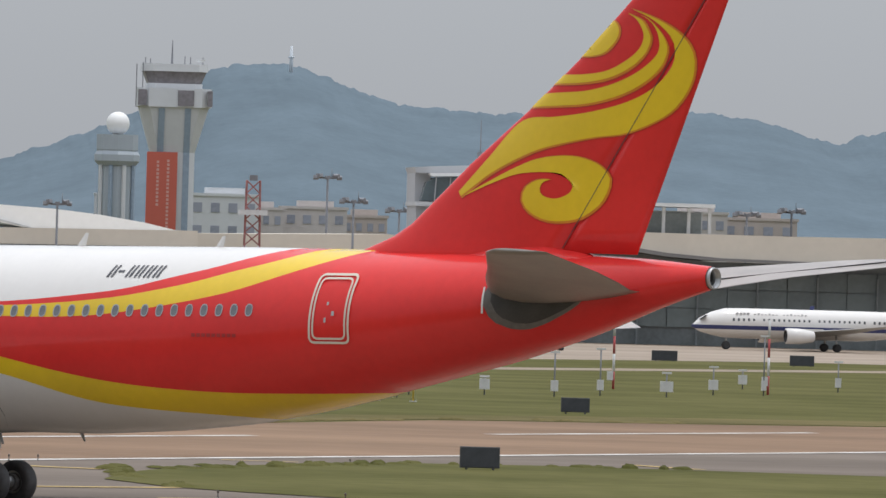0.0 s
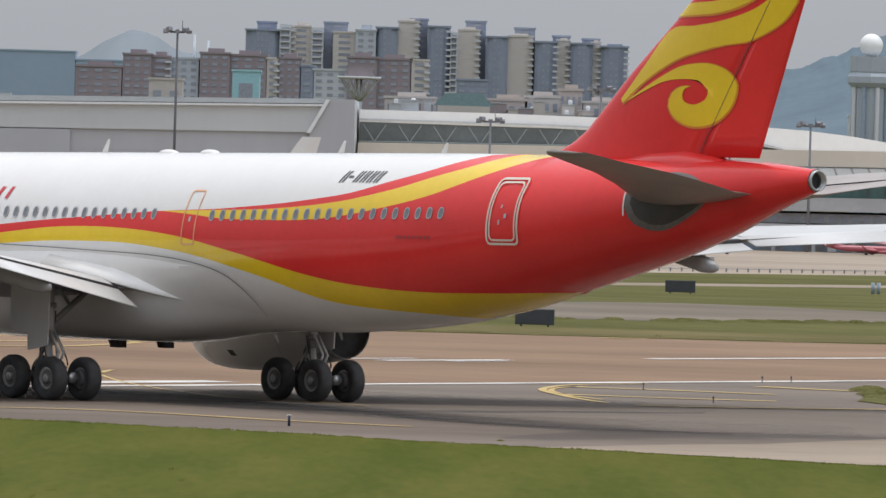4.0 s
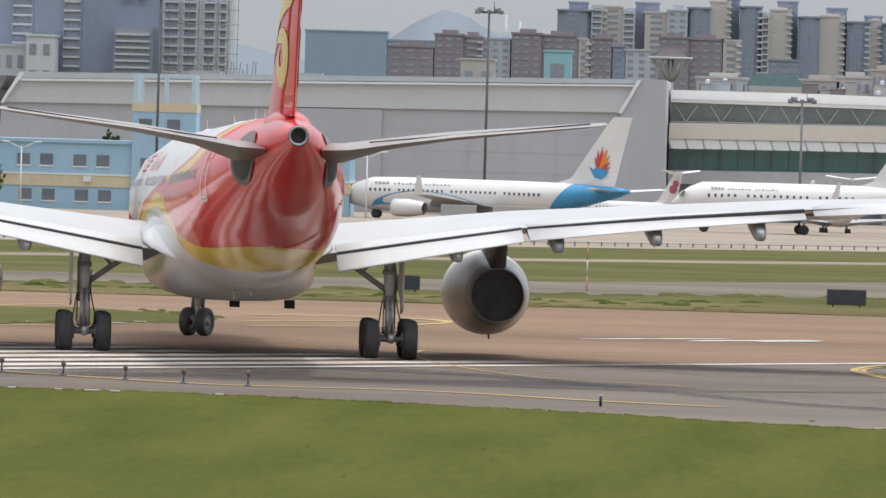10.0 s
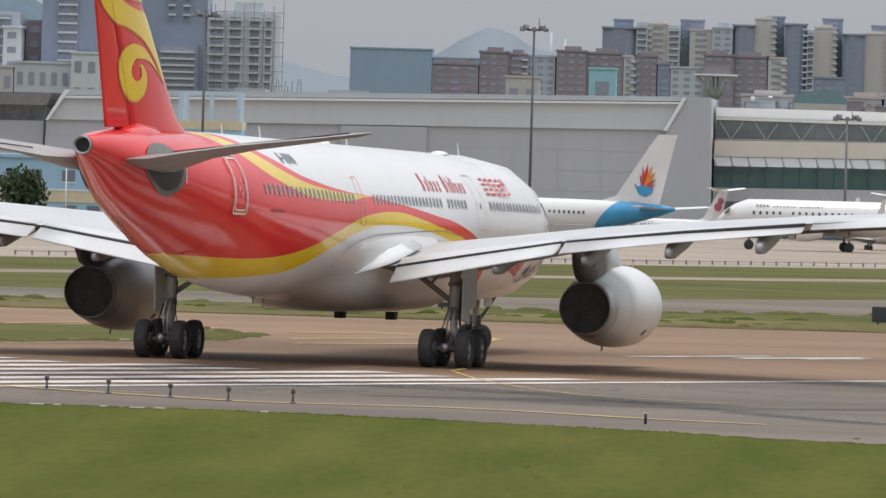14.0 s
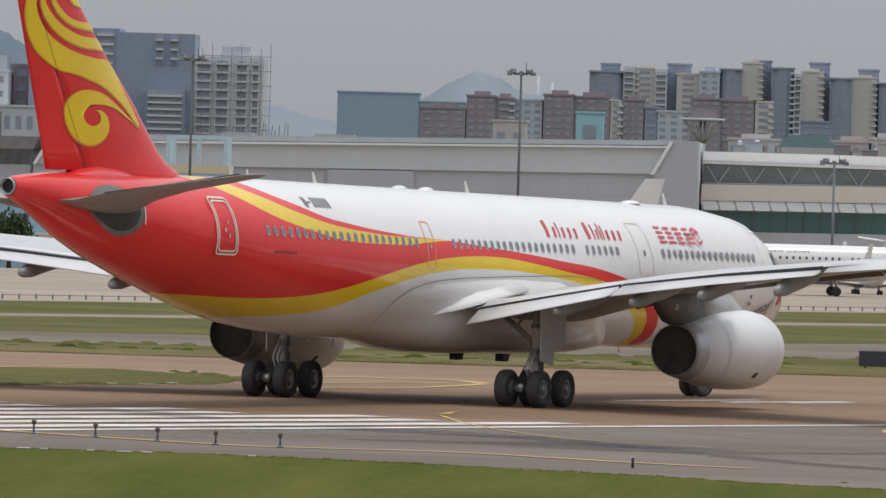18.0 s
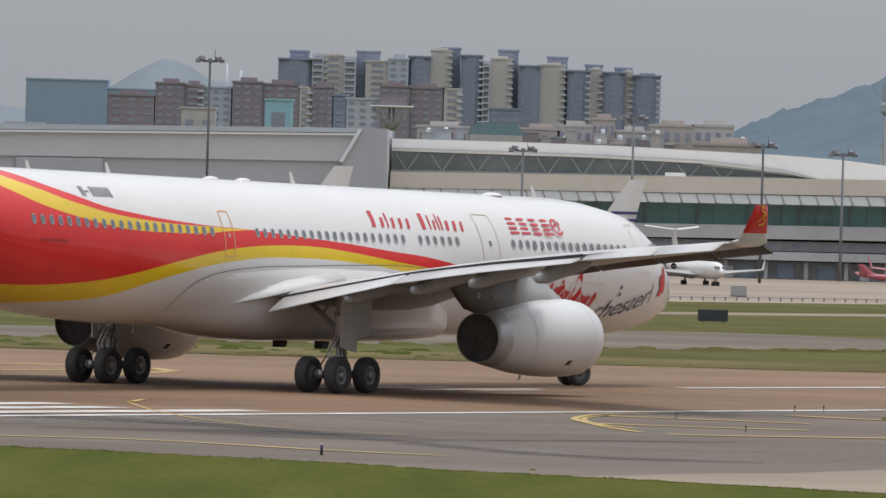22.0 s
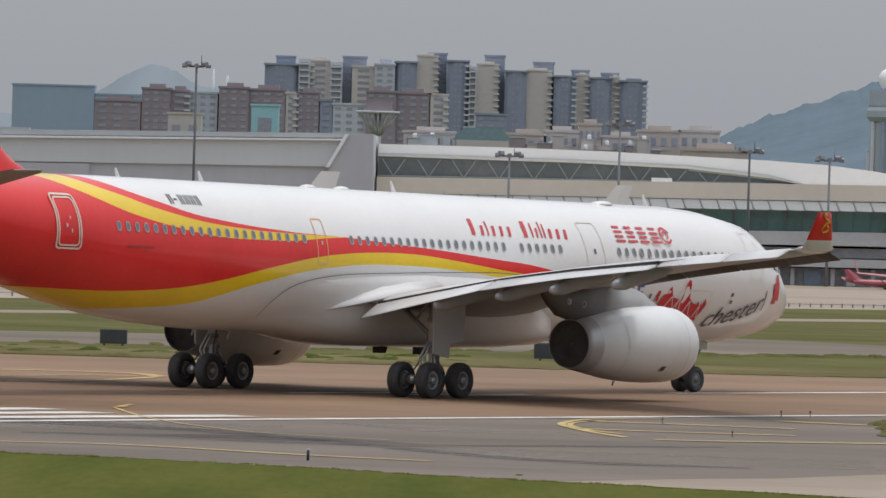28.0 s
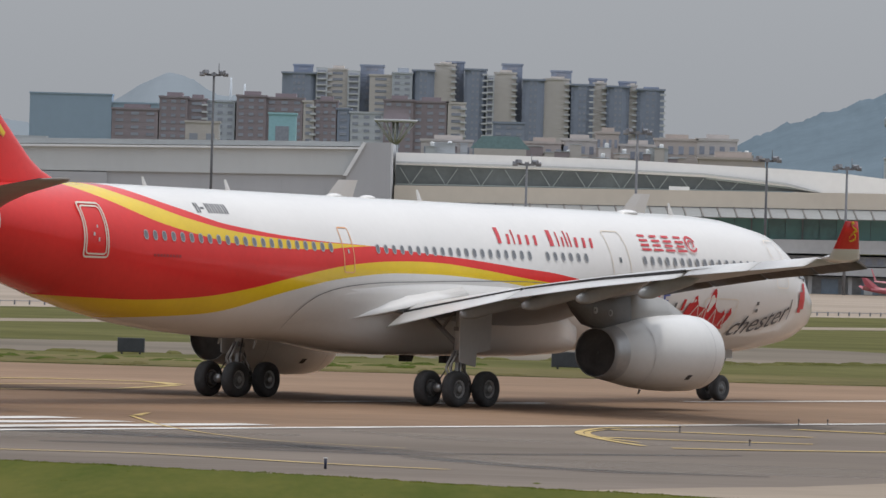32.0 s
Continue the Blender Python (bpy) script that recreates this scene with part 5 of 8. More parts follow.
# ---- materials of the far side ----
M["hangar_wall"] = mat("hangar_wall", (0.42, 0.427, 0.442), 0.7, vary=0.05, scale=0.06, fine=0.8, stretch=(1, 1, 0.2))
M["hangar_upper"] = mat("hangar_upper", (0.51, 0.526, 0.526), 0.7, vary=0.05, scale=0.06, fine=0.8, stretch=(1, 1, 0.2))
M["hangar_roof"] = mat("hangar_roof", (0.36, 0.37, 0.37), 0.7, vary=0.08, scale=0.1, fine=1)
M["hangar_seam"] = mat("hangar_seam", (0.415, 0.422, 0.437), 0.7, vary=0.06)
M["trim_white"] = mat("trim_white", (0.72, 0.73, 0.73), 0.6, vary=0.05)
M["cream"] = mat("cream", (0.68, 0.61, 0.51), 0.7, vary=0.05, scale=0.1, fine=1)
M["roof_white"] = mat("roof_white", (0.78, 0.775, 0.765), 0.6, vary=0.05, scale=0.08, fine=1)
M["oper_glass"] = mat("oper_glass", (0.175, 0.235, 0.215), 0.3, vary=0.1, scale=0.2, fine=1.5)
M["night_glass"] = mat("night_glass", (0.09, 0.115, 0.125), 0.25, vary=0.2, scale=0.3, fine=1.5)
M["teal_glass"] = mat("teal_glass", (0.15, 0.215, 0.215), 0.25, scale=0.12, fine=1.2, random=0.45, second=(0.2, 0.4, 0.375))
M["hall_glass"] = mat("hall_glass", (0.19, 0.222, 0.222), 0.25, vary=0.2, scale=0.12, fine=1.2, random=0.35)
M["dark_glass"] = mat("dark_glass", (0.2, 0.225, 0.23), 0.3, vary=0.25, scale=0.2, fine=2)
M["clear_glass"] = mat("clear_glass", (0.135, 0.155, 0.16), 0.3, vary=0.2, scale=0.2, fine=1.5)
M["mullion_grey"] = mat("mullion_grey", (0.25, 0.275, 0.28), 0.6, vary=0.08)
M["concrete_wall"] = mat("concrete_wall", (0.5, 0.505, 0.51), 0.8, vary=0.1, scale=0.15, fine=1.5)
# shade of roof gaps and recessed floors as a grey; also glazing bars
M["shadow_gap"] = mat("shadow_gap", (0.35, 0.355, 0.365), 0.8, vary=0.2)
M["truss"] = mat("truss", (0.5, 0.51, 0.515), 0.6, vary=0.08)
M["rib_brown"] = mat("rib_brown", (0.17, 0.155, 0.145), 0.6, vary=0.1)
M["vee_steel"] = mat("vee_steel", (0.3, 0.335, 0.325), 0.6, vary=0.08)
M["canopy"] = mat("canopy", (0.27, 0.275, 0.27), 0.6, vary=0.08, random=0.2)
M["sky_blue_wall"] = mat("sky_blue_wall", (0.33, 0.5, 0.61), 0.8, vary=0.06, scale=0.2, fine=2)
M["frame_blue"] = mat("frame_blue", (0.45, 0.57, 0.64), 0.7, vary=0.06)
M["office_pane"] = mat("office_pane", (0.13, 0.15, 0.17), 0.3, vary=0.25, scale=0.6, random=0.4)
M["ochre_wall"] = mat("ochre_wall", (0.6, 0.52, 0.35), 0.8, vary=0.06)
# tower white, grey and cab glass are shifted to carry distance haze
M["tower_white"] = mat("tower_white", (0.61, 0.625, 0.64), 0.7, vary=0.05, scale=0.1, fine=1)
M["tower_grey"] = mat("tower_grey", (0.37, 0.415, 0.455), 0.7, vary=0.06, scale=0.1, fine=1)
M["tower_slot"] = mat("tower_slot", (0.28, 0.35, 0.43), 0.6, vary=0.1)
M["tower_glass"] = mat("tower_glass", (0.22, 0.205, 0.22), 0.3, vary=0.2)
M["banner_red"] = mat("banner_red", (0.55, 0.125, 0.085), 0.7, vary=0.06, scale=0.2)
M["banner_mark"] = mat("banner_mark", (0.62, 0.35, 0.3), 0.7, vary=0.1)
M["radome"] = mat("radome", (0.8, 0.8, 0.79), 0.5, vary=0.04, scale=0.4)
M["pole"] = mat("pole", (0.11, 0.11, 0.115), 0.5, 0.3, vary=0.1)
M["pole_far"] = mat("pole_far", (0.2, 0.205, 0.22), 0.6, vary=0.1)
M["signal_red"] = mat("signal_red", (0.43, 0.075, 0.075), 0.6, vary=0.15)
M["signal_white"] = mat("signal_white", (0.62, 0.61, 0.6), 0.6, vary=0.1)
M["marker_orange"] = mat("marker_orange", (0.55, 0.27, 0.15), 0.6, vary=0.15)
M["signal_yellow"] = mat("signal_yellow", (0.6, 0.42, 0.06), 0.6, vary=0.1)
M["sign_black"] = mat("sign_black", (0.045, 0.048, 0.055), 0.6, vary=0.2, scale=2)
# town paints are paled, blued and low in contrast: distance haze in the colour
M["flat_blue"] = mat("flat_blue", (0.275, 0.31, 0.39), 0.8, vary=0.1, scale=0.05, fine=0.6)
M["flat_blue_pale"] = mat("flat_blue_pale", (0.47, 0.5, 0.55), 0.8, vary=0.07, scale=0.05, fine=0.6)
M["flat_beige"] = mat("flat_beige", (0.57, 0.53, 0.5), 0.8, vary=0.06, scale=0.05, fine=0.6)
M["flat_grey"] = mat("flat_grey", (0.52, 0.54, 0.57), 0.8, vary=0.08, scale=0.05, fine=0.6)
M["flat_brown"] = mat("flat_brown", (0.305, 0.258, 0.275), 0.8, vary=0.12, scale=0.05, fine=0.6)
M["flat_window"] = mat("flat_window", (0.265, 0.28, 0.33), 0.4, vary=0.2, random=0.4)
M["balcony"] = mat("balcony", (0.56, 0.57, 0.585), 0.7, vary=0.08)
M["teal_wall"] = mat("teal_wall", (0.33, 0.56, 0.62), 0.8, vary=0.06)
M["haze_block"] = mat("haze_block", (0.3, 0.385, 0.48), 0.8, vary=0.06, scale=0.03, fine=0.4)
M["pale_house"] = mat("pale_house", (0.53, 0.49, 0.47), 0.8, vary=0.08, scale=0.1, fine=1)
M["tan_house"] = mat("tan_house", (0.48, 0.42, 0.385), 0.8, vary=0.08, scale=0.1, fine=1)
# hill and hill_far are greyed and blued to put distance haze into them
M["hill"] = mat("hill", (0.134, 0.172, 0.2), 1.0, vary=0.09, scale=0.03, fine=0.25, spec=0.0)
# mast colour lifted to stand for the haze in front of it
M["haze_mast"] = mat("haze_mast", (0.62, 0.66, 0.7), 0.8, vary=0.06)
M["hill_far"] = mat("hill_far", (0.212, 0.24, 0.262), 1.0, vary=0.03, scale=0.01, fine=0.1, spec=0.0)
M["scoured_stone"] = mat("scoured_stone", (0.42, 0.38, 0.3), 0.8, vary=0.15, scale=2, fine=12)
M["leaf"] = mat("leaf", (0.035, 0.055, 0.02), 0.9, vary=0.3, scale=0.8, fine=4, island=0.5)
M["bark"] = mat("bark", (0.09, 0.07, 0.05), 0.9, vary=0.2)
M["sky_paint"] = mat("sky_paint", (0.05, 0.28, 0.5), 0.35, vary=0.08, scale=0.5)
M["pink_paint"] = mat("pink_paint", (0.4, 0.1, 0.12), 0.35, vary=0.08)
M["navy_paint"] = mat("navy_paint", (0.035, 0.045, 0.14), 0.35, vary=0.08)
M["name_grey"] = mat("name_grey", (0.5, 0.49, 0.49), 0.5, vary=0.06)
M["car_white"] = mat("car_white", (0.7, 0.7, 0.7), 0.3, vary=0.04)
GZ = -3.85


def bx(name, m, parent, x0, x1, y0, y1, z0, z1, label="", **tags):
    return part(name, finish(box(bmesh.new(), x0, x1, y0, y1, z0, z1), False), m, parent, label, **tags)


def piece_row(name, me, parent, places):
    """Alike pieces on one mesh."""
    for p in places:
        ob = new(name, me)
        ob.parent = parent
        ob.matrix_basis = p if isinstance(p, Matrix) else pose(*p)


def flat_box(name, w, d, h, m):
    return to_mesh(name, finish(box(bmesh.new(), -w / 2, w / 2, -d / 2, d / 2, -h / 2, h / 2), False), m)


# ---- hangar ----
hangar = thing("hangar", pose(-52, 1190, GZ), "large grey metal hangar with a pale upper band", "hangar")


def H(x, y, z):
    return (x + 52, y - 1190, z - GZ)


def prism(name, m, parent, pts, y0, y1, label=""):
    """A wall slab: an outline in x and z, from y0 to y1."""
    bm = bmesh.new()
    loft(bm, [[Vector((x, y, z)) for x, z in pts] for y in (y0, y1)])
    return part(name, finish(bm, False), m, parent, label)


def hp(name, m, pts, y0, y1, label=""):
    return prism(name, m, hangar, [(x + 52, z - GZ) for x, z in pts], y0 - 1190, y1 - 1190, label)


hp("lower_wall", M["hangar_wall"], [(-96, GZ), (-15.5, GZ), (-16.6, 9.7), (-95.5, 8.8)], 1190.0, 1192.0, "dark grey panelled hangar door wall")
hp("upper_wall", M["hangar_upper"], [(-95.5, 8.8), (-16.6, 9.7), (-14.8, 13.1), (-93.6, 11.6)], 1189.6, 1192.0, "pale grey band above the doors")
hp("roof", M["hangar_roof"], [(-93.8, 11.9), (-14.6, 13.4), (-14.6, 14.0), (-93.0, 12.7)], 1190.5, 1262, "flat grey metal roof")
hp("eaves_trim", M["trim_white"], [(-93.8, 11.55), (-14.8, 13.05), (-14.8, 13.3), (-93.8, 11.85)], 1189.0, 1190.4, "white eaves line")
hp("end_trim", M["trim_white"], [(-95.6, 8.7), (-95.2, 8.7), (-92.6, 12.7), (-93.2, 12.7)], 1188.8, 1189.5, "white sloping edge trim")
hp("end_trim", M["trim_white"], [(-17.0, 9.6), (-16.5, 9.6), (-14.1, 13.9), (-14.6, 13.9)], 1188.8, 1189.5, "white sloping edge trim")
hp("end_wall", M["hangar_wall"], [(-17.2, GZ), (-10.7, GZ), (-11.0, 14.0), (-14.2, 13.9), (-16.6, 9.7)], 1189.2, 1262, "plain grey end block")
hp("left_wing", M["hangar_wall"], [(-140, GZ), (-96, GZ), (-96, 8.6), (-140, 8.2)], 1191, 1262, "grey side hall")
hp("left_wing_roof", mat("brown_roof", (0.2, 0.185, 0.18), 0.8), [(-140, 10.2), (-95.6, 10.6), (-95.0, 12.2), (-140, 11.9)], 1189, 1264, "brown side hall roof")
hp("left_wing_gap", M["shadow_gap"], [(-140, 8.2), (-96, 8.6), (-95.8, 10.6), (-140, 10.2)], 1193, 1262, "dark strip under the roof")
for k in range(14):
    x = -92 + 5.6 * k
    hp("panel_seam", M["hangar_seam"], [(x, GZ), (x + 0.12, GZ), (x + 0.12, 9.0), (x, 9.0)], 1189.96, 1190.05)
for z in (-1.0, 1.6, 4.2, 6.8):
    hp("panel_rail", M["hangar_seam"], [(-95.6, z), (-16.4, z), (-16.4, z + 0.1), (-95.6, z + 0.1)], 1189.97, 1190.02)
hp("door_leaf", mat("hangar_door", (0.4, 0.407, 0.42), 0.7, vary=0.08, scale=0.08), [(-58, GZ), (-47, GZ), (-47, 9.2), (-58, 9.1)], 1189.6, 1190.1, "darker hangar door leaf")
for x, w, hgt in ((-60, 5, 0.6), (-40, 3, 0.5), (-34, 0.6, 0.8), (-25, 6, 0.4), (-72, 4, 0.5)):
    hp("roof_vent", M["hangar_roof"], [(x, 12.6), (x + w, 12.6), (x + w, 13.0 + hgt), (x, 13.0 + hgt)], 1195, 1200, "low roof vent")
for k in range(16):
    a = random.uniform(-1, 1)
    part("roof_aerial", finish(rod(bmesh.new(), H(-72 + k * 0.55, 1200, 12.6), H(-72 + k * 0.55 + a * 0.3, 1200, 13.8 + random.random() * 1.2), 0.06, seg=5), False), M["pole_far"], hangar)

# ---- light blue airside building ----
blue = thing("office_building", pose(-75, 1095, GZ), "light blue two-storey office with an ochre band", "building")


def bp(name, m, x0, x1, z0, z1, y0=0.0, y1=14.0, label=""):
    return bx(name, m, blue, x0 + 75, x1 + 75, y0, y1, z0 - GZ, z1 - GZ, label)


bp("wall", M["sky_blue_wall"], -125, -46.8, GZ, 4.2, label="light blue rendered wall")
bp("band", M["ochre_wall"], -125.1, -46.7, -0.9, 0.45, -0.12, 14.1, "ochre and white band")
bp("band_trim", M["trim_white"], -125.2, -46.65, 0.45, 0.62, -0.2, 14.1)
bp("roof_slab", M["sky_blue_wall"], -125.4, -46.5, 4.2, 4.6, -0.3, 14.3, "pale blue roof edge")
bp("stair_tower", M["sky_blue_wall"], -72.4, -65.0, GZ, 8.2, -0.5, 7, "light blue stair tower")
bp("tower_band", M["ochre_wall"], -72.5, -64.9, 8.1, 9.1, -0.6, 7.1, "ochre tower band")
for x in (-72.4, -71.5, -68.8, -65.6):
    bp("tower_post", M["frame_blue"], x, x + (0.3 if x == -71.5 else 0.5), 9.1, 12.2, -0.5, 0.0, "pale blue open frame post")
bp("tower_beam", M["frame_blue"], -72.4, -65.1, 12.2, 12.55, -0.5, 0.0, "pale blue open frame beam")
bp("tower_beam", M["frame_blue"], -72.4, -65.1, 12.2, 12.5, 5.5, 6.0)
for x in (-72.4, -65.6):
    bp("tower_post", M["frame_blue"], x, x + 0.5, 9.1, 12.2, 5.5, 6.0)
wmesh = to_mesh("window", finish(box(box(bmesh.new(), -0.75, 0.75, -0.05, 0.1, -0.65, 0.65), -0.85, 0.85, -0.1, 0.0, -0.85, -0.68, 1), False), [M["office_pane"], M["trim_white"]])
places = []
for k in range(16):
    x = -122 + 3.3 * k + (0.6 if k % 2 else 0)
    if not -73.5 < x < -64:
        places += [(x + 75, -0.02, 2.2 - GZ), (x + 75 + 0.3, -0.02, -1.9 - GZ)]
for x in (-60, -56.5, -52, -49):
    places += [(x + 75, -0.02, 2.2 - GZ), (x + 75, -0.02, -1.9 - GZ)]
places += [(-70.9 + 75, -0.55, 6.6 - GZ), (-67.6 + 75, -0.55, 6.6 - GZ), (-70.6 + 75, -0.55, 2.0 - GZ)]
piece_row("window", wmesh, blue, places)
for x in (-78, -62, -54):
    bp("air_conditioner", M["trim_white"], x, x + 0.9, -0.3, 0.35, -0.5, -0.1, "outdoor air conditioner unit")


# ---- terminal ----
terminal = thing("terminal_building", pose(20, 1210, GZ), "long airport terminal with a cream parapet and green glass", "terminal")


def tp(name, m, pts, y0, y1, label=""):
    return prism(name, m, terminal, [(x - 20, z - GZ) for x, z in pts], y0 - 1210, y1 - 1210, label)


X0, X1 = -10.6, 66.0


def up(x):
    """The front rises slightly along its length."""
    return (x + 11) / 68 * 0.75


def strip(z0, z1, x0=X0, x1=X1, f=1.0):
    return [(x0, z0 + up(x0) * f), (x1, z0 + up(x1) * f), (x1, z1 + up(x1) * f), (x0, z1 + up(x0) * f)]


tp("parapet", M["cream"], strip(6.5, 8.6), 1208.5, 1260, "cream parapet band")
tp("glass_wall", M["dark_glass"], strip(2.5, 6.5), 1212, 1258, "dark wall behind the glazing")
tp("fascia", M["concrete_wall"], strip(0.75, 2.5), 1207.5, 1258, "grey concrete fascia")
tp("window_strip", M["shadow_gap"], strip(-0.5, 0.75, f=0.5), 1209, 1258, "dark strip of offices")
tp("lower_fascia", M["concrete_wall"], strip(-1.6, -0.5, f=0.3), 1207.8, 1258, "grey lower fascia")
tp("ground_floor", M["shadow_gap"], strip(GZ, -1.6, f=0.0), 1210.5, 1258, "recessed dark ground floor")
pane = flat_box("pane", 2.14, 0.1, 3.5, M["teal_glass"])
piece_row("pane", pane, terminal, [(x - 20, 1.0, 4.25 - GZ + up(x) * 0.9) for x in np.arange(X0 + 1.2, X1, 2.2)])
mull = flat_box("mullion", 0.2, 0.5, 3.7, M["mullion_grey"])
piece_row("mullion", mull, terminal, [(x - 20, 0.8, 4.3 - GZ + up(x) * 0.9) for x in np.arange(X0 + 0.1, X1, 6.6)])
can = flat_box("canopy_panel", 2.16, 3.2, 0.1, M["canopy"])
piece_row("canopy_panel", can, terminal, [pose(x - 20, -2.6, 5.9 - GZ + up(x) * 0.9, 24) for x in np.arange(X0 + 1.2, X1, 2.2)])
rib = flat_box("canopy_rib", 0.16, 3.3, 0.16, M["rib_brown"])
piece_row("canopy_rib", rib, terminal, [pose(x - 20, -2.6, 6.0 - GZ + up(x) * 0.9, 24, 0, 9) for x in np.arange(X0 + 0.1, X1, 2.2)])
office = flat_box("office_window", 0.8, 0.12, 0.7, M["flat_window"])
piece_row("office_window", office, terminal, [(x - 20, -1.1, 0.12 - GZ + up(x) * 0.5) for x in np.arange(X0 + 6, X1, 1.5)])
col = flat_box("column", 0.5, 0.5, 2.3, M["concrete_wall"])
piece_row("column", col, terminal, [(x - 20, -0.6, -2.72 - GZ) for x in np.arange(X0 + 2, X1, 5.2)])
gate = flat_box("gate_opening", 2.2, 0.2, 1.9, M["tower_slot"])
piece_row("gate_opening", gate, terminal, [(x - 20, 0.35, -2.85 - GZ) for x in np.arange(X0 + 4.6, X1, 5.2)])
door = flat_box("service_door", 1.1, 0.2, 1.5, M["trim_white"])
piece_row("service_door", door, terminal, [(x - 20, 0.2, -3.05 - GZ) for x in (33.5, 51.0)])
# clerestory with its trusses, and the white vault above
bm = bmesh.new()
loft(bm, [[Vector((x - 20, y - 1210, z - GZ)) for x, z in ((X0, 8.5), (44, 9.3), (41, 9.9), (30, 10.8), (15, 11.1), (X0, 11.3))] for y in (1224.6, 1236)])
part("clerestory", finish(bm, False), M["clear_glass"], terminal, "dark clerestory glazing")
bm = bmesh.new()
for x in np.arange(X0 + 2, 34, 4.6):
    for dx in (-1.5, 1.5):
        rod(bm, (x - 20, 14.2, 8.75 - GZ), (x - 20 + dx, 14.2, 11.0 - GZ - max(0, x - 22) * 0.06), 0.075, seg=6)
rod(bm, (X0 - 20, 14.2, 8.75 - GZ), (40 - 20, 14.2, 9.2 - GZ), 0.1, seg=6)
rod(bm, (30 - 20, 14.2, 10.7 - GZ), (45 - 20, 14.2, 9.4 - GZ), 0.16, seg=6)
part("truss", finish(bm, False), M["vee_steel"], terminal, "slender steel vee trusses")
vault = [(X0, 12.9), (8, 12.9), (20, 12.75), (30, 12.45), (40, 12.2), (48, 11.8), (54, 11.2), (60, 10.3), (66, 9.0), (66, 8.6), (44, 9.25), (41, 9.85), (30, 10.8), (15, 11.15), (X0, 11.3)]
tp("vault_roof", M["roof_white"], vault, 1224, 1300, "long white curved roof")
tp("roof_gutter", M["truss"], [(X0, 11.75), (15, 11.65), (30, 11.3), (40.5, 10.35), (45, 9.3), (44.6, 9.25), (40, 10.15), (30, 11.1), (15, 11.4), (X0, 11.5)], 1223.6, 1223.9)
for x in (25,):
    bx("roof_plant", M["trim_white"], terminal, x - 20, x - 17.4, 3, 6, 8.7 - GZ, 9.5 - GZ, "white rooftop plant unit")

# swooping concourse further along
concourse = thing("concourse_building", pose(105, 1230, GZ), "terminal concourse with a sweeping pale roof and dark glass", "terminal")


def cp(name, m, pts, y0, y1, label=""):
    return prism(name, m, concourse, [(x - 105, z - GZ) for x, z in pts], y0 - 1230, y1 - 1230, label)


cp("roof", M["cream"], [(60, 7.0), (75, 6.9), (95.5, 7.1), (95.5, 9.4), (92, 9.75), (75, 9.3), (60, 9.0)], 1226, 1300, "pale roof edge of the lower hall")
cp("roof", M["cream"], [(111, 10.85), (120, 9.55), (128.8, 8.35), (136, 7.85), (160, 7.5), (200, 8.0), (200, 11.5), (145, 10.95), (116, 10.98)], 1226.5, 1300, "pale roof sweeping downwards")
cp("roof_edge", mat("brown_edge", (0.21, 0.2, 0.195), 0.8, vary=0.12, scale=0.4), [(95.5, 8.2), (101.4, 9.2), (105.8, 10.2), (111, 10.4), (120, 9.05), (128.8, 7.85), (136, 7.45), (200, 7.1), (200, 7.9), (160, 7.5), (136, 7.85), (128.8, 8.35), (120, 9.55), (111, 10.95), (105.8, 10.7), (102, 10.0), (98.8, 9.4), (94.5, 8.8)], 1225.6, 1298, "arched brown roof edge over the glass")
cp("glass_wall", M["dark_glass"], [(64, GZ), (200, GZ), (200, 7.2), (136, 7.3), (128.8, 7.8), (120, 9.0), (111, 10.3), (105.8, 10.1), (101, 9.0), (95.4, 8.0), (95.4, 7.05), (64, 6.95)], 1236, 1297, "dark green glass wall")
g1 = flat_box("pane", 3.9, 0.15, 2.5, M["hall_glass"])
piece_row("pane", g1, concourse, [(x - 105, 5.6, z - GZ) for x in np.arange(72, 196, 4.0) for z in (-0.2, 2.4, 5.0, 7.6) if z < 4 or x > (92 if z < 6 else 100) and (z < 6 or x < 126)])
g2 = flat_box("pier", 0.22, 0.5, 9.5, M["mullion_grey"])
piece_row("pier", g2, concourse, [(x - 105, 5.0, 0.9 - GZ) for x in np.arange(70, 196, 8.0)])
cp("canopy_rail", M["truss"], [(64, 5.6), (92, 6.2), (92, 6.6), (64, 6.0)], 1226, 1235, "open canopy frame")
can2 = flat_box("canopy_panel", 1.9, 3.0, 0.12, M["canopy"])
piece_row("canopy_panel", can2, concourse, [pose(x - 105, -3.4, 5.6 - GZ + (x - 64) * 0.02, 24) for x in np.arange(66, 92, 2.2)])
cp("base_band", M["concrete_wall"], [(64, 0.4), (96, 0.4), (96, 2.2), (64, 2.2)], 1227, 1236, "grey base band")

# glazed operations building behind
oper = thing("operations_building", pose(112, 1300, GZ), "concrete operations building with a slanted green glass storey", "building")


def op(name, m, pts, y0, y1, label=""):
    return prism(name, m, oper, [(x - 112, z - GZ) for x, z in pts], y0, y1, label)


op("lower_wall", M["hangar_wall"], [(106.2, 6), (121.7, 6), (121.7, 13.6), (106.2, 13.6)], 0, 18, "pale concrete lower storey")
op("stair_wing", M["hangar_wall"], [(101.4, 6), (106.2, 6), (106.2, 14.4), (101.4, 14.4)], 1.5, 18, "grey set-back end of the lower storey")
op("end_wall", M["hangar_wall"], [(101.3, 14.4), (103.2, 14.4), (103.6, 19.2), (101.3, 19.1)], 3, 18, "grey end wall")
op("floor_band", M["concrete_wall"], [(106.0, 13.0), (127, 13.0), (127, 13.75), (106.0, 13.7)], -1.2, 18, "pale floor band")
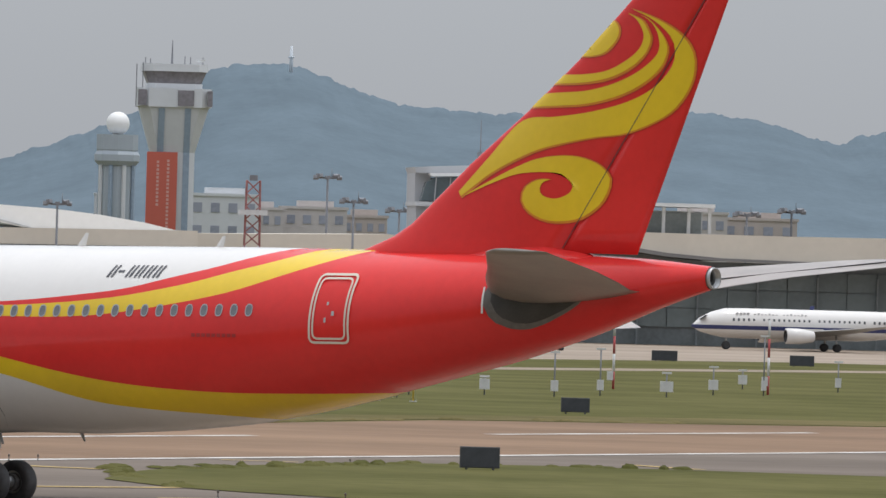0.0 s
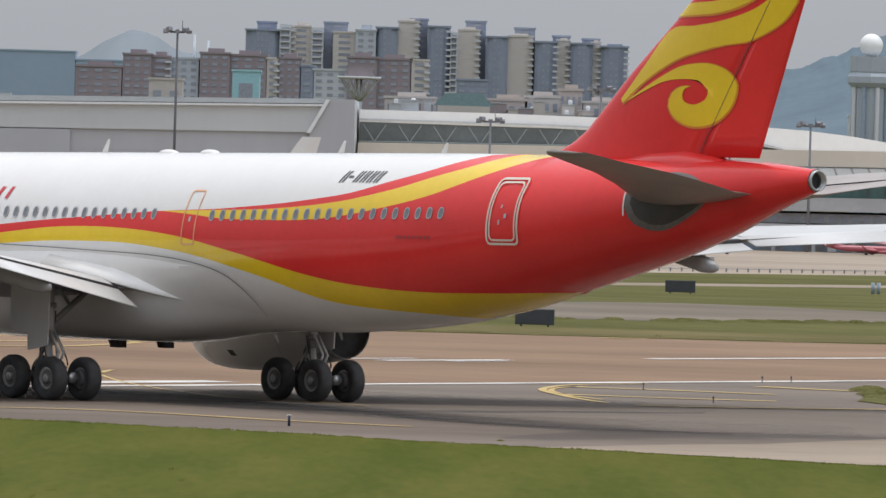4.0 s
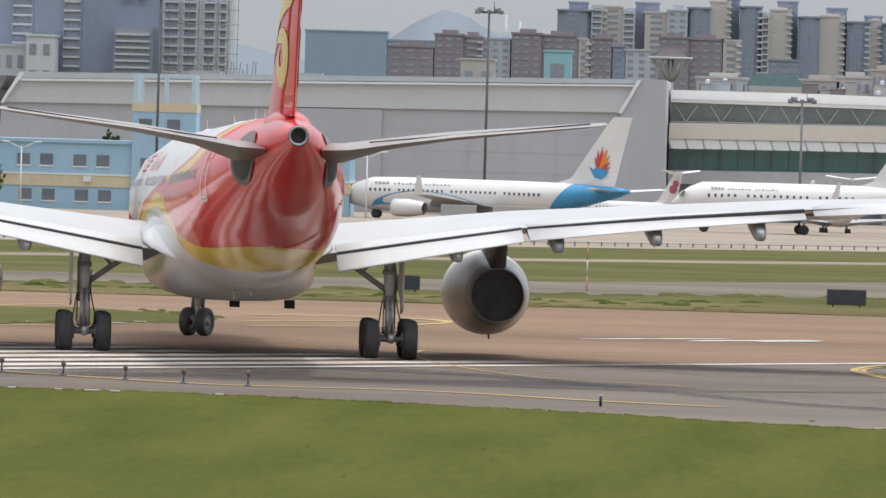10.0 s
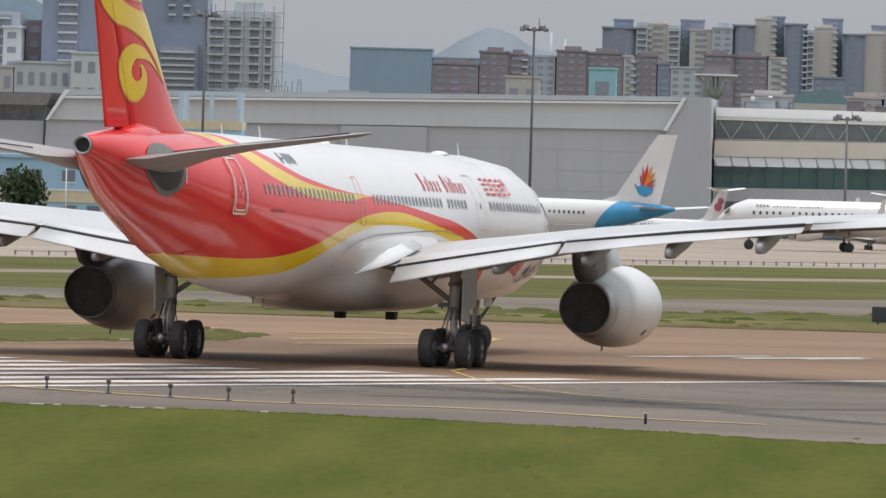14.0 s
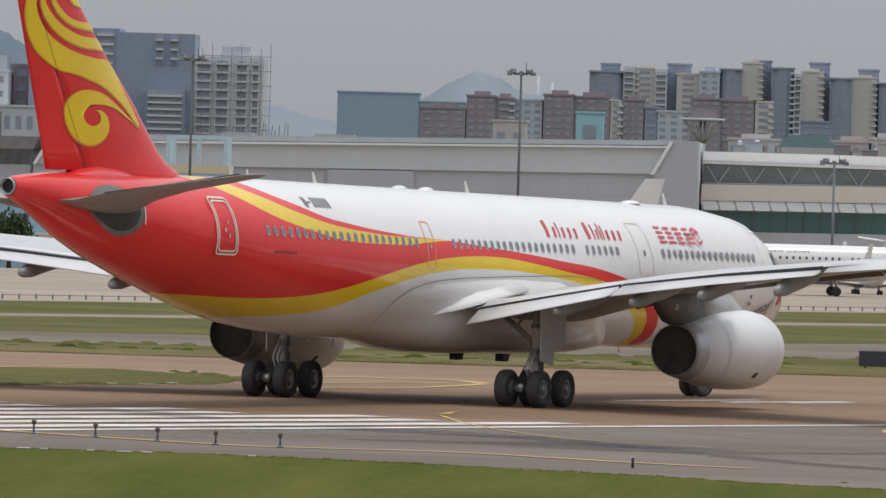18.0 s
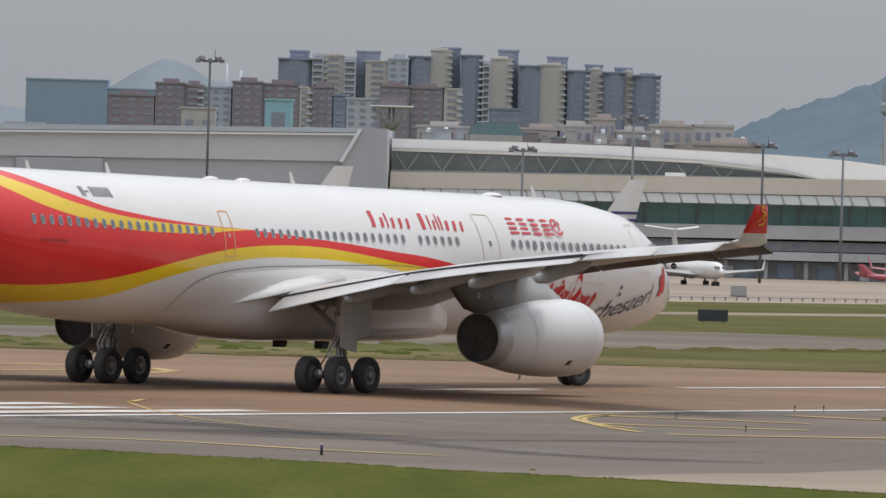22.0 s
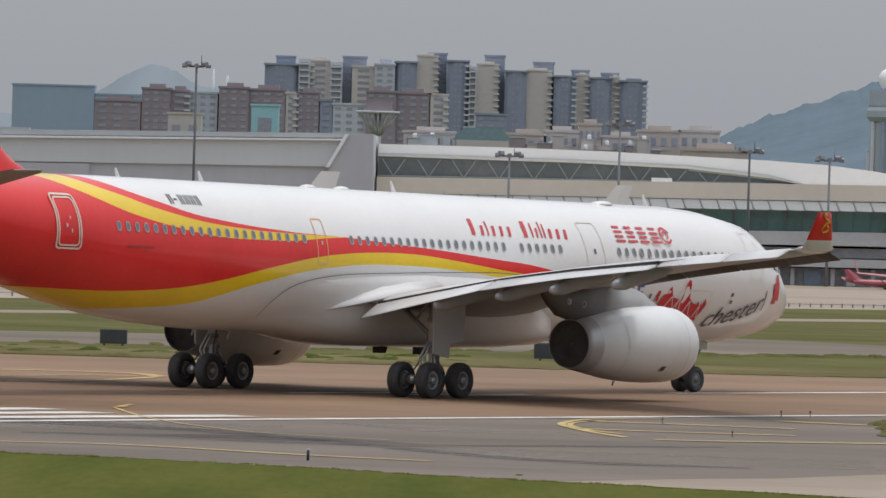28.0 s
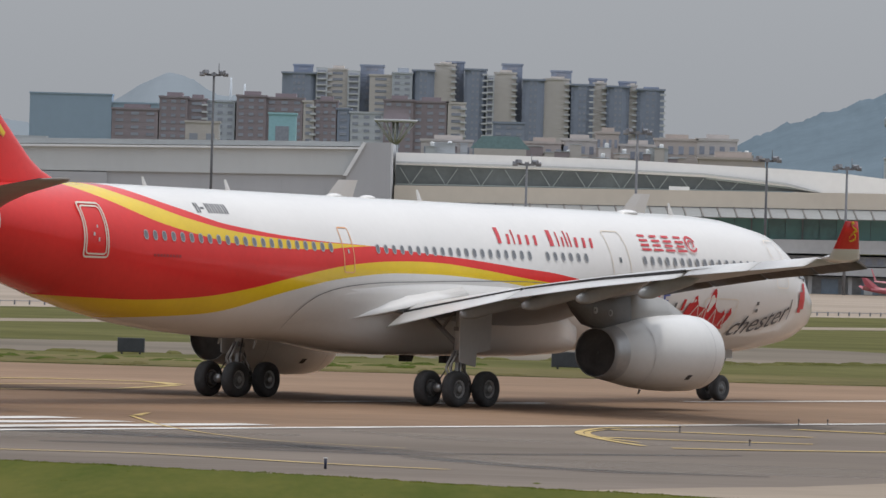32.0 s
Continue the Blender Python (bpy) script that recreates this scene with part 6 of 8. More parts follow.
op("glass_ledge", M["concrete_wall"], [(101.2, 13.9), (127, 13.9), (127, 14.6), (101.2, 14.5)], -0.8, 18, "grey ledge under the glass")
op("glass_storey", M["oper_glass"], [(111.4, 14.6), (126.8, 14.6), (126.8, 17.9), (122.8, 18.4), (112.2, 18.3)], -0.6, 18, "smooth green glass storey")
op("control_glass", M["night_glass"], [(101.9, 14.6), (111.3, 14.6), (112.1, 18.3), (110, 18.3), (103.8, 17.9), (102.6, 17.2)], -0.6, 18, "dark slanted glass with pale bars")
op("glass_divider", M["trim_white"], [(111.25, 14.6), (111.5, 14.6), (112.35, 18.3), (112.05, 18.3)], -0.85, -0.5, "pale slanted divider")
op("roof_rim", M["trim_white"], [(103.3, 18.05), (110, 18.25), (122.8, 18.4), (127.2, 17.75), (127.2, 18.0), (122.8, 18.75), (110, 18.7), (103.0, 18.5)], -1.4, 18, "pale roof rim")
op("upper_roof", M["hangar_wall"], [(101.3, 18.5), (123.5, 18.75), (121, 19.5), (110, 19.8), (104, 19.5), (101, 19.3)], 1, 18, "low grey upper roof")
for x in (103.7, 105.7, 107.2, 109.1, 110.4):
    op("glazing_bar", M["shadow_gap"], [(x, 14.6), (x + 0.16, 14.6), (x + 0.36, 18.1), (x + 0.2, 18.1)], -0.75, -0.5)
for x0, x1, z0, z1 in ((115.0, 117.6, 11.2, 12.6), (108.0, 109.3, 11.4, 12.6)):
    op("window", M["flat_window"], [(x0, z0), (x1, z0), (x1, z1), (x0, z1)], -0.1, 0.3, "dark window recess")
part("mast", finish(rod(bmesh.new(), (-1.5, 5, 23), (-1.5, 5, 30), 0.12, 0.05, 6), False), M["pole_far"], oper, "thin roof mast")
bx("mast_box", M["pole_far"], oper, -1.9, -0.6, 4.5, 5.5, 24.6, 25.5, "dark aerial box")

annex = thing("annex_building", pose(124, 1290, GZ), "grey annex with a pale overhanging roof", "building")


def an(name, m, x0, x1, y0, y1, z0, z1, label=""):
    return bx(name, m, annex, x0 - 124, x1 - 124, y0, y1, z0 - GZ, z1 - GZ, label)


an("wall", M["concrete_wall"], 121.8, 141, 6, 20, 5, 14.2, "grey wall")
an("glazing", M["dark_glass"], 122.0, 140.8, 5.7, 6.0, 10, 14.0, "dark glazing")
an("upper_block", M["concrete_wall"], 127.1, 132.6, 11, 24, 14.2, 18.5, "grey upper block")
an("upper_glazing", M["flat_window"], 127.2, 130.4, 10.8, 11.0, 15.9, 17.6, "dark upper glazing")
an("roof_vent", M["pole_far"], 127.2, 130.0, 12, 14, 18.5, 19.1, "dark roof vent")
for x in (132.6, 133.9):
    an("red_panel", mat("dull_panel", (0.36, 0.27, 0.26), 0.7), x, x + 0.7, 10.5, 11, 14.9, 17.6, "dull red panel")
an("red_panel_wall", M["concrete_wall"], 132.6, 134.7, 11, 20, 14.9, 17.7)
an("canopy_slab", M["concrete_wall"], 121.8, 132.4, 2, 24, 14.2, 14.7, "grey roof slab")
an("roof_slab", M["concrete_wall"], 132.4, 142.1, 0, 24, 14.75, 15.25, "pale overhanging roof")
for x in (125.0, 131.5, 135.0, 138.5, 141.4):
    an("column", M["concrete_wall"], x, x + 0.45, 2.5, 3.0, 9, 14.7 if x > 132 else 14.2, "pale column")

# ---- control tower ----
tower = thing("control_tower", pose(77.4, 1500, GZ), "white airport control tower with a flared head and red banner", "tower")


def frustum(name, m, rings, label=""):
    """Square stages: half width and height, corners cut."""
    bm = bmesh.new()
    rr = []
    for w, z in rings:
        c = w * 0.72
        rr.append([Vector((x, y, z)) for x, y in ((w, -c), (w, c), (c, w), (-c, w), (-w, c), (-w, -c), (-c, -w), (c, -w))])
    loft(bm, rr)
    return part(name, finish(bm, False), m, tower, label)


frustum("shaft", M["tower_white"], [(3.5, 0), (3.5, 26), (5.5, 33.2)], "white concrete shaft flaring upwards")
frustum("gallery", M["tower_white"], [(5.9, 33.2), (5.9, 36.2)], "white gallery storey")
frustum("cab_base", M["tower_white"], [(4.4, 36.2), (4.4, 37.0)])
frustum("cab_glass", M["tower_glass"], [(4.2, 37.0), (5.0, 38.9)], "dark slanting cab windows")
frustum("cab_roof", M["tower_white"], [(5.2, 38.9), (5.1, 40.1)], "pale cab roof")
for x0, x1 in ((-5.95, -4.6), (0.4, 3.0), (5.2, 5.95)):
    bx("gallery_window", M["tower_glass"], tower, x0, x1, -6.05, -5.0, 33.4, 35.9, "dark gallery window")
for s in (-1, 1):
    bm = bmesh.new()
    loft(bm, [[Vector((s * a, -y, z)) for a in (0.0, 1.0)] for y, z in ((3.56, 0), (3.56, 26), (5.5, 33))], closed=False)
    bmesh.ops.translate(bm, verts=bm.verts, vec=(s * 1.6, -0.05, 0))
    bmesh.ops.solidify(bm, geom=bm.faces[:], thickness=0.08)
    part("shaft_slot", finish(bm, False), M["tower_slot"], tower, "blue-grey recessed slot")
banner = bx("banner", M["banner_red"], tower, -4.2, 0.7, -4.15, -4.05, 13.2, 26.0, "long red vertical banner")
mark = flat_box("banner_mark", 0.42, 0.03, 0.4, M["banner_mark"])
piece_row("banner_mark", mark, banner, [(-0.75, -4.17, 24.6 - 0.62 * k) for k in range(19)] + [(-2.4, -4.17, 24.4 - 0.62 * k) for k in range(12)])
part("mast", finish(rod(bmesh.new(), (-0.4, 0, 40), (-0.4, 0, 44), 0.2, 0.05, 6), False), M["pole_far"], tower, "roof mast")
for x, y, z0, z1 in ((-4.8, -3, 40, 41.1), (-4.0, -3, 40, 40.9), (1.5, -3, 40, 41.4), (2.4, -3, 40, 41.3), (4.4, -3, 40, 41.3), (-6.2, -4, 33.2, 40), (-5.2, -4, 36.2, 40.3)):
    part("aerial", finish(rod(bmesh.new(), (x, y, z0), (x, y, z1), 0.08, seg=5), False), M["pole_far"], tower)
part("dish", finish(lathe(bmesh.new(), [(0, 0.1), (0.2, 0.5), (0.5, 0.7)], (4, -3, 40.4), "Z", 12), False), M["trim_white"], tower)

radar = thing("radar_tower", pose(67.7, 1480, GZ), "grey octagonal radar tower under a white dome", "tower")
bm = bmesh.new()
lathe(bm, [(0, 2.7), (23.5, 2.7)], (0, 0, 0), "Z", 8, cap=True)
part("shaft", finish(bm, False), M["tower_grey"], radar, "grey ribbed shaft")
for k in range(8):
    a = (k + 0.5) * math.tau / 8
    bm = bmesh.new()
    rod(bm, (2.75 * math.cos(a), 2.75 * math.sin(a), 0), (2.75 * math.cos(a), 2.75 * math.sin(a), 23.5), 0.35, seg=6)
    part("rib", finish(bm, False), M["tower_slot"] if k % 2 else M["tower_white"], radar)
bm = bmesh.new()
lathe(bm, [(23.5, 3.0), (24.2, 3.6), (25.2, 3.6), (25.8, 3.2), (26.0, 3.3), (28.4, 3.3)], (0, 0, 0), "Z", 8, cap=True)
part("head", finish(bm, False), M["tower_grey"], radar, "grey stepped head")
bm = bmesh.new()
lathe(bm, [(28.3 + 1.85 - 1.85 * math.cos(a), max(0.02, 1.85 * math.sin(a))) for a in np.linspace(0.35, math.pi, 14)], (0, 0, 0), "Z", 24)
part("dome", finish(bm), M["radome"], radar, "white radar dome")

lattice = thing("lattice_mast", pose(72.2, 1195, GZ), "red and white lattice mast with a platform", "mast")
bm = bmesh.new()
for i, (sx, sy) in enumerate(((-1, -1), (1, -1), (1, 1), (-1, 1))):
    rod(bm, (sx * 1.15, sy * 1.15, 0), (sx * 0.85, sy * 0.85, 19.9), 0.09, seg=6)
for k in range(12):
    z0, z1 = 1.66 * k, 1.66 * (k + 1)
    w0, w1 = 1.15 - 0.3 * z0 / 20.3, 1.15 - 0.3 * z1 / 20.3
    for a, b in (((-1, -1), (1, -1)), ((1, -1), (1, 1)), ((1, 1), (-1, 1)), ((-1, 1), (-1, -1))):
        rod(bm, (a[0] * w0, a[1] * w0, z0), (b[0] * w1, b[1] * w1, z1), 0.05, seg=5, mi=1 if 2 < k < 7 else 0)
        rod(bm, (b[0] * w0, b[1] * w0, z0), (a[0] * w1, a[1] * w1, z1), 0.05, seg=5, mi=1 if 2 < k < 7 else 0)
part("lattice", finish(bm, False), [mat("faded_red", (0.3, 0.12, 0.11), 0.7, vary=0.1), M["signal_white"]], lattice, "red steel lattice")
bx("platform", M["signal_white"], lattice, -1.8, 1.8, -1.8, 1.8, 15.5, 16.15, "white platform")
bx("lantern", M["pole_far"], lattice, -0.5, 0.5, -0.5, 0.5, 19.9, 20.6)


# ---- floodlight masts ----
def flood_mast(x, y, top, label, m):
    hgt = top - GZ
    ob = thing("floodlight_mast", pose(x, y, GZ), label, "light mast", "apron floodlights")
    k = y / 1150
    part("pole", finish(rod(bmesh.new(), (0, 0, 0), (0, 0, hgt - 0.6), 0.2 * k, 0.13 * k, 10)), m, ob, "tapered steel pole")
    bm = bmesh.new()
    rod(bm, (-1.5 * k, 0, hgt - 0.5), (1.5 * k, 0, hgt - 0.5), 0.1 * k, seg=6)
    rod(bm, (0, -1.2 * k, hgt - 0.5), (0, 1.2 * k, hgt - 0.5), 0.1 * k, seg=6)
    lathe(bm, [(hgt - 0.65, 0.9 * k), (hgt - 0.4, 0.9 * k)], (0, 0, 0), "Z", 12)
    part("crossarm", finish(bm, False), m, ob)
    head = to_mesh("lamp_head", finish(box(box(bmesh.new(), -0.32 * k, 0.32 * k, -0.25 * k, 0.25 * k, -0.3 * k, 0.12 * k), -0.2 * k, 0.2 * k, -0.3 * k, -0.2 * k, -0.25 * k, 0.05 * k), False), M["pole_far"])
    piece_row("lamp_head", head, ob, [pose(1.45 * k * math.cos(a), 1.2 * k * math.sin(a), hgt - 0.35 + 0.25 * (i % 2), 20, 0, math.degrees(a)) for i, a in enumerate(np.linspace(0, math.tau, 8, endpoint=False))])
    part("spike", finish(rod(bmesh.new(), (0.6, 0, hgt - 0.4), (0.6, 0, hgt + 0.9), 0.05, seg=5)), m, ob)


for x, y, top in ((-32.6, 1150, 22.0), (-68.9, 1085, 21.8), (35.6, 1150, 13.4), (156.3, 1320, 15.1)):
    flood_mast(x, y, top, "tall dark floodlight mast on the apron", M["pole"])
for x, y, top in ((6.4, 1202, 12.25), (20.5, 1202, 16.65), (47.5, 1202, 12.85), (95.7, 1400, 18.6), (85.6, 1202, 14.2), (106.6, 1400, 13.9), (159.0, 1400, 14.8)):
    flood_mast(x, y, top, "distant floodlight mast behind the terminal", M["pole_far"])


# ---- parked aircraft ----
def jet(name, m, L, R, label, nose=0.12, fin_h=5.0, t_tail=False, engines="wing", body=None, fin_m=None, belly=None, swoosh=None, scale_win=0.5, span=0.9, stripe=None, stance=0.75):
    """A parked jet, nose towards local -x, standing on its wheels."""
    ob = thing(name, m, label, "airplane", "parked aircraft")
    body = body or M["white_paint"]
    zc = R + R * stance
    prof = [(0, 0.04, -0.25), (0.03, 0.45, -0.15), (0.07, 0.75, -0.05), (nose, 0.97, 0), (0.2, 1, 0), (0.62, 1, 0), (0.74, 0.9, 0.08), (0.86, 0.62, 0.3), (0.96, 0.3, 0.5), (1.0, 0.1, 0.58)]
    bm = bmesh.new()
    rings = []
    for t, r, dz in prof:
        rings.append([Vector((t * L, math.cos(a) * r * R, zc + dz * R + math.sin(a) * r * R)) for a in np.linspace(-math.pi / 2, 1.5 * math.pi, 28, endpoint=False)])
    loft(bm, rings)
    geom = bm.verts[:] + bm.edges[:] + bm.faces[:]
    if belly:
        bmesh.ops.bisect_plane(bm, geom=geom, plane_co=(0, 0, zc - 0.15 * R), plane_no=(0, 0, 1))
        bmesh.ops.bisect_plane(bm, geom=bm.verts[:] + bm.edges[:] + bm.faces[:], plane_co=(0, 0, zc - 0.42 * R), plane_no=(0, 0, 1))
        for f in bm.faces:
            z = f.calc_center_median().z
            f.material_index = 1 if zc - 0.42 * R < z < zc - 0.15 * R else 0
    if swoosh:
        for co, no in (((L * 0.73, 0, zc - R), (1, 0, -0.9)),):
            bmesh.ops.bisect_plane(bm, geom=bm.verts[:] + bm.edges[:] + bm.faces[:], plane_co=co, plane_no=no)
        for f in bm.faces:
            c = f.calc_center_median()
            f.material_index = 1 if (c.x - L * 0.73) - 0.9 * (c.z - zc + R) > 0 else 0
    part("fuselage", finish(bm), [body, belly or swoosh or body], ob)
    # fin
    bm = bmesh.new()
    loft(bm, [[Vector((x, y, z)) for x, y in ((a, 0), ((a + b) / 2, w), (b, 0), ((a + b) / 2, -w))] for a, b, z, w in ((L * 0.72, L * 0.95, zc + R * 0.8, 0.2), (L * 0.80, L * 0.955, zc + R * 1.25, 0.17), (L * 0.915, L * 0.995, zc + R + fin_h * 0.85, 0.1), (L * 0.94, L * 1.005, zc + R + fin_h, 0.06))])
    fin_ob = part("fin", finish(bm, False), fin_m or body, ob)
    if stripe:
        for k in (0.25, 0.38):
            z = zc + R + fin_h * k
            bx("fin_stripe", stripe, fin_ob, L * (0.84 + 0.07 * k), L * 0.975, -0.2, 0.2, z, z + 0.28)
    zt = zc + R + fin_h * 0.95 if t_tail else zc + R * 0.55
    for s in (1, -1):
        bm = bmesh.new()
        loft(bm, [[Vector((x, s * y, zt + dz + e)) for x, e in ((a, 0), ((a + b) / 2, 0.12), (b, 0), ((a + b) / 2, -0.1))] for a, b, y, dz in ((L * 0.89, L * 0.99, 0.2, 0), (L * 0.965, L * 1.015, L * 0.17, 0.35))])
        part("tailplane", finish(bm, False), body, ob)
        bm = bmesh.new()
        loft(bm, [[Vector((x, s * y, z + e)) for x, e in ((a, 0), ((a + b) / 2, t), (b, 0), ((a + b) / 2, -t))] for a, b, y, z, t in ((L * 0.34, L * 0.56, R * 0.7, zc - R * 0.6, 0.45), (L * 0.5, L * 0.6, L * span * 0.28, zc - R * 0.2, 0.2), (L * 0.58, L * 0.63, L * span * 0.5, zc + R * 0.1, 0.1))])
        wing_ob = part("wing", finish(bm, False), M["light_grey"] if body == M["white_paint"] else body, ob)
        bm = bmesh.new()
        tipx = L * 0.58
        loft(bm, [[Vector((x, s * (L * span * 0.5 + dy), z)) for x in (tipx + dx, tipx + dx + c)] + [Vector((tipx + dx + c / 2, s * (L * span * 0.5 + dy) + 0.05, z))] for dx, c, dy, z in ((0, L * 0.032, 0, zc + R * 0.1), (0.7, L * 0.014, 0.45, zc + R * 0.1 + R * 1.1))])
        part("winglet", finish(bm, False), fin_m or body, wing_ob)
        ey, ex, ez, er = (L * 0.15, L * 0.3, zc - R * 0.75, R * 0.52) if engines == "wing" else (R * 1.45, L * 0.7, zc + R * 0.3, R * 0.42)
        bm = bmesh.new()
        lathe(bm, [(ex, er * 0.82), (ex + 0.1, er), (ex + L * 0.05, er), (ex + L * 0.1, er * 0.75), (ex + L * 0.105, er * 0.6)], (0, s * ey, ez), "X", 20)
        lathe(bm, [(ex + 0.05, er * 0.85), (ex + 0.5, er * 0.8), (ex + 0.5, 0.02)], (0, s * ey, ez), "X", 20, mi=1)
        part("engine", finish(bm), [body, M["gap_dark"]], ob)
        bm = bmesh.new()
        if engines == "wing":
            box(bm, ex + L * 0.03, ex + L * 0.14, s * ey - 0.12, s * ey + 0.12, ez + er * 0.7, zc - R * 0.25)
        else:
            box(bm, ex + L * 0.02, ex + L * 0.08, min(s * R * 0.8, s * ey), max(s * R * 0.8, s * ey), ez - 0.1, ez + 0.1)
        part("pylon", finish(bm, False), body, ob)
    wr = R * 0.27
    for x, y in ((L * 0.13, 0.25), (L * 0.13, -0.25), (L * 0.52, R * 1.2), (L * 0.52, -R * 1.2), (L * 0.52, R * 1.45), (L * 0.52, -R * 1.45)):
        bm = bmesh.new()
        lathe(bm, [(y - 0.16, wr * 0.5), (y - 0.18, wr * 0.9), (y, wr), (y + 0.18, wr * 0.9), (y + 0.16, wr * 0.5)], (x, 0, wr), "Y", 16, cap=True)
        part("wheel", finish(bm), M["rubber"], ob)
    for x, y in ((L * 0.13, 0), (L * 0.52, R * 1.3), (L * 0.52, -R * 1.3)):
        part("gear_leg", finish(rod(bmesh.new(), (x, y, wr), (x, y * 0.8, zc - R * 0.5), 0.14, seg=8)), M["steel"], ob)
    wm = flat_box("cabin_window", scale_win * 0.5, 0.06, scale_win * 0.72, M["window_glass"])
    n = int(L * 0.6 / (scale_win * 1.35))
    piece_row("cabin_window", wm, ob, [pose(L * 0.14 + L * 0.6 * k / n, -R * 0.965, zc + R * 0.24) for k in range(n) if k % 11 != 5])
    for y0, y1 in ((-0.8, -0.1), (0.1, 0.8)):
        bm = bmesh.new()
        loft(bm, [[Vector((x, y * R, z)) for y in (y0, y1)] for x, z in ((L * 0.026, zc + R * 0.22), (L * 0.048, zc + R * 0.48))], closed=False)
        bmesh.ops.solidify(bm, geom=bm.faces[:], thickness=0.05)
        part("cockpit_pane", finish(bm, False), M["window_glass"], ob)
    bm = bmesh.new()
    bw = L * 0.018
    for k in range(20):
        if k not in (4, 12):
            x0, tall = L * 0.15 + k * bw * 0.75, 0.13 if k < 4 else 0.06 + 0.05 * (k % 3 == 0)
            box(bm, x0, x0 + bw * (0.5 if k < 4 else 0.35), -R * 0.84, -R * 0.8, zc + R * 0.58, zc + R * (0.58 + tall))
    part("name_blocks", finish(bm, False), M["name_grey"], ob, "faded airline name as plain blocks")
    return ob, fin_ob, zc


def stand(x, y, turn=0.0):
    return pose(x, y, ground_z(y) + 0.01, 0, 0, turn)


narrow, fin_ob, zc = jet("narrowbody_jet", stand(-48.0, 1098, -33.5), 41.0, 2.0, "white narrow-body jet with sky blue belly wave", fin_h=7.7, swoosh=M["sky_paint"], stance=0.44)
bm = bmesh.new()
for k in range(24):
    t = k / 23
    x0 = 5.5 + 17.5 * t
    zz = zc - 1.5 + 2.0 * math.sin(math.pi * t ** 0.8) ** 0.8
    w = 1.75 * math.sin(math.pi * min(1, t * 1.05)) ** 0.7 + 0.05
    yy = -math.sqrt(max(0.2, 2.0 ** 2 - (zz - zc) ** 2)) - 0.03
    y2 = -math.sqrt(max(0.2, 2.0 ** 2 - (zz - w - zc) ** 2)) - 0.03
    if k:
        bm.faces.new((last[0], last[1], bm.verts.new((x0, y2, zz - w)), bm.verts.new((x0, yy, zz))))
        bm.verts.ensure_lookup_table()
        last = (bm.verts[-1], bm.verts[-2])
    else:
        last = (bm.verts.new((x0, yy, zz)), bm.verts.new((x0, y2, zz - w)))
part("belly_wave", finish(bm, False), M["sky_paint"], narrow, "sky blue painted wave")
centre = Vector((36.9, -0.2, zc + 3.3))
for k, (deg, reach, paint) in enumerate(((112, 2.0, "pink_paint"), (97, 2.7, "signal_red"), (83, 3.1, "red_paint"), (70, 3.0, "orange_edge"), (56, 2.5, "orange_edge"), (40, 2.0, "signal_red"), (22, 1.6, "pink_paint"), (4, 1.3, "navy_paint"))):
    d = Vector((math.cos(radians(deg)), 0, math.sin(radians(deg))))
    nrm = Vector((d.z, 0, -d.x)) * 0.26
    bm = bmesh.new()
    bm.faces.new([bm.verts.new(p - Vector((0, 0.002 * k, 0))) for p in (centre - nrm * 0.8, centre + d * reach * 0.55 - nrm, centre + d * reach, centre + d * reach * 0.6 + nrm * 0.7, centre + nrm * 0.8)])
    part("feather", finish(bm, False), M[paint], fin_ob, "bright painted feather shape")
bm = bmesh.new()
bm.faces.new([bm.verts.new(centre + Vector((x, -0.02, z))) for x, z in ((-1.5, 0.75), (-0.9, 0.3), (-0.5, 0.55), (0.5, 0.35), (1.2, 0.1), (0.9, -0.45), (0.2, -0.8), (-0.7, -0.6), (-1.15, 0.1))])
part("bird_body", finish(bm, False), M["sky_paint"], fin_ob, "blue painted bird body shape")

jet("private_airliner", stand(-8.3, 1003, 6), 27.0, 1.92, "long white private jet with grey fin stripes", fin_h=6.0, stripe=M["navy_paint"], stance=0.83)
regional = jet("regional_jet", stand(-22.2, 1127, -40), 18.5, 1.0, "white regional jet with a high tail", fin_h=3.7, t_tail=True, engines="tail", scale_win=0.4)
for dz, dx, r in ((1.6, 17.2, 0.5), (2.3, 17.6, 0.38)):
    bm = lathe(bmesh.new(), [(-0.3, 0.02), (-0.3, r), (0.3, r), (0.3, 0.02)], (dx, 0, regional[2] + 1.0 + dz), "Y", 10)
    part("fin_emblem", finish(bm, False), M["pink_paint"], regional[1], "dull red emblem on the fin")
jet("business_jet", stand(28.5, 1055, 107), 19.0, 1.0, "white business jet with a high tail", fin_h=3.6, t_tail=True, engines="tail", scale_win=0.4)
jet("business_jet", stand(8.0, 1068, -79), 19.0, 1.0, "white business jet half hidden behind another", fin_h=3.6, t_tail=True, engines="tail", scale_win=0.4)
small = jet("small_business_jet", stand(105.0, 1105, 205), 11.0, 0.95, "small white business jet with a red emblem", fin_h=2.6, t_tail=True, engines="tail", scale_win=0.4)
for s in (1, -1):
    part("engine_emblem", finish(rod(bmesh.new(), (8.3, s * 1.72, small[2] + 0.28), (8.3, s * 1.8, small[2] + 0.28), 0.36, seg=14), False), M["signal_red"], small[0], "round red emblem on the engine")
jet("airline_jet", stand(129.3, 1198, 12), 36.5, 1.95, "white airline jet with a navy blue stripe", fin_h=6.0, belly=M["navy_paint"], fin_m=M["navy_paint"])
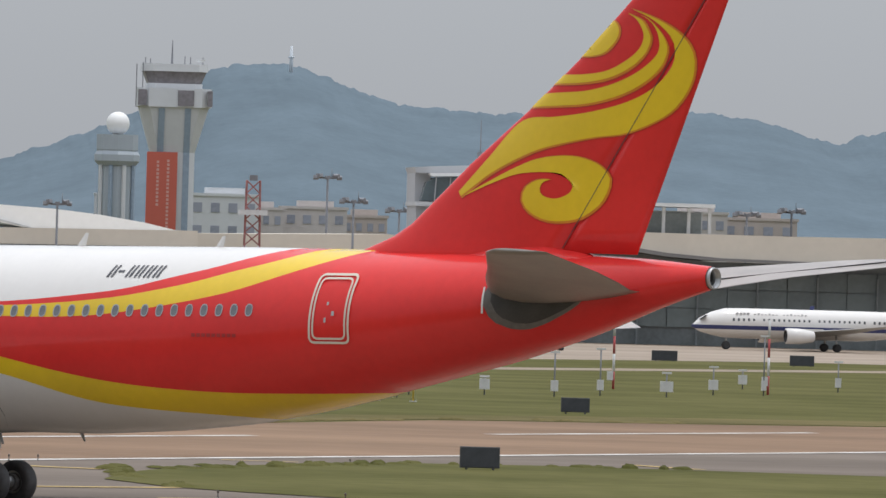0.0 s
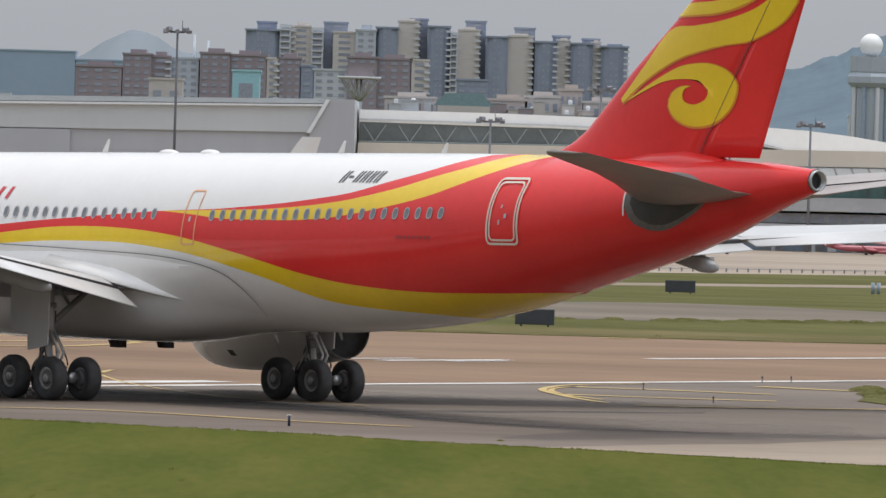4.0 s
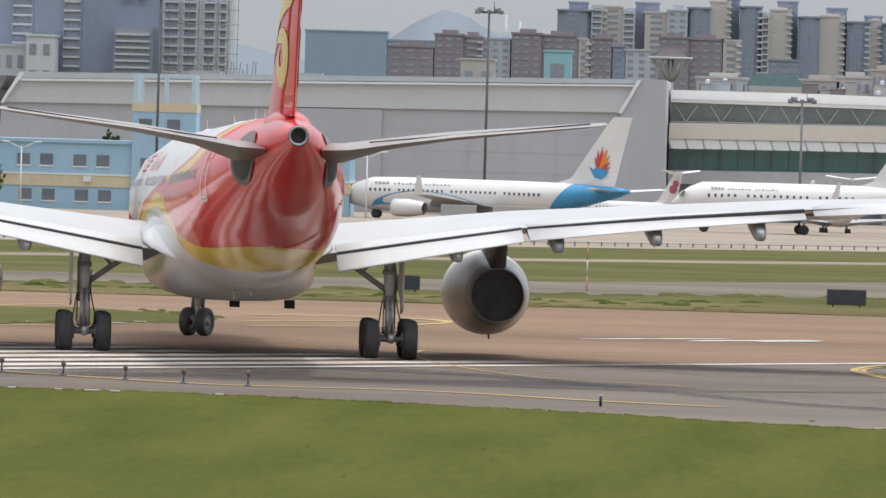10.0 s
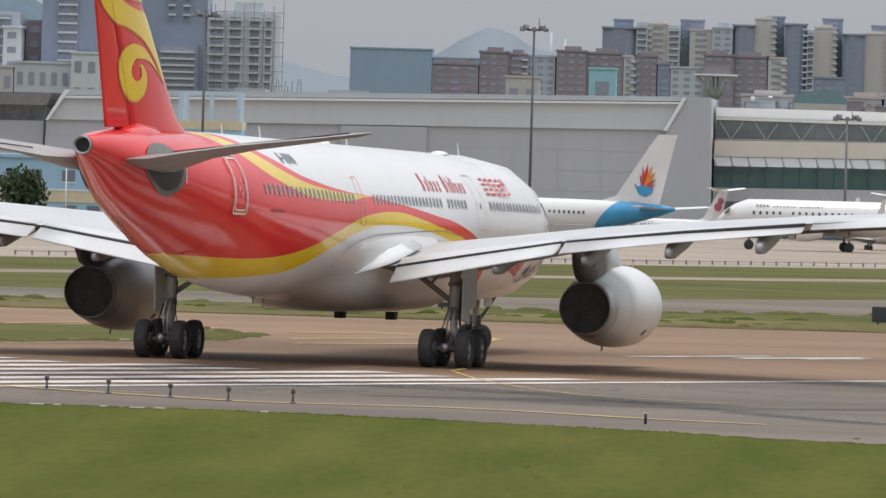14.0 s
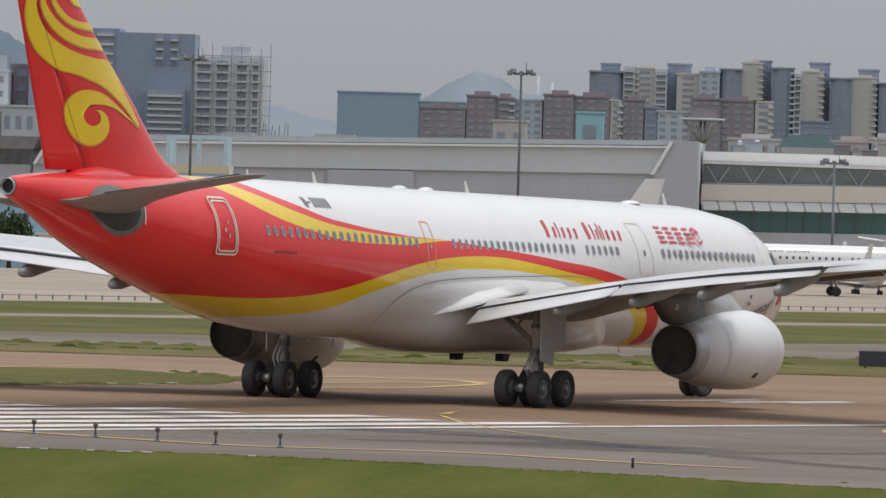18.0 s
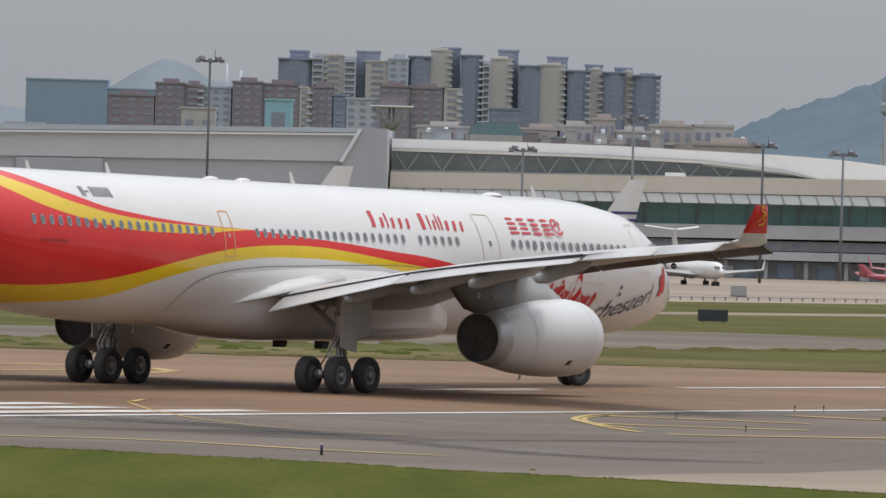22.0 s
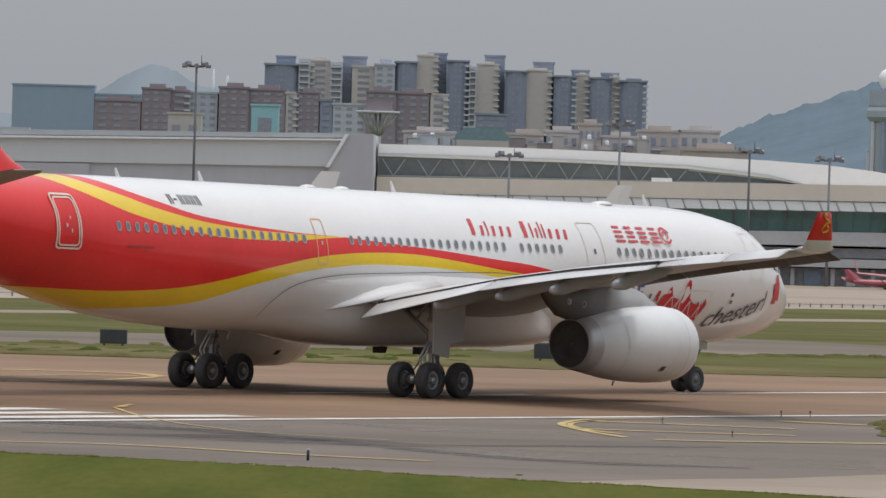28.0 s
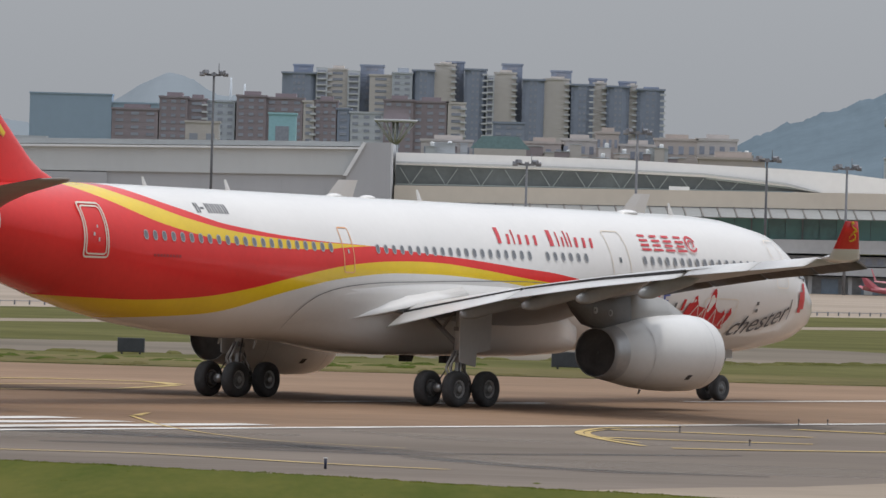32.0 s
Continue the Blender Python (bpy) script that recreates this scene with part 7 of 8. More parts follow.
jet("red_jet", stand(64.5, 1119, 250), 27.0, 1.35, "crimson and white narrow jet parked on the apron", fin_h=4.4, body=M["pink_paint"], fin_m=M["pink_paint"])
jet("red_airliner", stand(60.2, 1190, 186), 11.0, 0.42, "small crimson jet at the far stand", fin_h=1.25, fin_m=M["pink_paint"], body=M["pink_paint"])

# ---- field equipment ----
hut = thing("equipment_hut", pose(35.4, 525, ground_z(525)), "red and white chequered equipment hut", "hut")
bx("body", M["signal_white"], hut, -3.8, 3.8, 0, 4, 0, 3.2, "hut body")
bx("roof_slab", M["concrete_wall"], hut, -3.9, 3.9, -0.1, 4.1, 3.2, 3.32, "thin roof slab")
edges_x = [-3.8, -2.75, -1.65, -0.55, 0.05, 0.65, 1.25, 1.85, 2.5, 3.15, 3.8]
sq = {}
for j in range(3):
    for i in range(10):
        w = edges_x[i + 1] - edges_x[i]
        key = (round(w, 2), (i + j) % 2)
        if key not in sq:
            sq[key] = flat_box("wall_panel", w - 0.02, 0.06, 1.04, M["signal_red"] if key[1] else M["signal_white"])
        ob = new("wall_panel", sq[key])
        ob.parent = hut
        ob.matrix_basis = pose((edges_x[i] + edges_x[i + 1]) / 2, -0.03, 0.54 + 1.06 * j)
for x in (1.75, 3.0):
    bx("window", M["window_glass"], hut, x, x + 0.32, -0.12, -0.05, 1.3, 2.1, "small dark window")
bx("meter_box", M["concrete_wall"], hut, 1.05, 1.55, -0.4, -0.05, 0.75, 1.2, "grey meter box")
bx("vent_cowl", M["sign_black"], hut, 0.15, 0.5, -0.35, -0.05, 2.55, 2.95, "dark vent cowl")
bm = bmesh.new()
for s in (-1, 1):
    rod(bm, (-3.6 + s * 0.25, -1.0, 0), (-3.6 + s * 0.2, -1.0, 4.4), 0.045, seg=5)
for k in range(12):
    rod(bm, (-3.6 - 0.24 * (-1) ** k, -1.0, 0.36 * k), (-3.6 + 0.24 * (-1) ** k, -1.0, 0.36 * (k + 1)), 0.03, seg=5)
tagged(part("antenna_mast", finish(bm, False), M["signal_red"], None, "slim red lattice mast beside the hut"), category="mast").location = (35.4, 525, ground_z(525))

sock = thing("windsock", pose(41.4, 545, ground_z(545)), "red and white windsock on a pale pole", "windsock")
part("pole", finish(rod(bmesh.new(), (0, 0, 0), (0, 0, 4.5), 0.06, 0.045, 8)), M["signal_white"], sock, "pale pole")
for k in range(5):
    bm = bmesh.new()
    lathe(bm, [(0.35 - 0.55 * k, 0.34 - 0.045 * k), (0.35 - 0.55 * (k + 1), 0.34 - 0.045 * (k + 1))], (0, -0.1, 4.05 - 0.03 * k), "X", 14)
    part("sock_ring", finish(bm), M["signal_red"] if k % 2 == 0 else M["signal_white"], sock)
bx("lamp_box", M["sign_black"], sock, 0.35, 0.75, -0.15, 0.2, 4.0, 4.6)

tall = thing("marker_pole", pose(40.9, 523, ground_z(523)), "thin yellow pole beside the chequered hut", "pole")
part("shaft", finish(rod(bmesh.new(), (0, 0, 0), (0, 0, 3.6), 0.05, 0.04, 8)), M["signal_yellow"], tall)
part("foot", finish(box(bmesh.new(), -0.2, 0.2, -0.2, 0.2, 0, 0.06), False), M["concrete_wall"], tall)

van = thing("van", pose(80.2, 1160, GZ + 0.01) @ Matrix.Scale(0.78, 4), "white van parked on the apron", "van")
for name, m, pts in (("body", M["car_white"], ((-2.4, 0.4), (2.4, 0.4), (2.45, 1.1), (2.3, 1.9), (-0.9, 1.95), (-1.7, 1.2), (-2.4, 1.05))), ("glass", M["window_glass"], ((-1.45, 1.2), (2.1, 1.2), (2.05, 1.75), (-0.85, 1.78)))):
    bm = bmesh.new()
    w = 0.95 if name == "body" else 0.97
    loft(bm, [[Vector((x, y, z)) for x, z in pts] for y in (-w, w)])
    part(name, finish(bm, False), m, van)
for x in (-1.5, 1.5):
    for y in (-0.85, 0.85):
        bm = bmesh.new()
        lathe(bm, [(y - 0.1, 0.36), (y + 0.1, 0.36)], (x, 0, 0.36), "Y", 14, cap=True)
        part("wheel", finish(bm), M["rubber"], van)
copy_thing(van, pose(102, 1200, GZ + 0.01))


def banded_pole(x, y, hgt, label, boxes=((-0.25, 0.6),), r=0.11, paint_m=None):
    ob = thing("antenna_pole", pose(x, y, ground_z(y)), label, "pole", "antenna poles")
    n = max(3, int(hgt / 1.1))
    for k in range(n):
        part("pole_band", finish(rod(bmesh.new(), (0, 0, hgt * k / n), (0, 0, hgt * (k + 1) / n), r, seg=8)), (paint_m or M["signal_red"]) if k % 2 == 0 else M["signal_white"], ob)
    for bxx, bz in boxes:
        bx("cabinet", M["signal_white"], ob, bxx - 0.2, bxx + 0.2, -0.3, -0.08, bz, bz + 0.6, "white equipment box")


for x, y, hgt in ((63.2, 634, 8.4), (72.4, 622, 5.0)):
    banded_pole(x, y, hgt, "red and white banded antenna pole", r=0.085)
banded_pole(-8.0, 468, 2.35, "thin white and orange marker pole on grass", (), 0.035, M["marker_orange"])


def instrument(x, y, hgt, wide=0.25):
    ob = thing("field_instrument", pose(x, y, ground_z(y)), "slim field instrument with a white box on grass", "instrument", "field instruments")
    part("post", finish(rod(bmesh.new(), (0, 0, 0), (0, 0, hgt), 0.05, seg=7)), M["pole_far"], ob, "thin post")
    bx("cabinet", M["signal_white"], ob, -wide, wide, -0.2, 0.2, 0.35, 1.0, "white box")
    bx("head", M["signal_white"], ob, -0.3, 0.3, -0.06, 0.06, hgt - 0.12, hgt, "pale cross head")


for x, y, hgt, w in ((57.6, 586, 3.0, 0.2), (53.4, 572, 2.8, 0.22), (49.1, 572, 1.2, 0.3), (41.5, 543, 2.2, 0.15), (61.9, 587, 1.6, 0.4), (67.4, 610, 1.9, 0.3), (81.2, 655, 2.2, 0.2), (71.3, 615, 4.0, 0.15), (43.6, 561, 2.2, 0.15), (58.0, 1020, 3.4, 0.2), (75, 660, 1.4, 0.3)):
    instrument(x, y, hgt, w)


pair = thing("marker_pair", pose(31.0, 660, ground_z(660)), "two short grey-blue posts beside the service road", "post")
for s in (-0.2, 0.2):
    part("post", finish(rod(bmesh.new(), (s, 0, 0), (s, 0, 0.8), 0.13, seg=10)), M["tower_slot"], pair)


def sign_board(x, y, w, hgt, label, turn=0.0, m=None):
    ob = thing("sign_board", pose(x, y, ground_z(y), 0, 0, turn), label, "sign", "taxiway signs")
    bx("panel", m or M["sign_black"], ob, -w / 2, w / 2, -0.08, 0.08, 0.12, hgt, "dark back of the sign")
    bx("rim", M["dark_grey"], ob, -w / 2 - 0.03, w / 2 + 0.03, 0.081, 0.12, 0.09, hgt + 0.03)
    for s in (-0.35, 0.35):
        part("leg", finish(rod(bmesh.new(), (w * s, 0, 0), (w * s, 0, 0.14), 0.05, seg=6)), M["pole"], ob)


for x, y, w, hgt in ((29.9, 349.4, 1.45, 0.86), (46.6, 487, 1.45, 0.82), (16.2, 620.7, 1.95, 0.85), (4.7, 441.1, 1.8, 0.8), (-16.3, 448, 1.25, 0.75), (73.9, 856, 2.0, 1.0), (100.2, 953, 2.6, 1.1), (111, 925, 2.4, 1.1), (68, 900, 1.6, 0.9)):
    sign_board(x, y, w, hgt, "dark unlit back of a taxiway sign")
gd = thing("guidance_sign", pose(17.55, 245.5, 0), "low black and red taxiway guidance sign", "sign", "taxiway signs")
left_panel = bx("location_panel", M["sign_black"], gd, -0.58, 0.02, -0.1, 0.1, 0.0, 0.62, "black panel with pale figures")
right_panel = bx("runway_panel", M["signal_red"], gd, 0.02, 0.58, -0.1, 0.1, 0.0, 0.62, "red panel with white figures")
for word, x, panel, m in (("C1", -0.42, left_panel, "signal_white"), ("15", 0.16, right_panel, "signal_white")):
    v, f = lettering(word, 0.42)
    bm = bmesh.new()
    vs = [bm.verts.new((x + q[0] * 0.75, -0.106, 0.1 + q[1])) for q in v]
    for q in f:
        if len(set(q)) > 2:
            bm.faces.new([vs[i] for i in q])
    part("figures", finish(bm, False), M[m], panel)

lamp = thing("guard_light", pose(15.7, 260.8, 0.02), "yellow runway guard light on a bent stand", "light")
bm = bmesh.new()
rod(bm, (0, 0, 0), (0, 0, 0.2), 0.05, seg=7)
rod(bm, (0, 0, 0.18), (-0.09, 0, 0.36), 0.035, seg=6)
rod(bm, (0, 0, 0.18), (0.11, 0, 0.36), 0.035, seg=6)
part("stand", finish(bm), M["signal_yellow"], lamp, "yellow forked stand")
bm = bmesh.new()
loft(bm, [[Vector((x, y, z)) for x, z in ((-0.22, 0.38), (0.16, 0.36), (0.28, 0.5), (-0.2, 0.46))] for y in (-0.12, 0.12)])
part("hood", finish(bm, False), M["sign_black"], lamp, "black lamp hood")
post = thing("marker_post", pose(15.75, 248.6, 0.01), "short red and white marker post in grass", "post")
for k in range(4):
    part("post_band", finish(rod(bmesh.new(), (0, 0, 0.14 * k), (0, 0, 0.14 * (k + 1)), 0.055, seg=8)), M["signal_red"] if k % 2 else M["signal_white"], post)

edge = thing("edge_light", pose(-23.2, 292.1, 0.01), "small taxiway edge light on a stalk", "light", "edge lights")
part("stalk", finish(rod(bmesh.new(), (0, 0, 0), (0, 0, 0.3), 0.035, seg=7)), M["pole"], edge, "thin stalk")
part("lens", finish(lathe(bmesh.new(), [(0.28, 0.03), (0.3, 0.07), (0.4, 0.08), (0.46, 0.045), (0.48, 0.01)], (0, 0, 0), "Z", 12)), mat("lens_brown", (0.13, 0.1, 0.085), 0.3, vary=0.2), edge, "rounded brown lens cap")
part("base", finish(lathe(bmesh.new(), [(0.0, 0.1), (0.03, 0.1), (0.05, 0.04)], (0, 0, 0), "Z", 12)), M["dark_grey"], edge)
for x, y in ((-21.1, 289.8), (-19.0, 287.2), (-17.1, 285.4), (-15.1, 284.9), (-25.4, 294.5)):
    copy_thing(edge, pose(x, y, 0.03))
for x, y in ((9.4, 313.6), (7.4, 329.2), (12.1, 344.4), (13.2, 345.3), (17.4, 302.2), (21.6, 303.2), (25.2, 351.8)):
    copy_thing(edge, pose(x, y, 0.03) @ Matrix.Scale(0.5, 4))
bol = thing("edge_marker", pose(-4.2, 275.3, 0.01), "short blue cylindrical taxiway edge marker", "marker", "edge markers")
part("tube", finish(rod(bmesh.new(), (0, 0, 0), (0, 0, 0.33), 0.042, seg=10)), mat("marker_blue", (0.025, 0.03, 0.06), 0.5), bol, "dark blue tube")
part("cap", finish(rod(bmesh.new(), (0, 0, 0.3), (0, 0, 0.335), 0.058, seg=10)), M["signal_white"], bol)
# fence along the apron
fence = thing("fence", pose(0, 0, 0), "low pale apron fence with many posts", "fence")


def fence_y(x):
    return 785 + 2.0 * x


pm = to_mesh("post", finish(rod(bmesh.new(), (0, 0, 0), (0, 0, 0.36), 0.07, seg=6), False), M["pole_far"])
xs = np.arange(-56, 62, 1.05)
piece_row("post", pm, fence, [(x, fence_y(x), ground_z(fence_y(x))) for x in xs])
bm = bmesh.new()
rod(bm, (-56, fence_y(-56), ground_z(fence_y(-56)) + 0.3), (62, fence_y(62), ground_z(fence_y(62)) + 0.3), 0.03, seg=5)
part("rail", finish(bm, False), M["pole_far"], fence)
# street lamps by the blue building
for x in (-84.6, -44.4):
    ob = thing("street_lamp", pose(x, 1085, ground_z(1085)), "pale double-armed street lamp", "street lamp", "street lamps")
    bm = bmesh.new()
    rod(bm, (0, 0, 0), (0, 0, 7.2), 0.12, 0.07, 8)
    part("pole", finish(bm), M["trim_white"], ob, "pale pole")
    for s in (-1, 1):
        bm = bmesh.new()
        rod(bm, (0, 0, 6.9), (s * 1.6, 0, 7.7), 0.07, 0.05, 6)
        rod(bm, (s * 1.4, 0, 7.65), (s * 2.4, 0, 7.75), 0.1, 0.06, 6)
        part("arm", finish(bm), M["trim_white"], ob)
# container boxes on the apron
for x, y, w, tall_ in ((-26, 1060, 6, 1.9), (-33, 1064, 4, 1.9), (25.6, 890, 1.5, 1.05)):
    ob = thing("cargo_box", pose(x, y, ground_z(y) + 0.01), "pale grey box standing on the apron", "container", "apron boxes")
    bx("body", M["light_grey"], ob, -w / 2, w / 2, -1, 1, 0.1, tall_, "pale box body")
    bx("base_frame", M["dark_grey"], ob, -w / 2, w / 2, -0.9, 0.9, 0, 0.1)


# ---- trees ----
def tree(x, y, z, hgt, spread, label):
    ob = thing("tree", pose(x, y, z), label, "tree", "trees")
    rnd = random.Random(int(x * 13 + y))
    bm = bmesh.new()
    rod(bm, (0, 0, 0), (0.1, 0, hgt * 0.55), 0.3, 0.14, 8)
    for k in range(6):
        a = k * 1.05 + rnd.random()
        rod(bm, (0, 0, hgt * (0.25 + 0.05 * k)), (math.cos(a) * spread * 0.7, math.sin(a) * spread * 0.7, hgt * (0.55 + 0.06 * k)), 0.1, 0.03, 5)
    part("trunk", finish(bm), M["bark"], ob, "forked brown trunk")
    verts, faces = [], []
    for k in range(1500):
        u, v, w = rnd.gauss(0, 0.42), rnd.gauss(0, 0.42), rnd.gauss(0, 0.36)
        lump = 1 + 0.25 * math.sin(5 * u + 3 * w) * math.cos(4 * v)
        c = Vector((u * spread * lump, v * spread * lump, hgt * 0.62 + w * hgt * 0.48 * lump))
        if c.z < hgt * 0.16 or (u * u + v * v + w * w) > 1.1:
            continue
        q = Euler((rnd.random() * 6, rnd.random() * 6, rnd.random() * 6)).to_matrix()
        s = 0.2 + 0.2 * rnd.random()
        i = len(verts)
        verts += [tuple(c + q @ Vector(p) * s) for p in ((-1, -0.5, 0), (1, -0.5, 0.2), (1, 0.5, 0), (-1, 0.5, 0.2))]
        faces.append((i, i + 1, i + 2, i + 3))
    me = bpy.data.meshes.new("crown")
    me.from_pydata(verts, [], faces)
    me.materials.append(M["leaf"])
    cr = new("crown", me)
    cr.parent = ob
    tagged(cr, "dark green leafy crown")


tree(-89.5, 1083, ground_z(1083), 6.2, 3.2, "round dark green tree beside the blue building")
tree(-95.5, 1086, ground_z(1086), 5.6, 3.0, "round dark green tree beside the blue building")
tree(-76.0, 1112, ground_z(1100) + 3, 5.4, 2.0, "dark tree top behind the blue building")
# low rough clumps on the edges of the grass
def clumps(spots, m, label, wide_most, tall_most, h, rnd):
    verts, faces = [], []
    for x, y in spots:
        wide, tall_ = wide_most * (0.3 + 0.7 * rnd.random()), tall_most * (0.3 + 0.7 * rnd.random() ** 2)
        i, z = len(verts), ground_z(y) + h
        rim = [rnd.uniform(0.7, 1.25) for _ in range(12)]
        for level, reach in ((0.0, 1.0), (0.55, 0.8), (0.9, 0.45)):
            verts += [(x + math.cos(k * math.tau / 12) * wide * reach * rim[k], y + math.sin(k * math.tau / 12) * 0.7 * reach * rim[k], z + tall_ * level * rnd.uniform(0.75, 1.2)) for k in range(12)]
        verts.append((x, y, z + tall_))
        for r in (0, 12):
            faces += [(i + r + k, i + r + (k + 1) % 12, i + r + 12 + (k + 1) % 12, i + r + 12 + k) for k in range(12)]
        faces += [(i + 24 + k, i + 24 + (k + 1) % 12, i + 36) for k in range(12)]
    me = bpy.data.meshes.new("grass_tuft")
    me.from_pydata(verts, [], faces)
    me.materials.append(m)
    tagged(new("grass_tuft", me), label, "grass", kind="stuff")


def along(way, n, spread, rnd):
    """n spots scattered along a bent line."""
    steps = [(Vector(a), Vector(b)) for a, b in zip(way, way[1:])]
    picked = rnd.choices(steps, weights=[(b - a).length for a, b in steps], k=n)
    return [tuple(a.lerp(b, rnd.random()) + Vector((rnd.gauss(0, 0.3), rnd.gauss(0, spread)))) for a, b in picked]


rnd = random.Random(5)
clumps([(15.4 + 0.5 * rnd.random(), 324 + 14 * rnd.random()) for _ in range(14)] + along([(17.5, 339), (27.5, 356)], 34, 0.5, rnd) + along([(27.4, 357.2), (39.4, 358.7)], 14, 0.3, rnd) + [(16.5 + 0.6 * rnd.random(), 314.5 + rnd.random()) for _ in range(12)], M["grass"], "low rough grass clumps along the island edge", 0.55, 0.18, 0.03, rnd)
clumps(along([(-36, 352.5), (-29.9, 355.9), (-22.5, 368.6), (-21.8, 379), (-25, 388)], 70, 1.0, rnd), M["grass"], "ragged grass clumps at the end of the wedge", 0.5, 0.12, 0.02, rnd)
clumps(along([(-45, 422.5), (-7, 421.5), (14, 422.5), (23, 426), (36, 450), (49, 460)], 130, 1.2, rnd), M["grass_dry"], "ragged dry clumps along the verge", 0.8, 0.14, 0.02, rnd)
clumps(along([(-45, 436), (-7, 437), (1, 437)], 90, 4.0, rnd), M["tuft_dark"], "dark weeds scattered over the verge", 0.7, 0.16, 0.0, rnd)
clumps(along([(-45, 446.5), (-35, 446), (-8.7, 453), (-0.6, 465), (7, 470), (12, 472), (18.4, 482), (23.5, 493), (30, 508)], 120, 0.8, rnd), M["grass"], "uneven grass edge beside the old taxiway", 0.9, 0.16, 0.01, rnd)
clumps([(-36 + 40 * rnd.random(), 208 + 60 * rnd.random()) for _ in range(60)], M["grass_near"], "small tufts in the mown grass", 0.14, 0.05, 0.01, rnd)

# rough blades along the edge of the near verge
verts, faces = [], []
rnd = random.Random(8)
edge_x, edge_y = (-37, -30, -23, -16.5, -9.6, -4.4, -0.3, 4.4, 9, 17.3), (277, 277, 276.3, 275.8, 272.2, 268.6, 264.0, 260.8, 257, 249.6)
for k in range(900):
    x = -36 + 53 * rnd.random()
    y = float(np.interp(x, edge_x, edge_y)) + 0.5 * rnd.random() ** 2 * math.sin(x * 1.7) + 0.25 * math.sin(x * 5.1)
    big = 0.012 + 0.035 * rnd.random() ** 2
    for j in range(7):
        bxx, byy, i = x + rnd.gauss(0, 0.08), y + rnd.gauss(0, 0.1), len(verts)
        verts += [(bxx - 0.03, byy, 0.012), (bxx + 0.03, byy, 0.012), (bxx + rnd.gauss(0, 0.04), byy + 0.05, 0.012 + big * (0.5 + rnd.random()))]
        faces.append((i, i + 1, i + 2))
me = bpy.data.meshes.new("grass_blades")
me.from_pydata(verts, [], faces)
me.materials.append(M["grass_near"])
tagged(new("grass_blades", me), "short rough grass blades along the mown verge", "grass", kind="stuff")
for x, y, w in ((-22.2, 275.9, 0.4), (-21.6, 275.8, 0.25), (-19.2, 275.3, 0.45), (-18.5, 275.2, 0.3), (-20.2, 275.6, 0.2), (-15.4, 274.9, 0.25), (-25.9, 362.2, 0.6), (-24.4, 362.6, 0.7), (-23.7, 366.0, 0.5), (-27.6, 361.0, 0.4)):
    stone = thing("edge_stone", pose(x, y, 0.012, 0, 0, rnd.uniform(-8, 8)), "flat pale stone lying in the verge", "stone", "edge stones")
    bm = box(bmesh.new(), -w / 2, w / 2, -0.12, 0.12, 0, 0.05)
    bmesh.ops.bevel(bm, geom=bm.edges[:], offset=0.015, segments=1, affect="EDGES")
    part("slab", finish(bm, False), M["scoured_stone"], stone)


# ---- the town behind ----
def flat_block(x0, x1, y, top, m, label, floors, bays=2, balconies=0, depth=14.0, cap=0.0, name="apartment_block", win=None, slab=None, bay_front=False, storey=3.0):
    """A tower block with windows floor by floor, and balcony slabs at one edge."""
    ob = thing(name, pose(x0, y, GZ), label, "building", "town blocks")
    w, hgt = x1 - x0, top - GZ
    if bay_front:
        bm = bmesh.new()
        loft(bm, [[Vector((u * w, v, z)) for u, v in ((0, 2.2), (0.14, 0.7), (0.32, 0), (0.68, 0), (0.86, 0.7), (1, 2.2), (1, depth), (0, depth))] for z in (0, hgt)])
        part("wall", finish(bm, False), m, ob)
    else:
        bx("wall", m, ob, 0, w, 0, depth, 0, hgt)
    bx("roof_edge", m, ob, -0.25, w + 0.25, -0.25, depth, hgt, hgt + 0.5)
    if cap:
        bx("roof_block", m, ob, w * 0.25, w * 0.8, 2, depth - 2, hgt + 0.5, hgt + 0.5 + cap)
    step = storey if floors > 6 else hgt / floors
    z_low = hgt - step * floors
    bw = w / max(1, bays)
    lead_in = 0.0
    if bay_front:
        bw, lead_in = w * 0.4 / max(1, bays), w * 0.3
    wm = win or flat_box("window", bw * 0.5, 0.2, step * 0.42, M["flat_window"])
    if bays:
        piece_row("window", wm, ob, [(lead_in + bw * (i + 0.5), -0.02, z_low + step * (j + 0.5)) for i in range(bays) for j in range(floors)])
    if balconies:
        sm = slab or flat_box("balcony", 2.2, 1.6, 1.0, M["balcony"])
        s = 0.4 if balconies < 0 else w - 0.4
        piece_row("balcony", sm, ob, [(s, -0.5, z_low + step * (j + 0.35)) for j in range(floors)])
    return ob


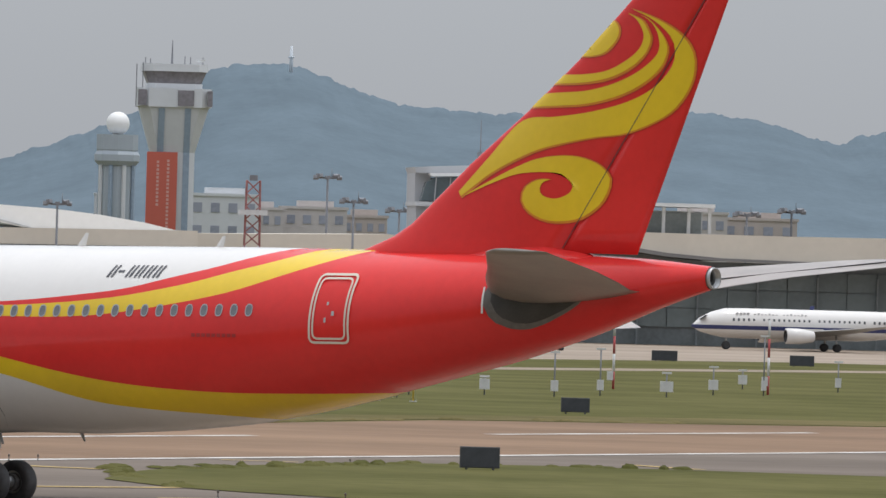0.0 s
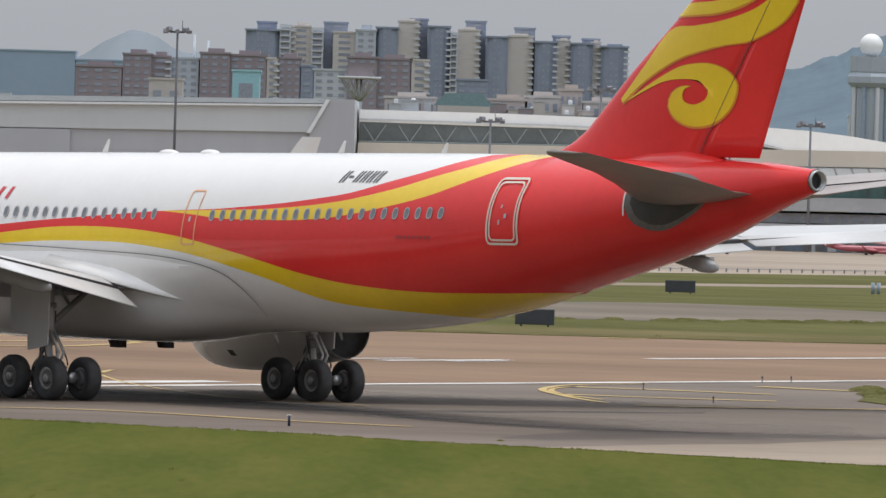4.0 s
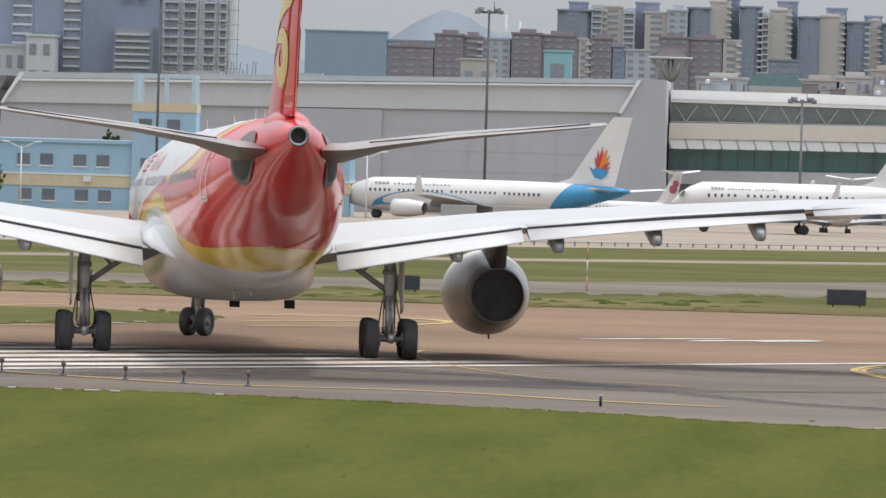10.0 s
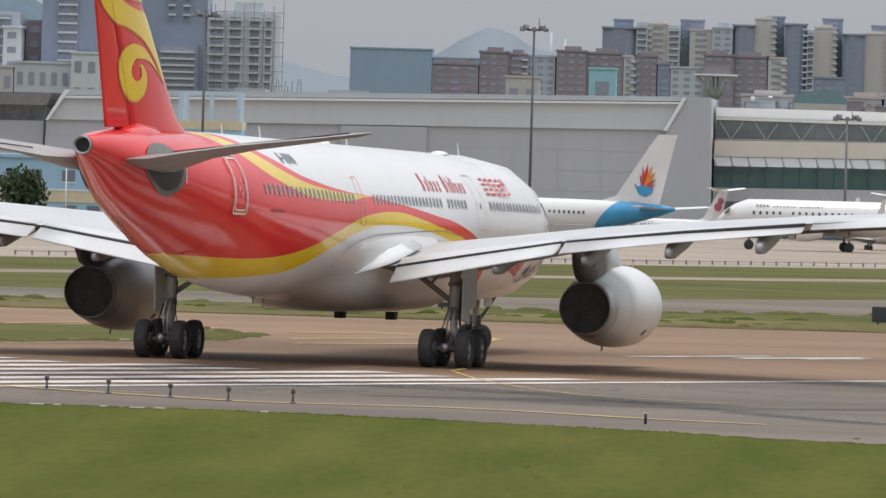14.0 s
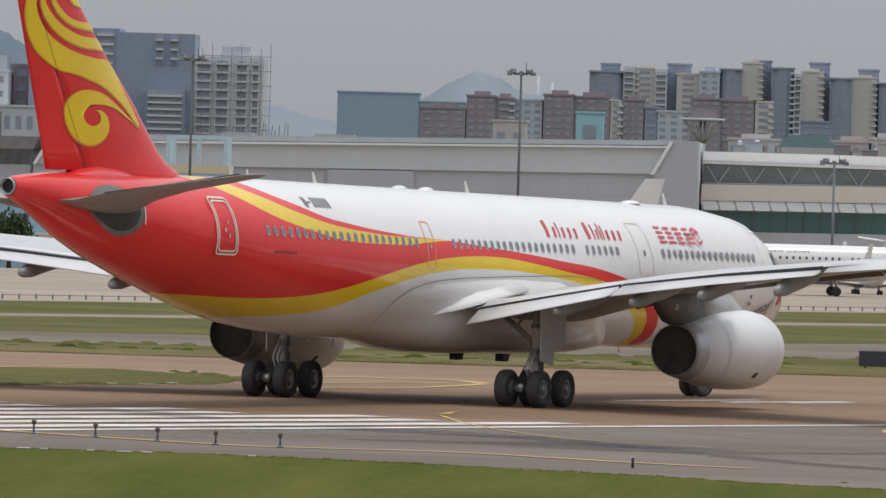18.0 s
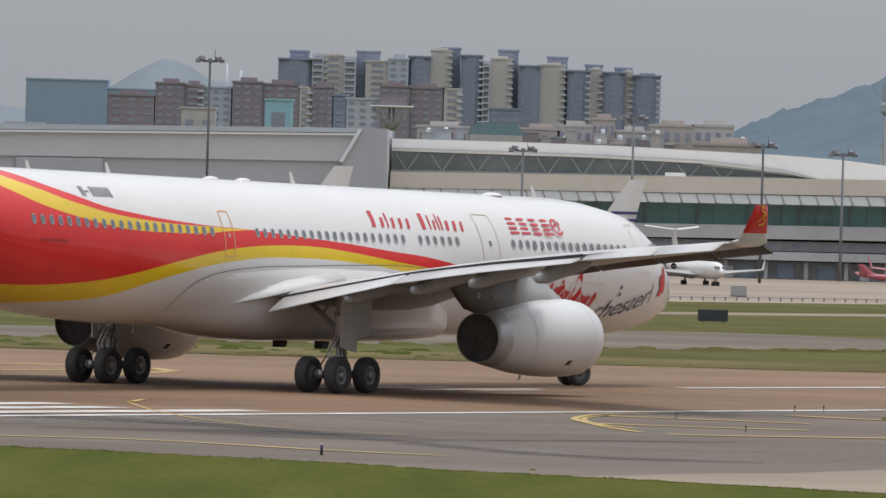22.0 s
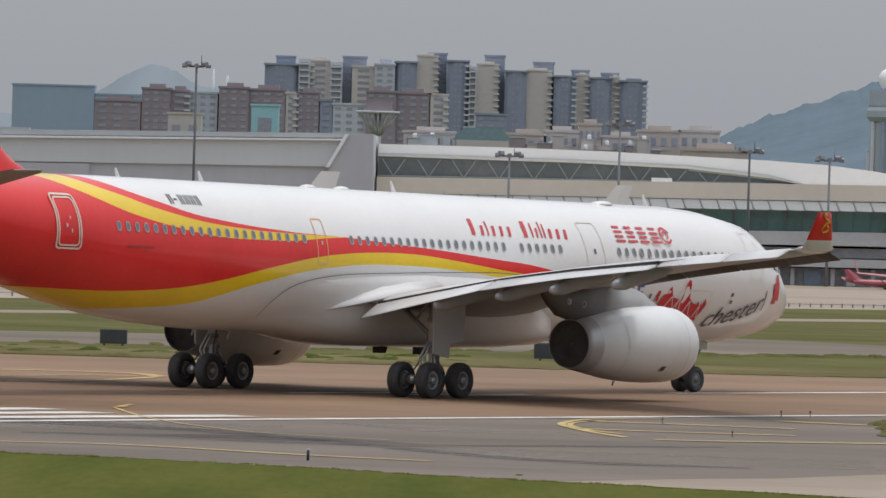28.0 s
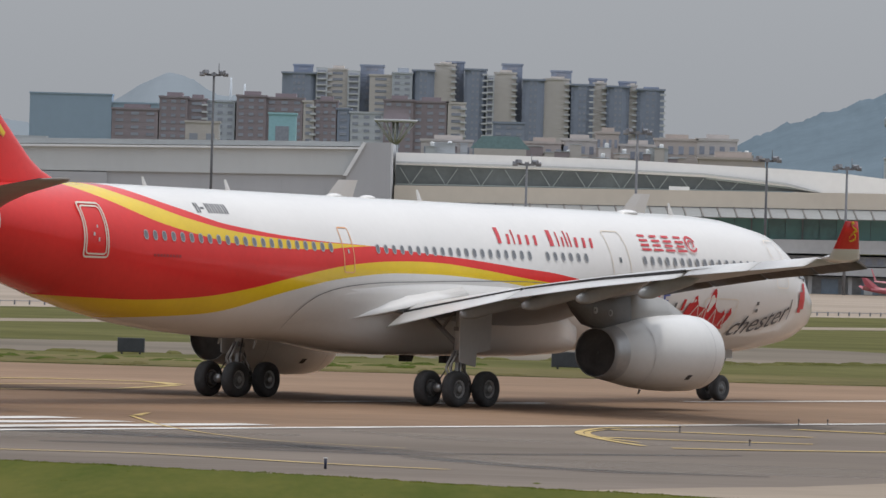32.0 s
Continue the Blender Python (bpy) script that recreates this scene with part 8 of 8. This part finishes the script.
def slat_tower(x0, x1, top, m, label, columns, y=1920.0, step=1.9, cap=0.0):
    """A dark city tower with columns of pale balcony slabs: start, width and lowest height of each column."""
    ob = thing("city_tower", pose(x0, y, GZ), label, "building", "city towers")
    w, hgt = x1 - x0, top - GZ
    bx("wall", m, ob, 0, w, 0, 16, 0, hgt)
    if cap:
        bx("roof_block", m, ob, w * 0.4, w * 0.8, 2, 12, hgt, hgt + cap)
    for a, wide, low in columns:
        slab = flat_box("balcony", wide, 0.9, 0.4, M["balcony"])
        floors = int((hgt - 1.2 - (low - GZ)) / step) + 1
        recess = bx("recess", M["flat_window"], ob, a, a + wide, -0.08, 0.5, low - GZ, hgt - 0.8)
        piece_row("balcony", slab, ob, [(a + wide / 2, -0.35, hgt - 1.4 - step * k) for k in range(floors)])
        fin_ = flat_box("pier", 0.3, 0.5, hgt - 0.8 - (low - GZ), M["flat_grey"] if m == M["flat_grey"] else M["flat_blue"])
        piece_row("pier", fin_, ob, [(a + wide * u, -0.2, (hgt - 0.8 + low - GZ) / 2) for u in (0.0, 1.0)])
    return ob


F = 2600
far_slab = flat_box("balcony", 1.5, 1.2, 0.5, M["balcony"])
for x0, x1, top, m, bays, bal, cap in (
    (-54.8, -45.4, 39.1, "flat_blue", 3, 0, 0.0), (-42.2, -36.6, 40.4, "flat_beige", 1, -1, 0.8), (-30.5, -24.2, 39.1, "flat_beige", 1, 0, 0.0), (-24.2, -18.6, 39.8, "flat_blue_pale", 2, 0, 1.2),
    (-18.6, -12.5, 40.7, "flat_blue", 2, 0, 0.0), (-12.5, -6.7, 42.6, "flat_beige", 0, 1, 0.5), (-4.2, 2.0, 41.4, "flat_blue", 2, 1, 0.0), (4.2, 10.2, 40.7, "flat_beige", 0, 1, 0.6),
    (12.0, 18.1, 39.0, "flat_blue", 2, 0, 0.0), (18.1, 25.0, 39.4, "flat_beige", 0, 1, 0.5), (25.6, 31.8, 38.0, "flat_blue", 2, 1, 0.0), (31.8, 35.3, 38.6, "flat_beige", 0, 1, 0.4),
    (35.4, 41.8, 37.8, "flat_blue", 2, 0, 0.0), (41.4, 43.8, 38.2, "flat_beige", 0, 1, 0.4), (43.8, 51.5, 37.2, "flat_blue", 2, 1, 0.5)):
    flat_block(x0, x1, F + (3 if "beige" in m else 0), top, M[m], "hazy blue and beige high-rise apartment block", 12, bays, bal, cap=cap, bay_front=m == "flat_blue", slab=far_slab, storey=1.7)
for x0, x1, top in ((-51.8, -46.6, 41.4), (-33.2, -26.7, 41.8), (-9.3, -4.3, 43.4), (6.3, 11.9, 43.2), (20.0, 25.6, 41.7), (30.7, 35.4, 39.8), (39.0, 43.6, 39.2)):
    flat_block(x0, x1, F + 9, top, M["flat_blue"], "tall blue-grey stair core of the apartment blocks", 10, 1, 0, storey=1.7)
for x0, x1, top in ((-45.4, -42.2, 41.0), (-36.6, -33.2, 40.4), (2.0, 4.2, 40.2)):
    slat_tower(x0, x1, top, M["flat_grey"], "pale balcony stack with white frames", [(0.3, x1 - x0 - 0.6, 20)], y=F + 1.0, step=1.7)
for x0, x1, top in ((-54.0, -20.0, 36.2), (-20.4, 14.0, 36.6), (13.8, 49.5, 34.0)):
    flat_block(x0, x1, F + 24, top, M["flat_grey"], "hazy grey apartment slab behind the towers", 7, 9, 0)
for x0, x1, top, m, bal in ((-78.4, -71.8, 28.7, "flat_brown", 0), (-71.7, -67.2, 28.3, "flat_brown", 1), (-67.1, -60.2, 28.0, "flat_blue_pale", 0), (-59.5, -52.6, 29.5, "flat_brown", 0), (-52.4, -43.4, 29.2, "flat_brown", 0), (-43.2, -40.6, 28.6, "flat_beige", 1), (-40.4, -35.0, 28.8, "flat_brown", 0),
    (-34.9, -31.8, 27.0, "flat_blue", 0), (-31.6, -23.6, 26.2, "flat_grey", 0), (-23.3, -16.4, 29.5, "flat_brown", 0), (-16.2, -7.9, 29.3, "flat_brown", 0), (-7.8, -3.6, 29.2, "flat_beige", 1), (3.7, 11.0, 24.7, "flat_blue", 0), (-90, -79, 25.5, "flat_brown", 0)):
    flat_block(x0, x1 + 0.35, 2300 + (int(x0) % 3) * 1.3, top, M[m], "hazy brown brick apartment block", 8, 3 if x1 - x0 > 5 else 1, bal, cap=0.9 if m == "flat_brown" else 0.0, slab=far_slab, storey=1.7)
flat_block(-50.3, -43.8, 2250, 25.0, M["teal_wall"], "turquoise low building among brown blocks", 3, 1, 0)
flat_block(-70.0, -62.0, 2240, 22.4, M["pale_house"], "pale low building with a striped front", 3, 2, 0)
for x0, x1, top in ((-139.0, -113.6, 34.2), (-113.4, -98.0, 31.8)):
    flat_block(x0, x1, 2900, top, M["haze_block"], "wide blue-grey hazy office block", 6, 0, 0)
slat_tower(-155.6, -146.9, 36.0, M["flat_blue"], "dark blue city tower with pale balcony bands", [(3.4, 3.9, 20)])
slat_tower(-146.9, -137.2, 37.2, M["flat_blue"], "dark blue city tower with pale balcony bands", [(5.2, 3.4, 16)])
slat_tower(-137.2, -121.6, 36.5, M["flat_blue"], "grey-blue city tower over a banded podium", [(7.6, 1.5, 30), (10.6, 1.5, 30)])
slat_tower(-131.0, -123.2, 25.0, M["flat_window"], "dark banded office podium below a tower", [(0.4, 7.0, 12)], y=1914.0, step=1.35)
slat_tower(-121.9, -107.4, 32.0, M["flat_grey"], "pale grey unfinished tower with balcony bands", [(0.8, 3.0, 12), (4.8, 2.6, 12), (9.0, 2.2, 12), (12.2, 1.4, 12)], step=1.8, cap=2.2)
slat_tower(-166.0, -160.2, 31.0, M["flat_blue_pale"], "pale blue city tower", [(1.0, 3.0, 14)])
flat_block(-159.4, -155.8, 1926.5, 29.0, M["flat_brown"], "dull red-brown city block", 8, 1, 0)
flat_block(-163.2, -159.6, 1916, 27.6, M["tower_white"], "white narrow city block", 8, 1, 0)
flat_block(-148.2, -142.6, 1905, 22.6, M["tower_white"], "white low block with few windows", 5, 2, 0)
flat_block(-160.0, -148.4, 1908, 20.4, M["flat_grey"], "grey low town building with wide windows", 4, 5, 0)
flat_block(-170.0, -160.2, 1908, 19.4, M["pale_house"], "pale low town building", 4, 4, 0)
scaf = thing("scaffold", pose(-113.5, 1912, GZ), "thin scaffolding round an unfinished tower", "scaffold")
bm = bmesh.new()
for k in range(9):
    rod(bm, (-8 + 2 * k, 0, 0), (-8 + 2 * k, 0, 36.5 + (k % 3)), 0.06, seg=4)
for z in range(21, 37, 3):
    rod(bm, (-8.3, 0, z), (8.3, 0, z), 0.07, seg=4)
part("frame", finish(bm, False), M["pole_far"], scaf)
# excavated clutter on the hangar's skyline
rnd = random.Random(11)
lows = [(-11.5, -1.0, 17.9, "pale_house"), (0.5, 8.0, 16.8, "tan_house"), (9.2, 17.5, 18.0, "tan_house"), (17.0, 24.0, 18.8, "pale_house"), (24.0, 28.6, 20.4, "tan_house"), (28.8, 36.0, 18.0, "pale_house"), (36.0, 44.5, 19.4, "tan_house"), (44.5, 52.7, 19.6, "pale_house")]
for x0, x1, top, m in lows:
    flat_block(x0, x1, 1900, top, M[m], "pale low town house with roof clutter", 6, 4, 0, cap=0.8, name="town_house", depth=10)
for n_, (x0, x1, top, m) in enumerate(((86.8, 99.0, 15.9, "tower_white"), (96, 104, 13.8, "pale_house"), (104.7, 116, 14.2, "pale_house"), (116, 124, 13.0, "tan_house"), (175, 186, 15.4, "pale_house"), (186, 200, 14.6, "tan_house"), (40, 52, 15.0, "tan_house"), (104, 112, 19.0, "flat_grey"), (123.9, 131, 19.0, "flat_grey"))):
    flat_block(x0, x1, (1620 if top < 16 else 2300) + 12 * n_, top, M[m], "pale low building beyond the terminal", 5, 4, 0, cap=1.0, name="town_house", depth=10)
for k in range(48):
    x = -12 + 66 * rnd.random()
    ob = thing("roof_hut", pose(x, 1896 - 3 * rnd.random(), GZ), "small stair hut on a house roof", "hut", "roof huts")
    w, z = 0.7 + 1.5 * rnd.random(), 19.2 + 3.0 * rnd.random() ** 1.5 + GZ * 0.1
    bx("wall", M[("pale_house", "tan_house", "flat_grey", "flat_brown")[k % 4]], ob, -w, w, 0, 2.4, 0, z)
    bx("roof_slab", M["flat_grey"], ob, -w - 0.15, w + 0.15, -0.15, 2.5, z, z + 0.15)
    if k % 3 == 0:
        part("tank", finish(lathe(bmesh.new(), [(0, 0.42), (0.75, 0.42), (0.85, 0.3), (0.88, 0.02)], (0.3 * w, 1.0, z + 0.15), "Z", 10, cap=True)), M["trim_white"], ob, "pale water tank")
tent = thing("pavilion", pose(4.5, 1860, GZ), "teal tent-roofed pavilion in the town", "pavilion")
bx("wall", M["pale_house"], tent, -5.2, 5.2, 0, 10, 0, 20.4)
bm = bmesh.new()
loft(bm, [[Vector((sx * w, 5 + sy * 5, z)) for sx, sy in ((-1, -1), (1, -1), (1, 1), (-1, 1))] for w, z in ((6.0, 20.4), (3.6, 22.9))])
part("roof", finish(bm, False), mat("teal_roof", (0.2, 0.3, 0.32), 0.8), tent, "teal hipped roof")
water = thing("water_tower", pose(-15, 1700, GZ), "pale water tower on splayed legs", "water tower")
part("core", finish(rod(bmesh.new(), (0, 0, 0), (0, 0, 24), 0.6, seg=8)), M["flat_grey"], water)
for k in range(12):
    a = k * math.tau / 12
    part("spoke", finish(rod(bmesh.new(), (0.5 * math.cos(a), 0.5 * math.sin(a), 20), (3.6 * math.cos(a), 3.6 * math.sin(a), 24.2), 0.16, seg=5)), M["balcony"], water)
part("rim", finish(lathe(bmesh.new(), [(24.0, 3.6), (24.1, 3.95), (24.5, 3.95), (24.5, 0.1)], (0, 0, 0), "Z", 24)), M["balcony"], water, "pale rim")
bx("cabin", M["flat_brown"], water, -2.2, 2.4, -2, 2, 24.5, 26.2)


def ridge(name, m, y, pts, base, label, rough=1.2):
    """A wooded ridge with an uneven crest."""
    ob = None
    bm = bmesh.new()
    xs = np.arange(pts[0][0], pts[-1][0], 1.6)
    tops = np.interp(xs, [p[0] for p in pts], [p[1] for p in pts])
    tops = np.convolve(np.pad(tops, 4, mode="edge"), np.ones(9) / 9, "valid")
    rows = []
    for t, dy in [(q / 24, -420 + 420 * (q / 24) ** 1.15) for q in range(25)] + [(0.9, 60)]:
        row = []
        for x, top in zip(xs, tops):
            n = noise.noise(Vector((x * 0.11, dy * 0.05, 3.0))) * rough * 0.9 + noise.noise(Vector((x * 0.4, dy * 0.2, 7.0))) * rough * 0.5
            n *= 0.15 + 0.85 * t ** 5
            spur = 6 * noise.noise(Vector((x * 0.012, 5.0, 1.0))) * math.sin(math.pi * min(1, t)) * rough
            row.append(bm.verts.new((x, y + dy + spur, base + (top - base) * t + n * 2.0)))
        rows.append(row)
    for a, b in zip(rows, rows[1:]):
        for i in range(len(xs) - 1):
            bm.faces.new((a[i], a[i + 1], b[i + 1], b[i]))
    return part(name, finish(bm), m, None, label, kind="structure", category="hill")


ridge("hill", M["hill"], 4600, [(110, 18), (130, 36), (155, 46), (178, 53), (222, 71), (240, 84), (249, 90), (263, 94), (280, 95.5), (295, 96.5), (313, 89), (346, 78), (369, 76), (403, 74), (450, 80), (498, 78), (529, 75), (563, 64), (590, 71), (640, 90), (760, 95)], GZ, "wooded hill beyond the airport, tinted blue for haze")
ridge("far_hill", M["hill_far"], 4800, [(-420, 40), (-345, 40), (-320, 42), (-300, 52), (-250, 40), (-215, 32), (-200, 40), (-184, 50), (-170, 60), (-158, 64), (-148, 62), (-134, 52), (-124, 53), (-117, 54), (-106, 49), (-90, 38), (-60, 30), (20, 22), (120, 20)], GZ, "distant hill tinted pale blue for haze", 0.6)
ridge("near_hill", M["hill"], 4550, [(-520, 96), (-460, 92), (-420, 84), (-385, 76), (-362, 62), (-345, 46), (-333, 26), (-326, 8)], GZ, "wooded hill behind the city towers, tinted blue for haze")
mast = thing("hill_mast", pose(292.2, 4560, 91), "pale broadcasting mast on the hill top", "mast")
part("shaft", finish(rod(bmesh.new(), (0, 0, 0), (0, 0, 13), 1.1, 0.6, 6)), M["haze_mast"], mast)
part("deck", finish(lathe(bmesh.new(), [(7, 1.5), (8, 1.5)], (0, 0, 0), "Z", 8, cap=True)), M["haze_mast"], mast)
for x, top in ((-117.5, 58), (-124.5, 61)):
    ob = thing("hill_mast", pose(x, 4700, 40), "thin distant mast on a ridge", "mast")
    part("shaft", finish(rod(bmesh.new(), (0, 0, 0), (0, 0, top - 40), 0.8, 0.6, 5)), M["haze_mast"], ob)


# ---- what moves ----
def motions():
    """The jet turns on to the runway and rolls to a halt; its wheels roll, and the nose wheels steer."""
    rows = [
(0, 5.81, 285.78, -49.37), (1, 1.92, 289.24, -47.49), (2, -1.78, 292.75, -45.19), (3, -5.11, 296.28, -42.15), (4, -8.03, 299.82, -38.32), (4.5, -9.36,
301.59, -36.16), (6.5, -13.68, 308.87, -25.67), (7, -14.51, 310.77, -22.89), (8, -15.91, 314.60, -17.25), (9, -16.91, 318.43, -11.57), (10, -17.55,
322.22, -6.42), (11, -17.88, 325.96, -1.65), (12, -17.90, 329.63, 2.96), (13, -17.70, 333.21, 7.34), (14, -17.28, 336.70, 11.42), (14.5, -16.99,
338.40, 13.43), (16.5, -15.35, 344.66, 20.51), (17, -14.83, 346.03, 21.97), (18, -13.79, 348.62, 24.51), (19, -12.67, 351.01, 26.81), (20, -11.54,
353.16, 29.08), (21, -10.41, 355.06, 30.97), (22, -9.33, 356.70, 32.45), (23, -8.33, 358.12, 33.74), (24, -7.44, 359.35, 34.69), (25, -6.66, 360.41,
35.29), (25.5, -6.33, 360.89, 35.46), (27.5, -5.32, 362.17, 35.41), (28, -5.17, 362.34, 35.45), (29, -4.93, 362.57, 35.48), (30, -4.83, 362.66,
35.42), (31, -4.84, 362.64, 35.43), (32, -4.83, 362.60, 35.42)
    ]
    walk(airliner, [(t, pose(x, y, 0, 0, 0, -deg)) for t, x, y, deg in rows])
    ts = np.array([r[0] for r in rows])
    at = [np.array([r[k] for r in rows]) for k in (1, 2, 3)]
    clock = np.arange(0, 32.001, 0.2)
    px, py, pd = (np.interp(clock, ts, c) for c in at)
    step = np.hypot(np.diff(px), np.diff(py))
    gone = np.concatenate([[0], np.cumsum(np.where(clock[1:] > 30, 0, step))])
    turn = np.gradient(np.radians(pd), clock)
    speed = np.maximum(np.gradient(gone, clock), 0.3)
    steer = np.degrees(np.arctan(25.4 * turn / speed)) * np.clip(np.gradient(gone, clock), 0, 1)
    steer = np.convolve(np.pad(steer, 4, mode="edge"), np.ones(9) / 9, "valid")
    for ob, x, y in main_wheels:
        walk(ob, [(t, pose(x, y, R_MAIN, -math.degrees(g / R_MAIN) % 360)) for t, g in zip(clock, gone)])
    walk(nose_gear, [(t, pose(0, 32.05 - 6.63, 0, 0, 0, -s)) for t, s in zip(clock, steer)])
    for ob, x in nose_wheels:
        walk(ob, [(t, pose(x, 0, R_NOSE, -math.degrees(g / R_NOSE) % 360)) for t, g in zip(clock, gone)])


motions()
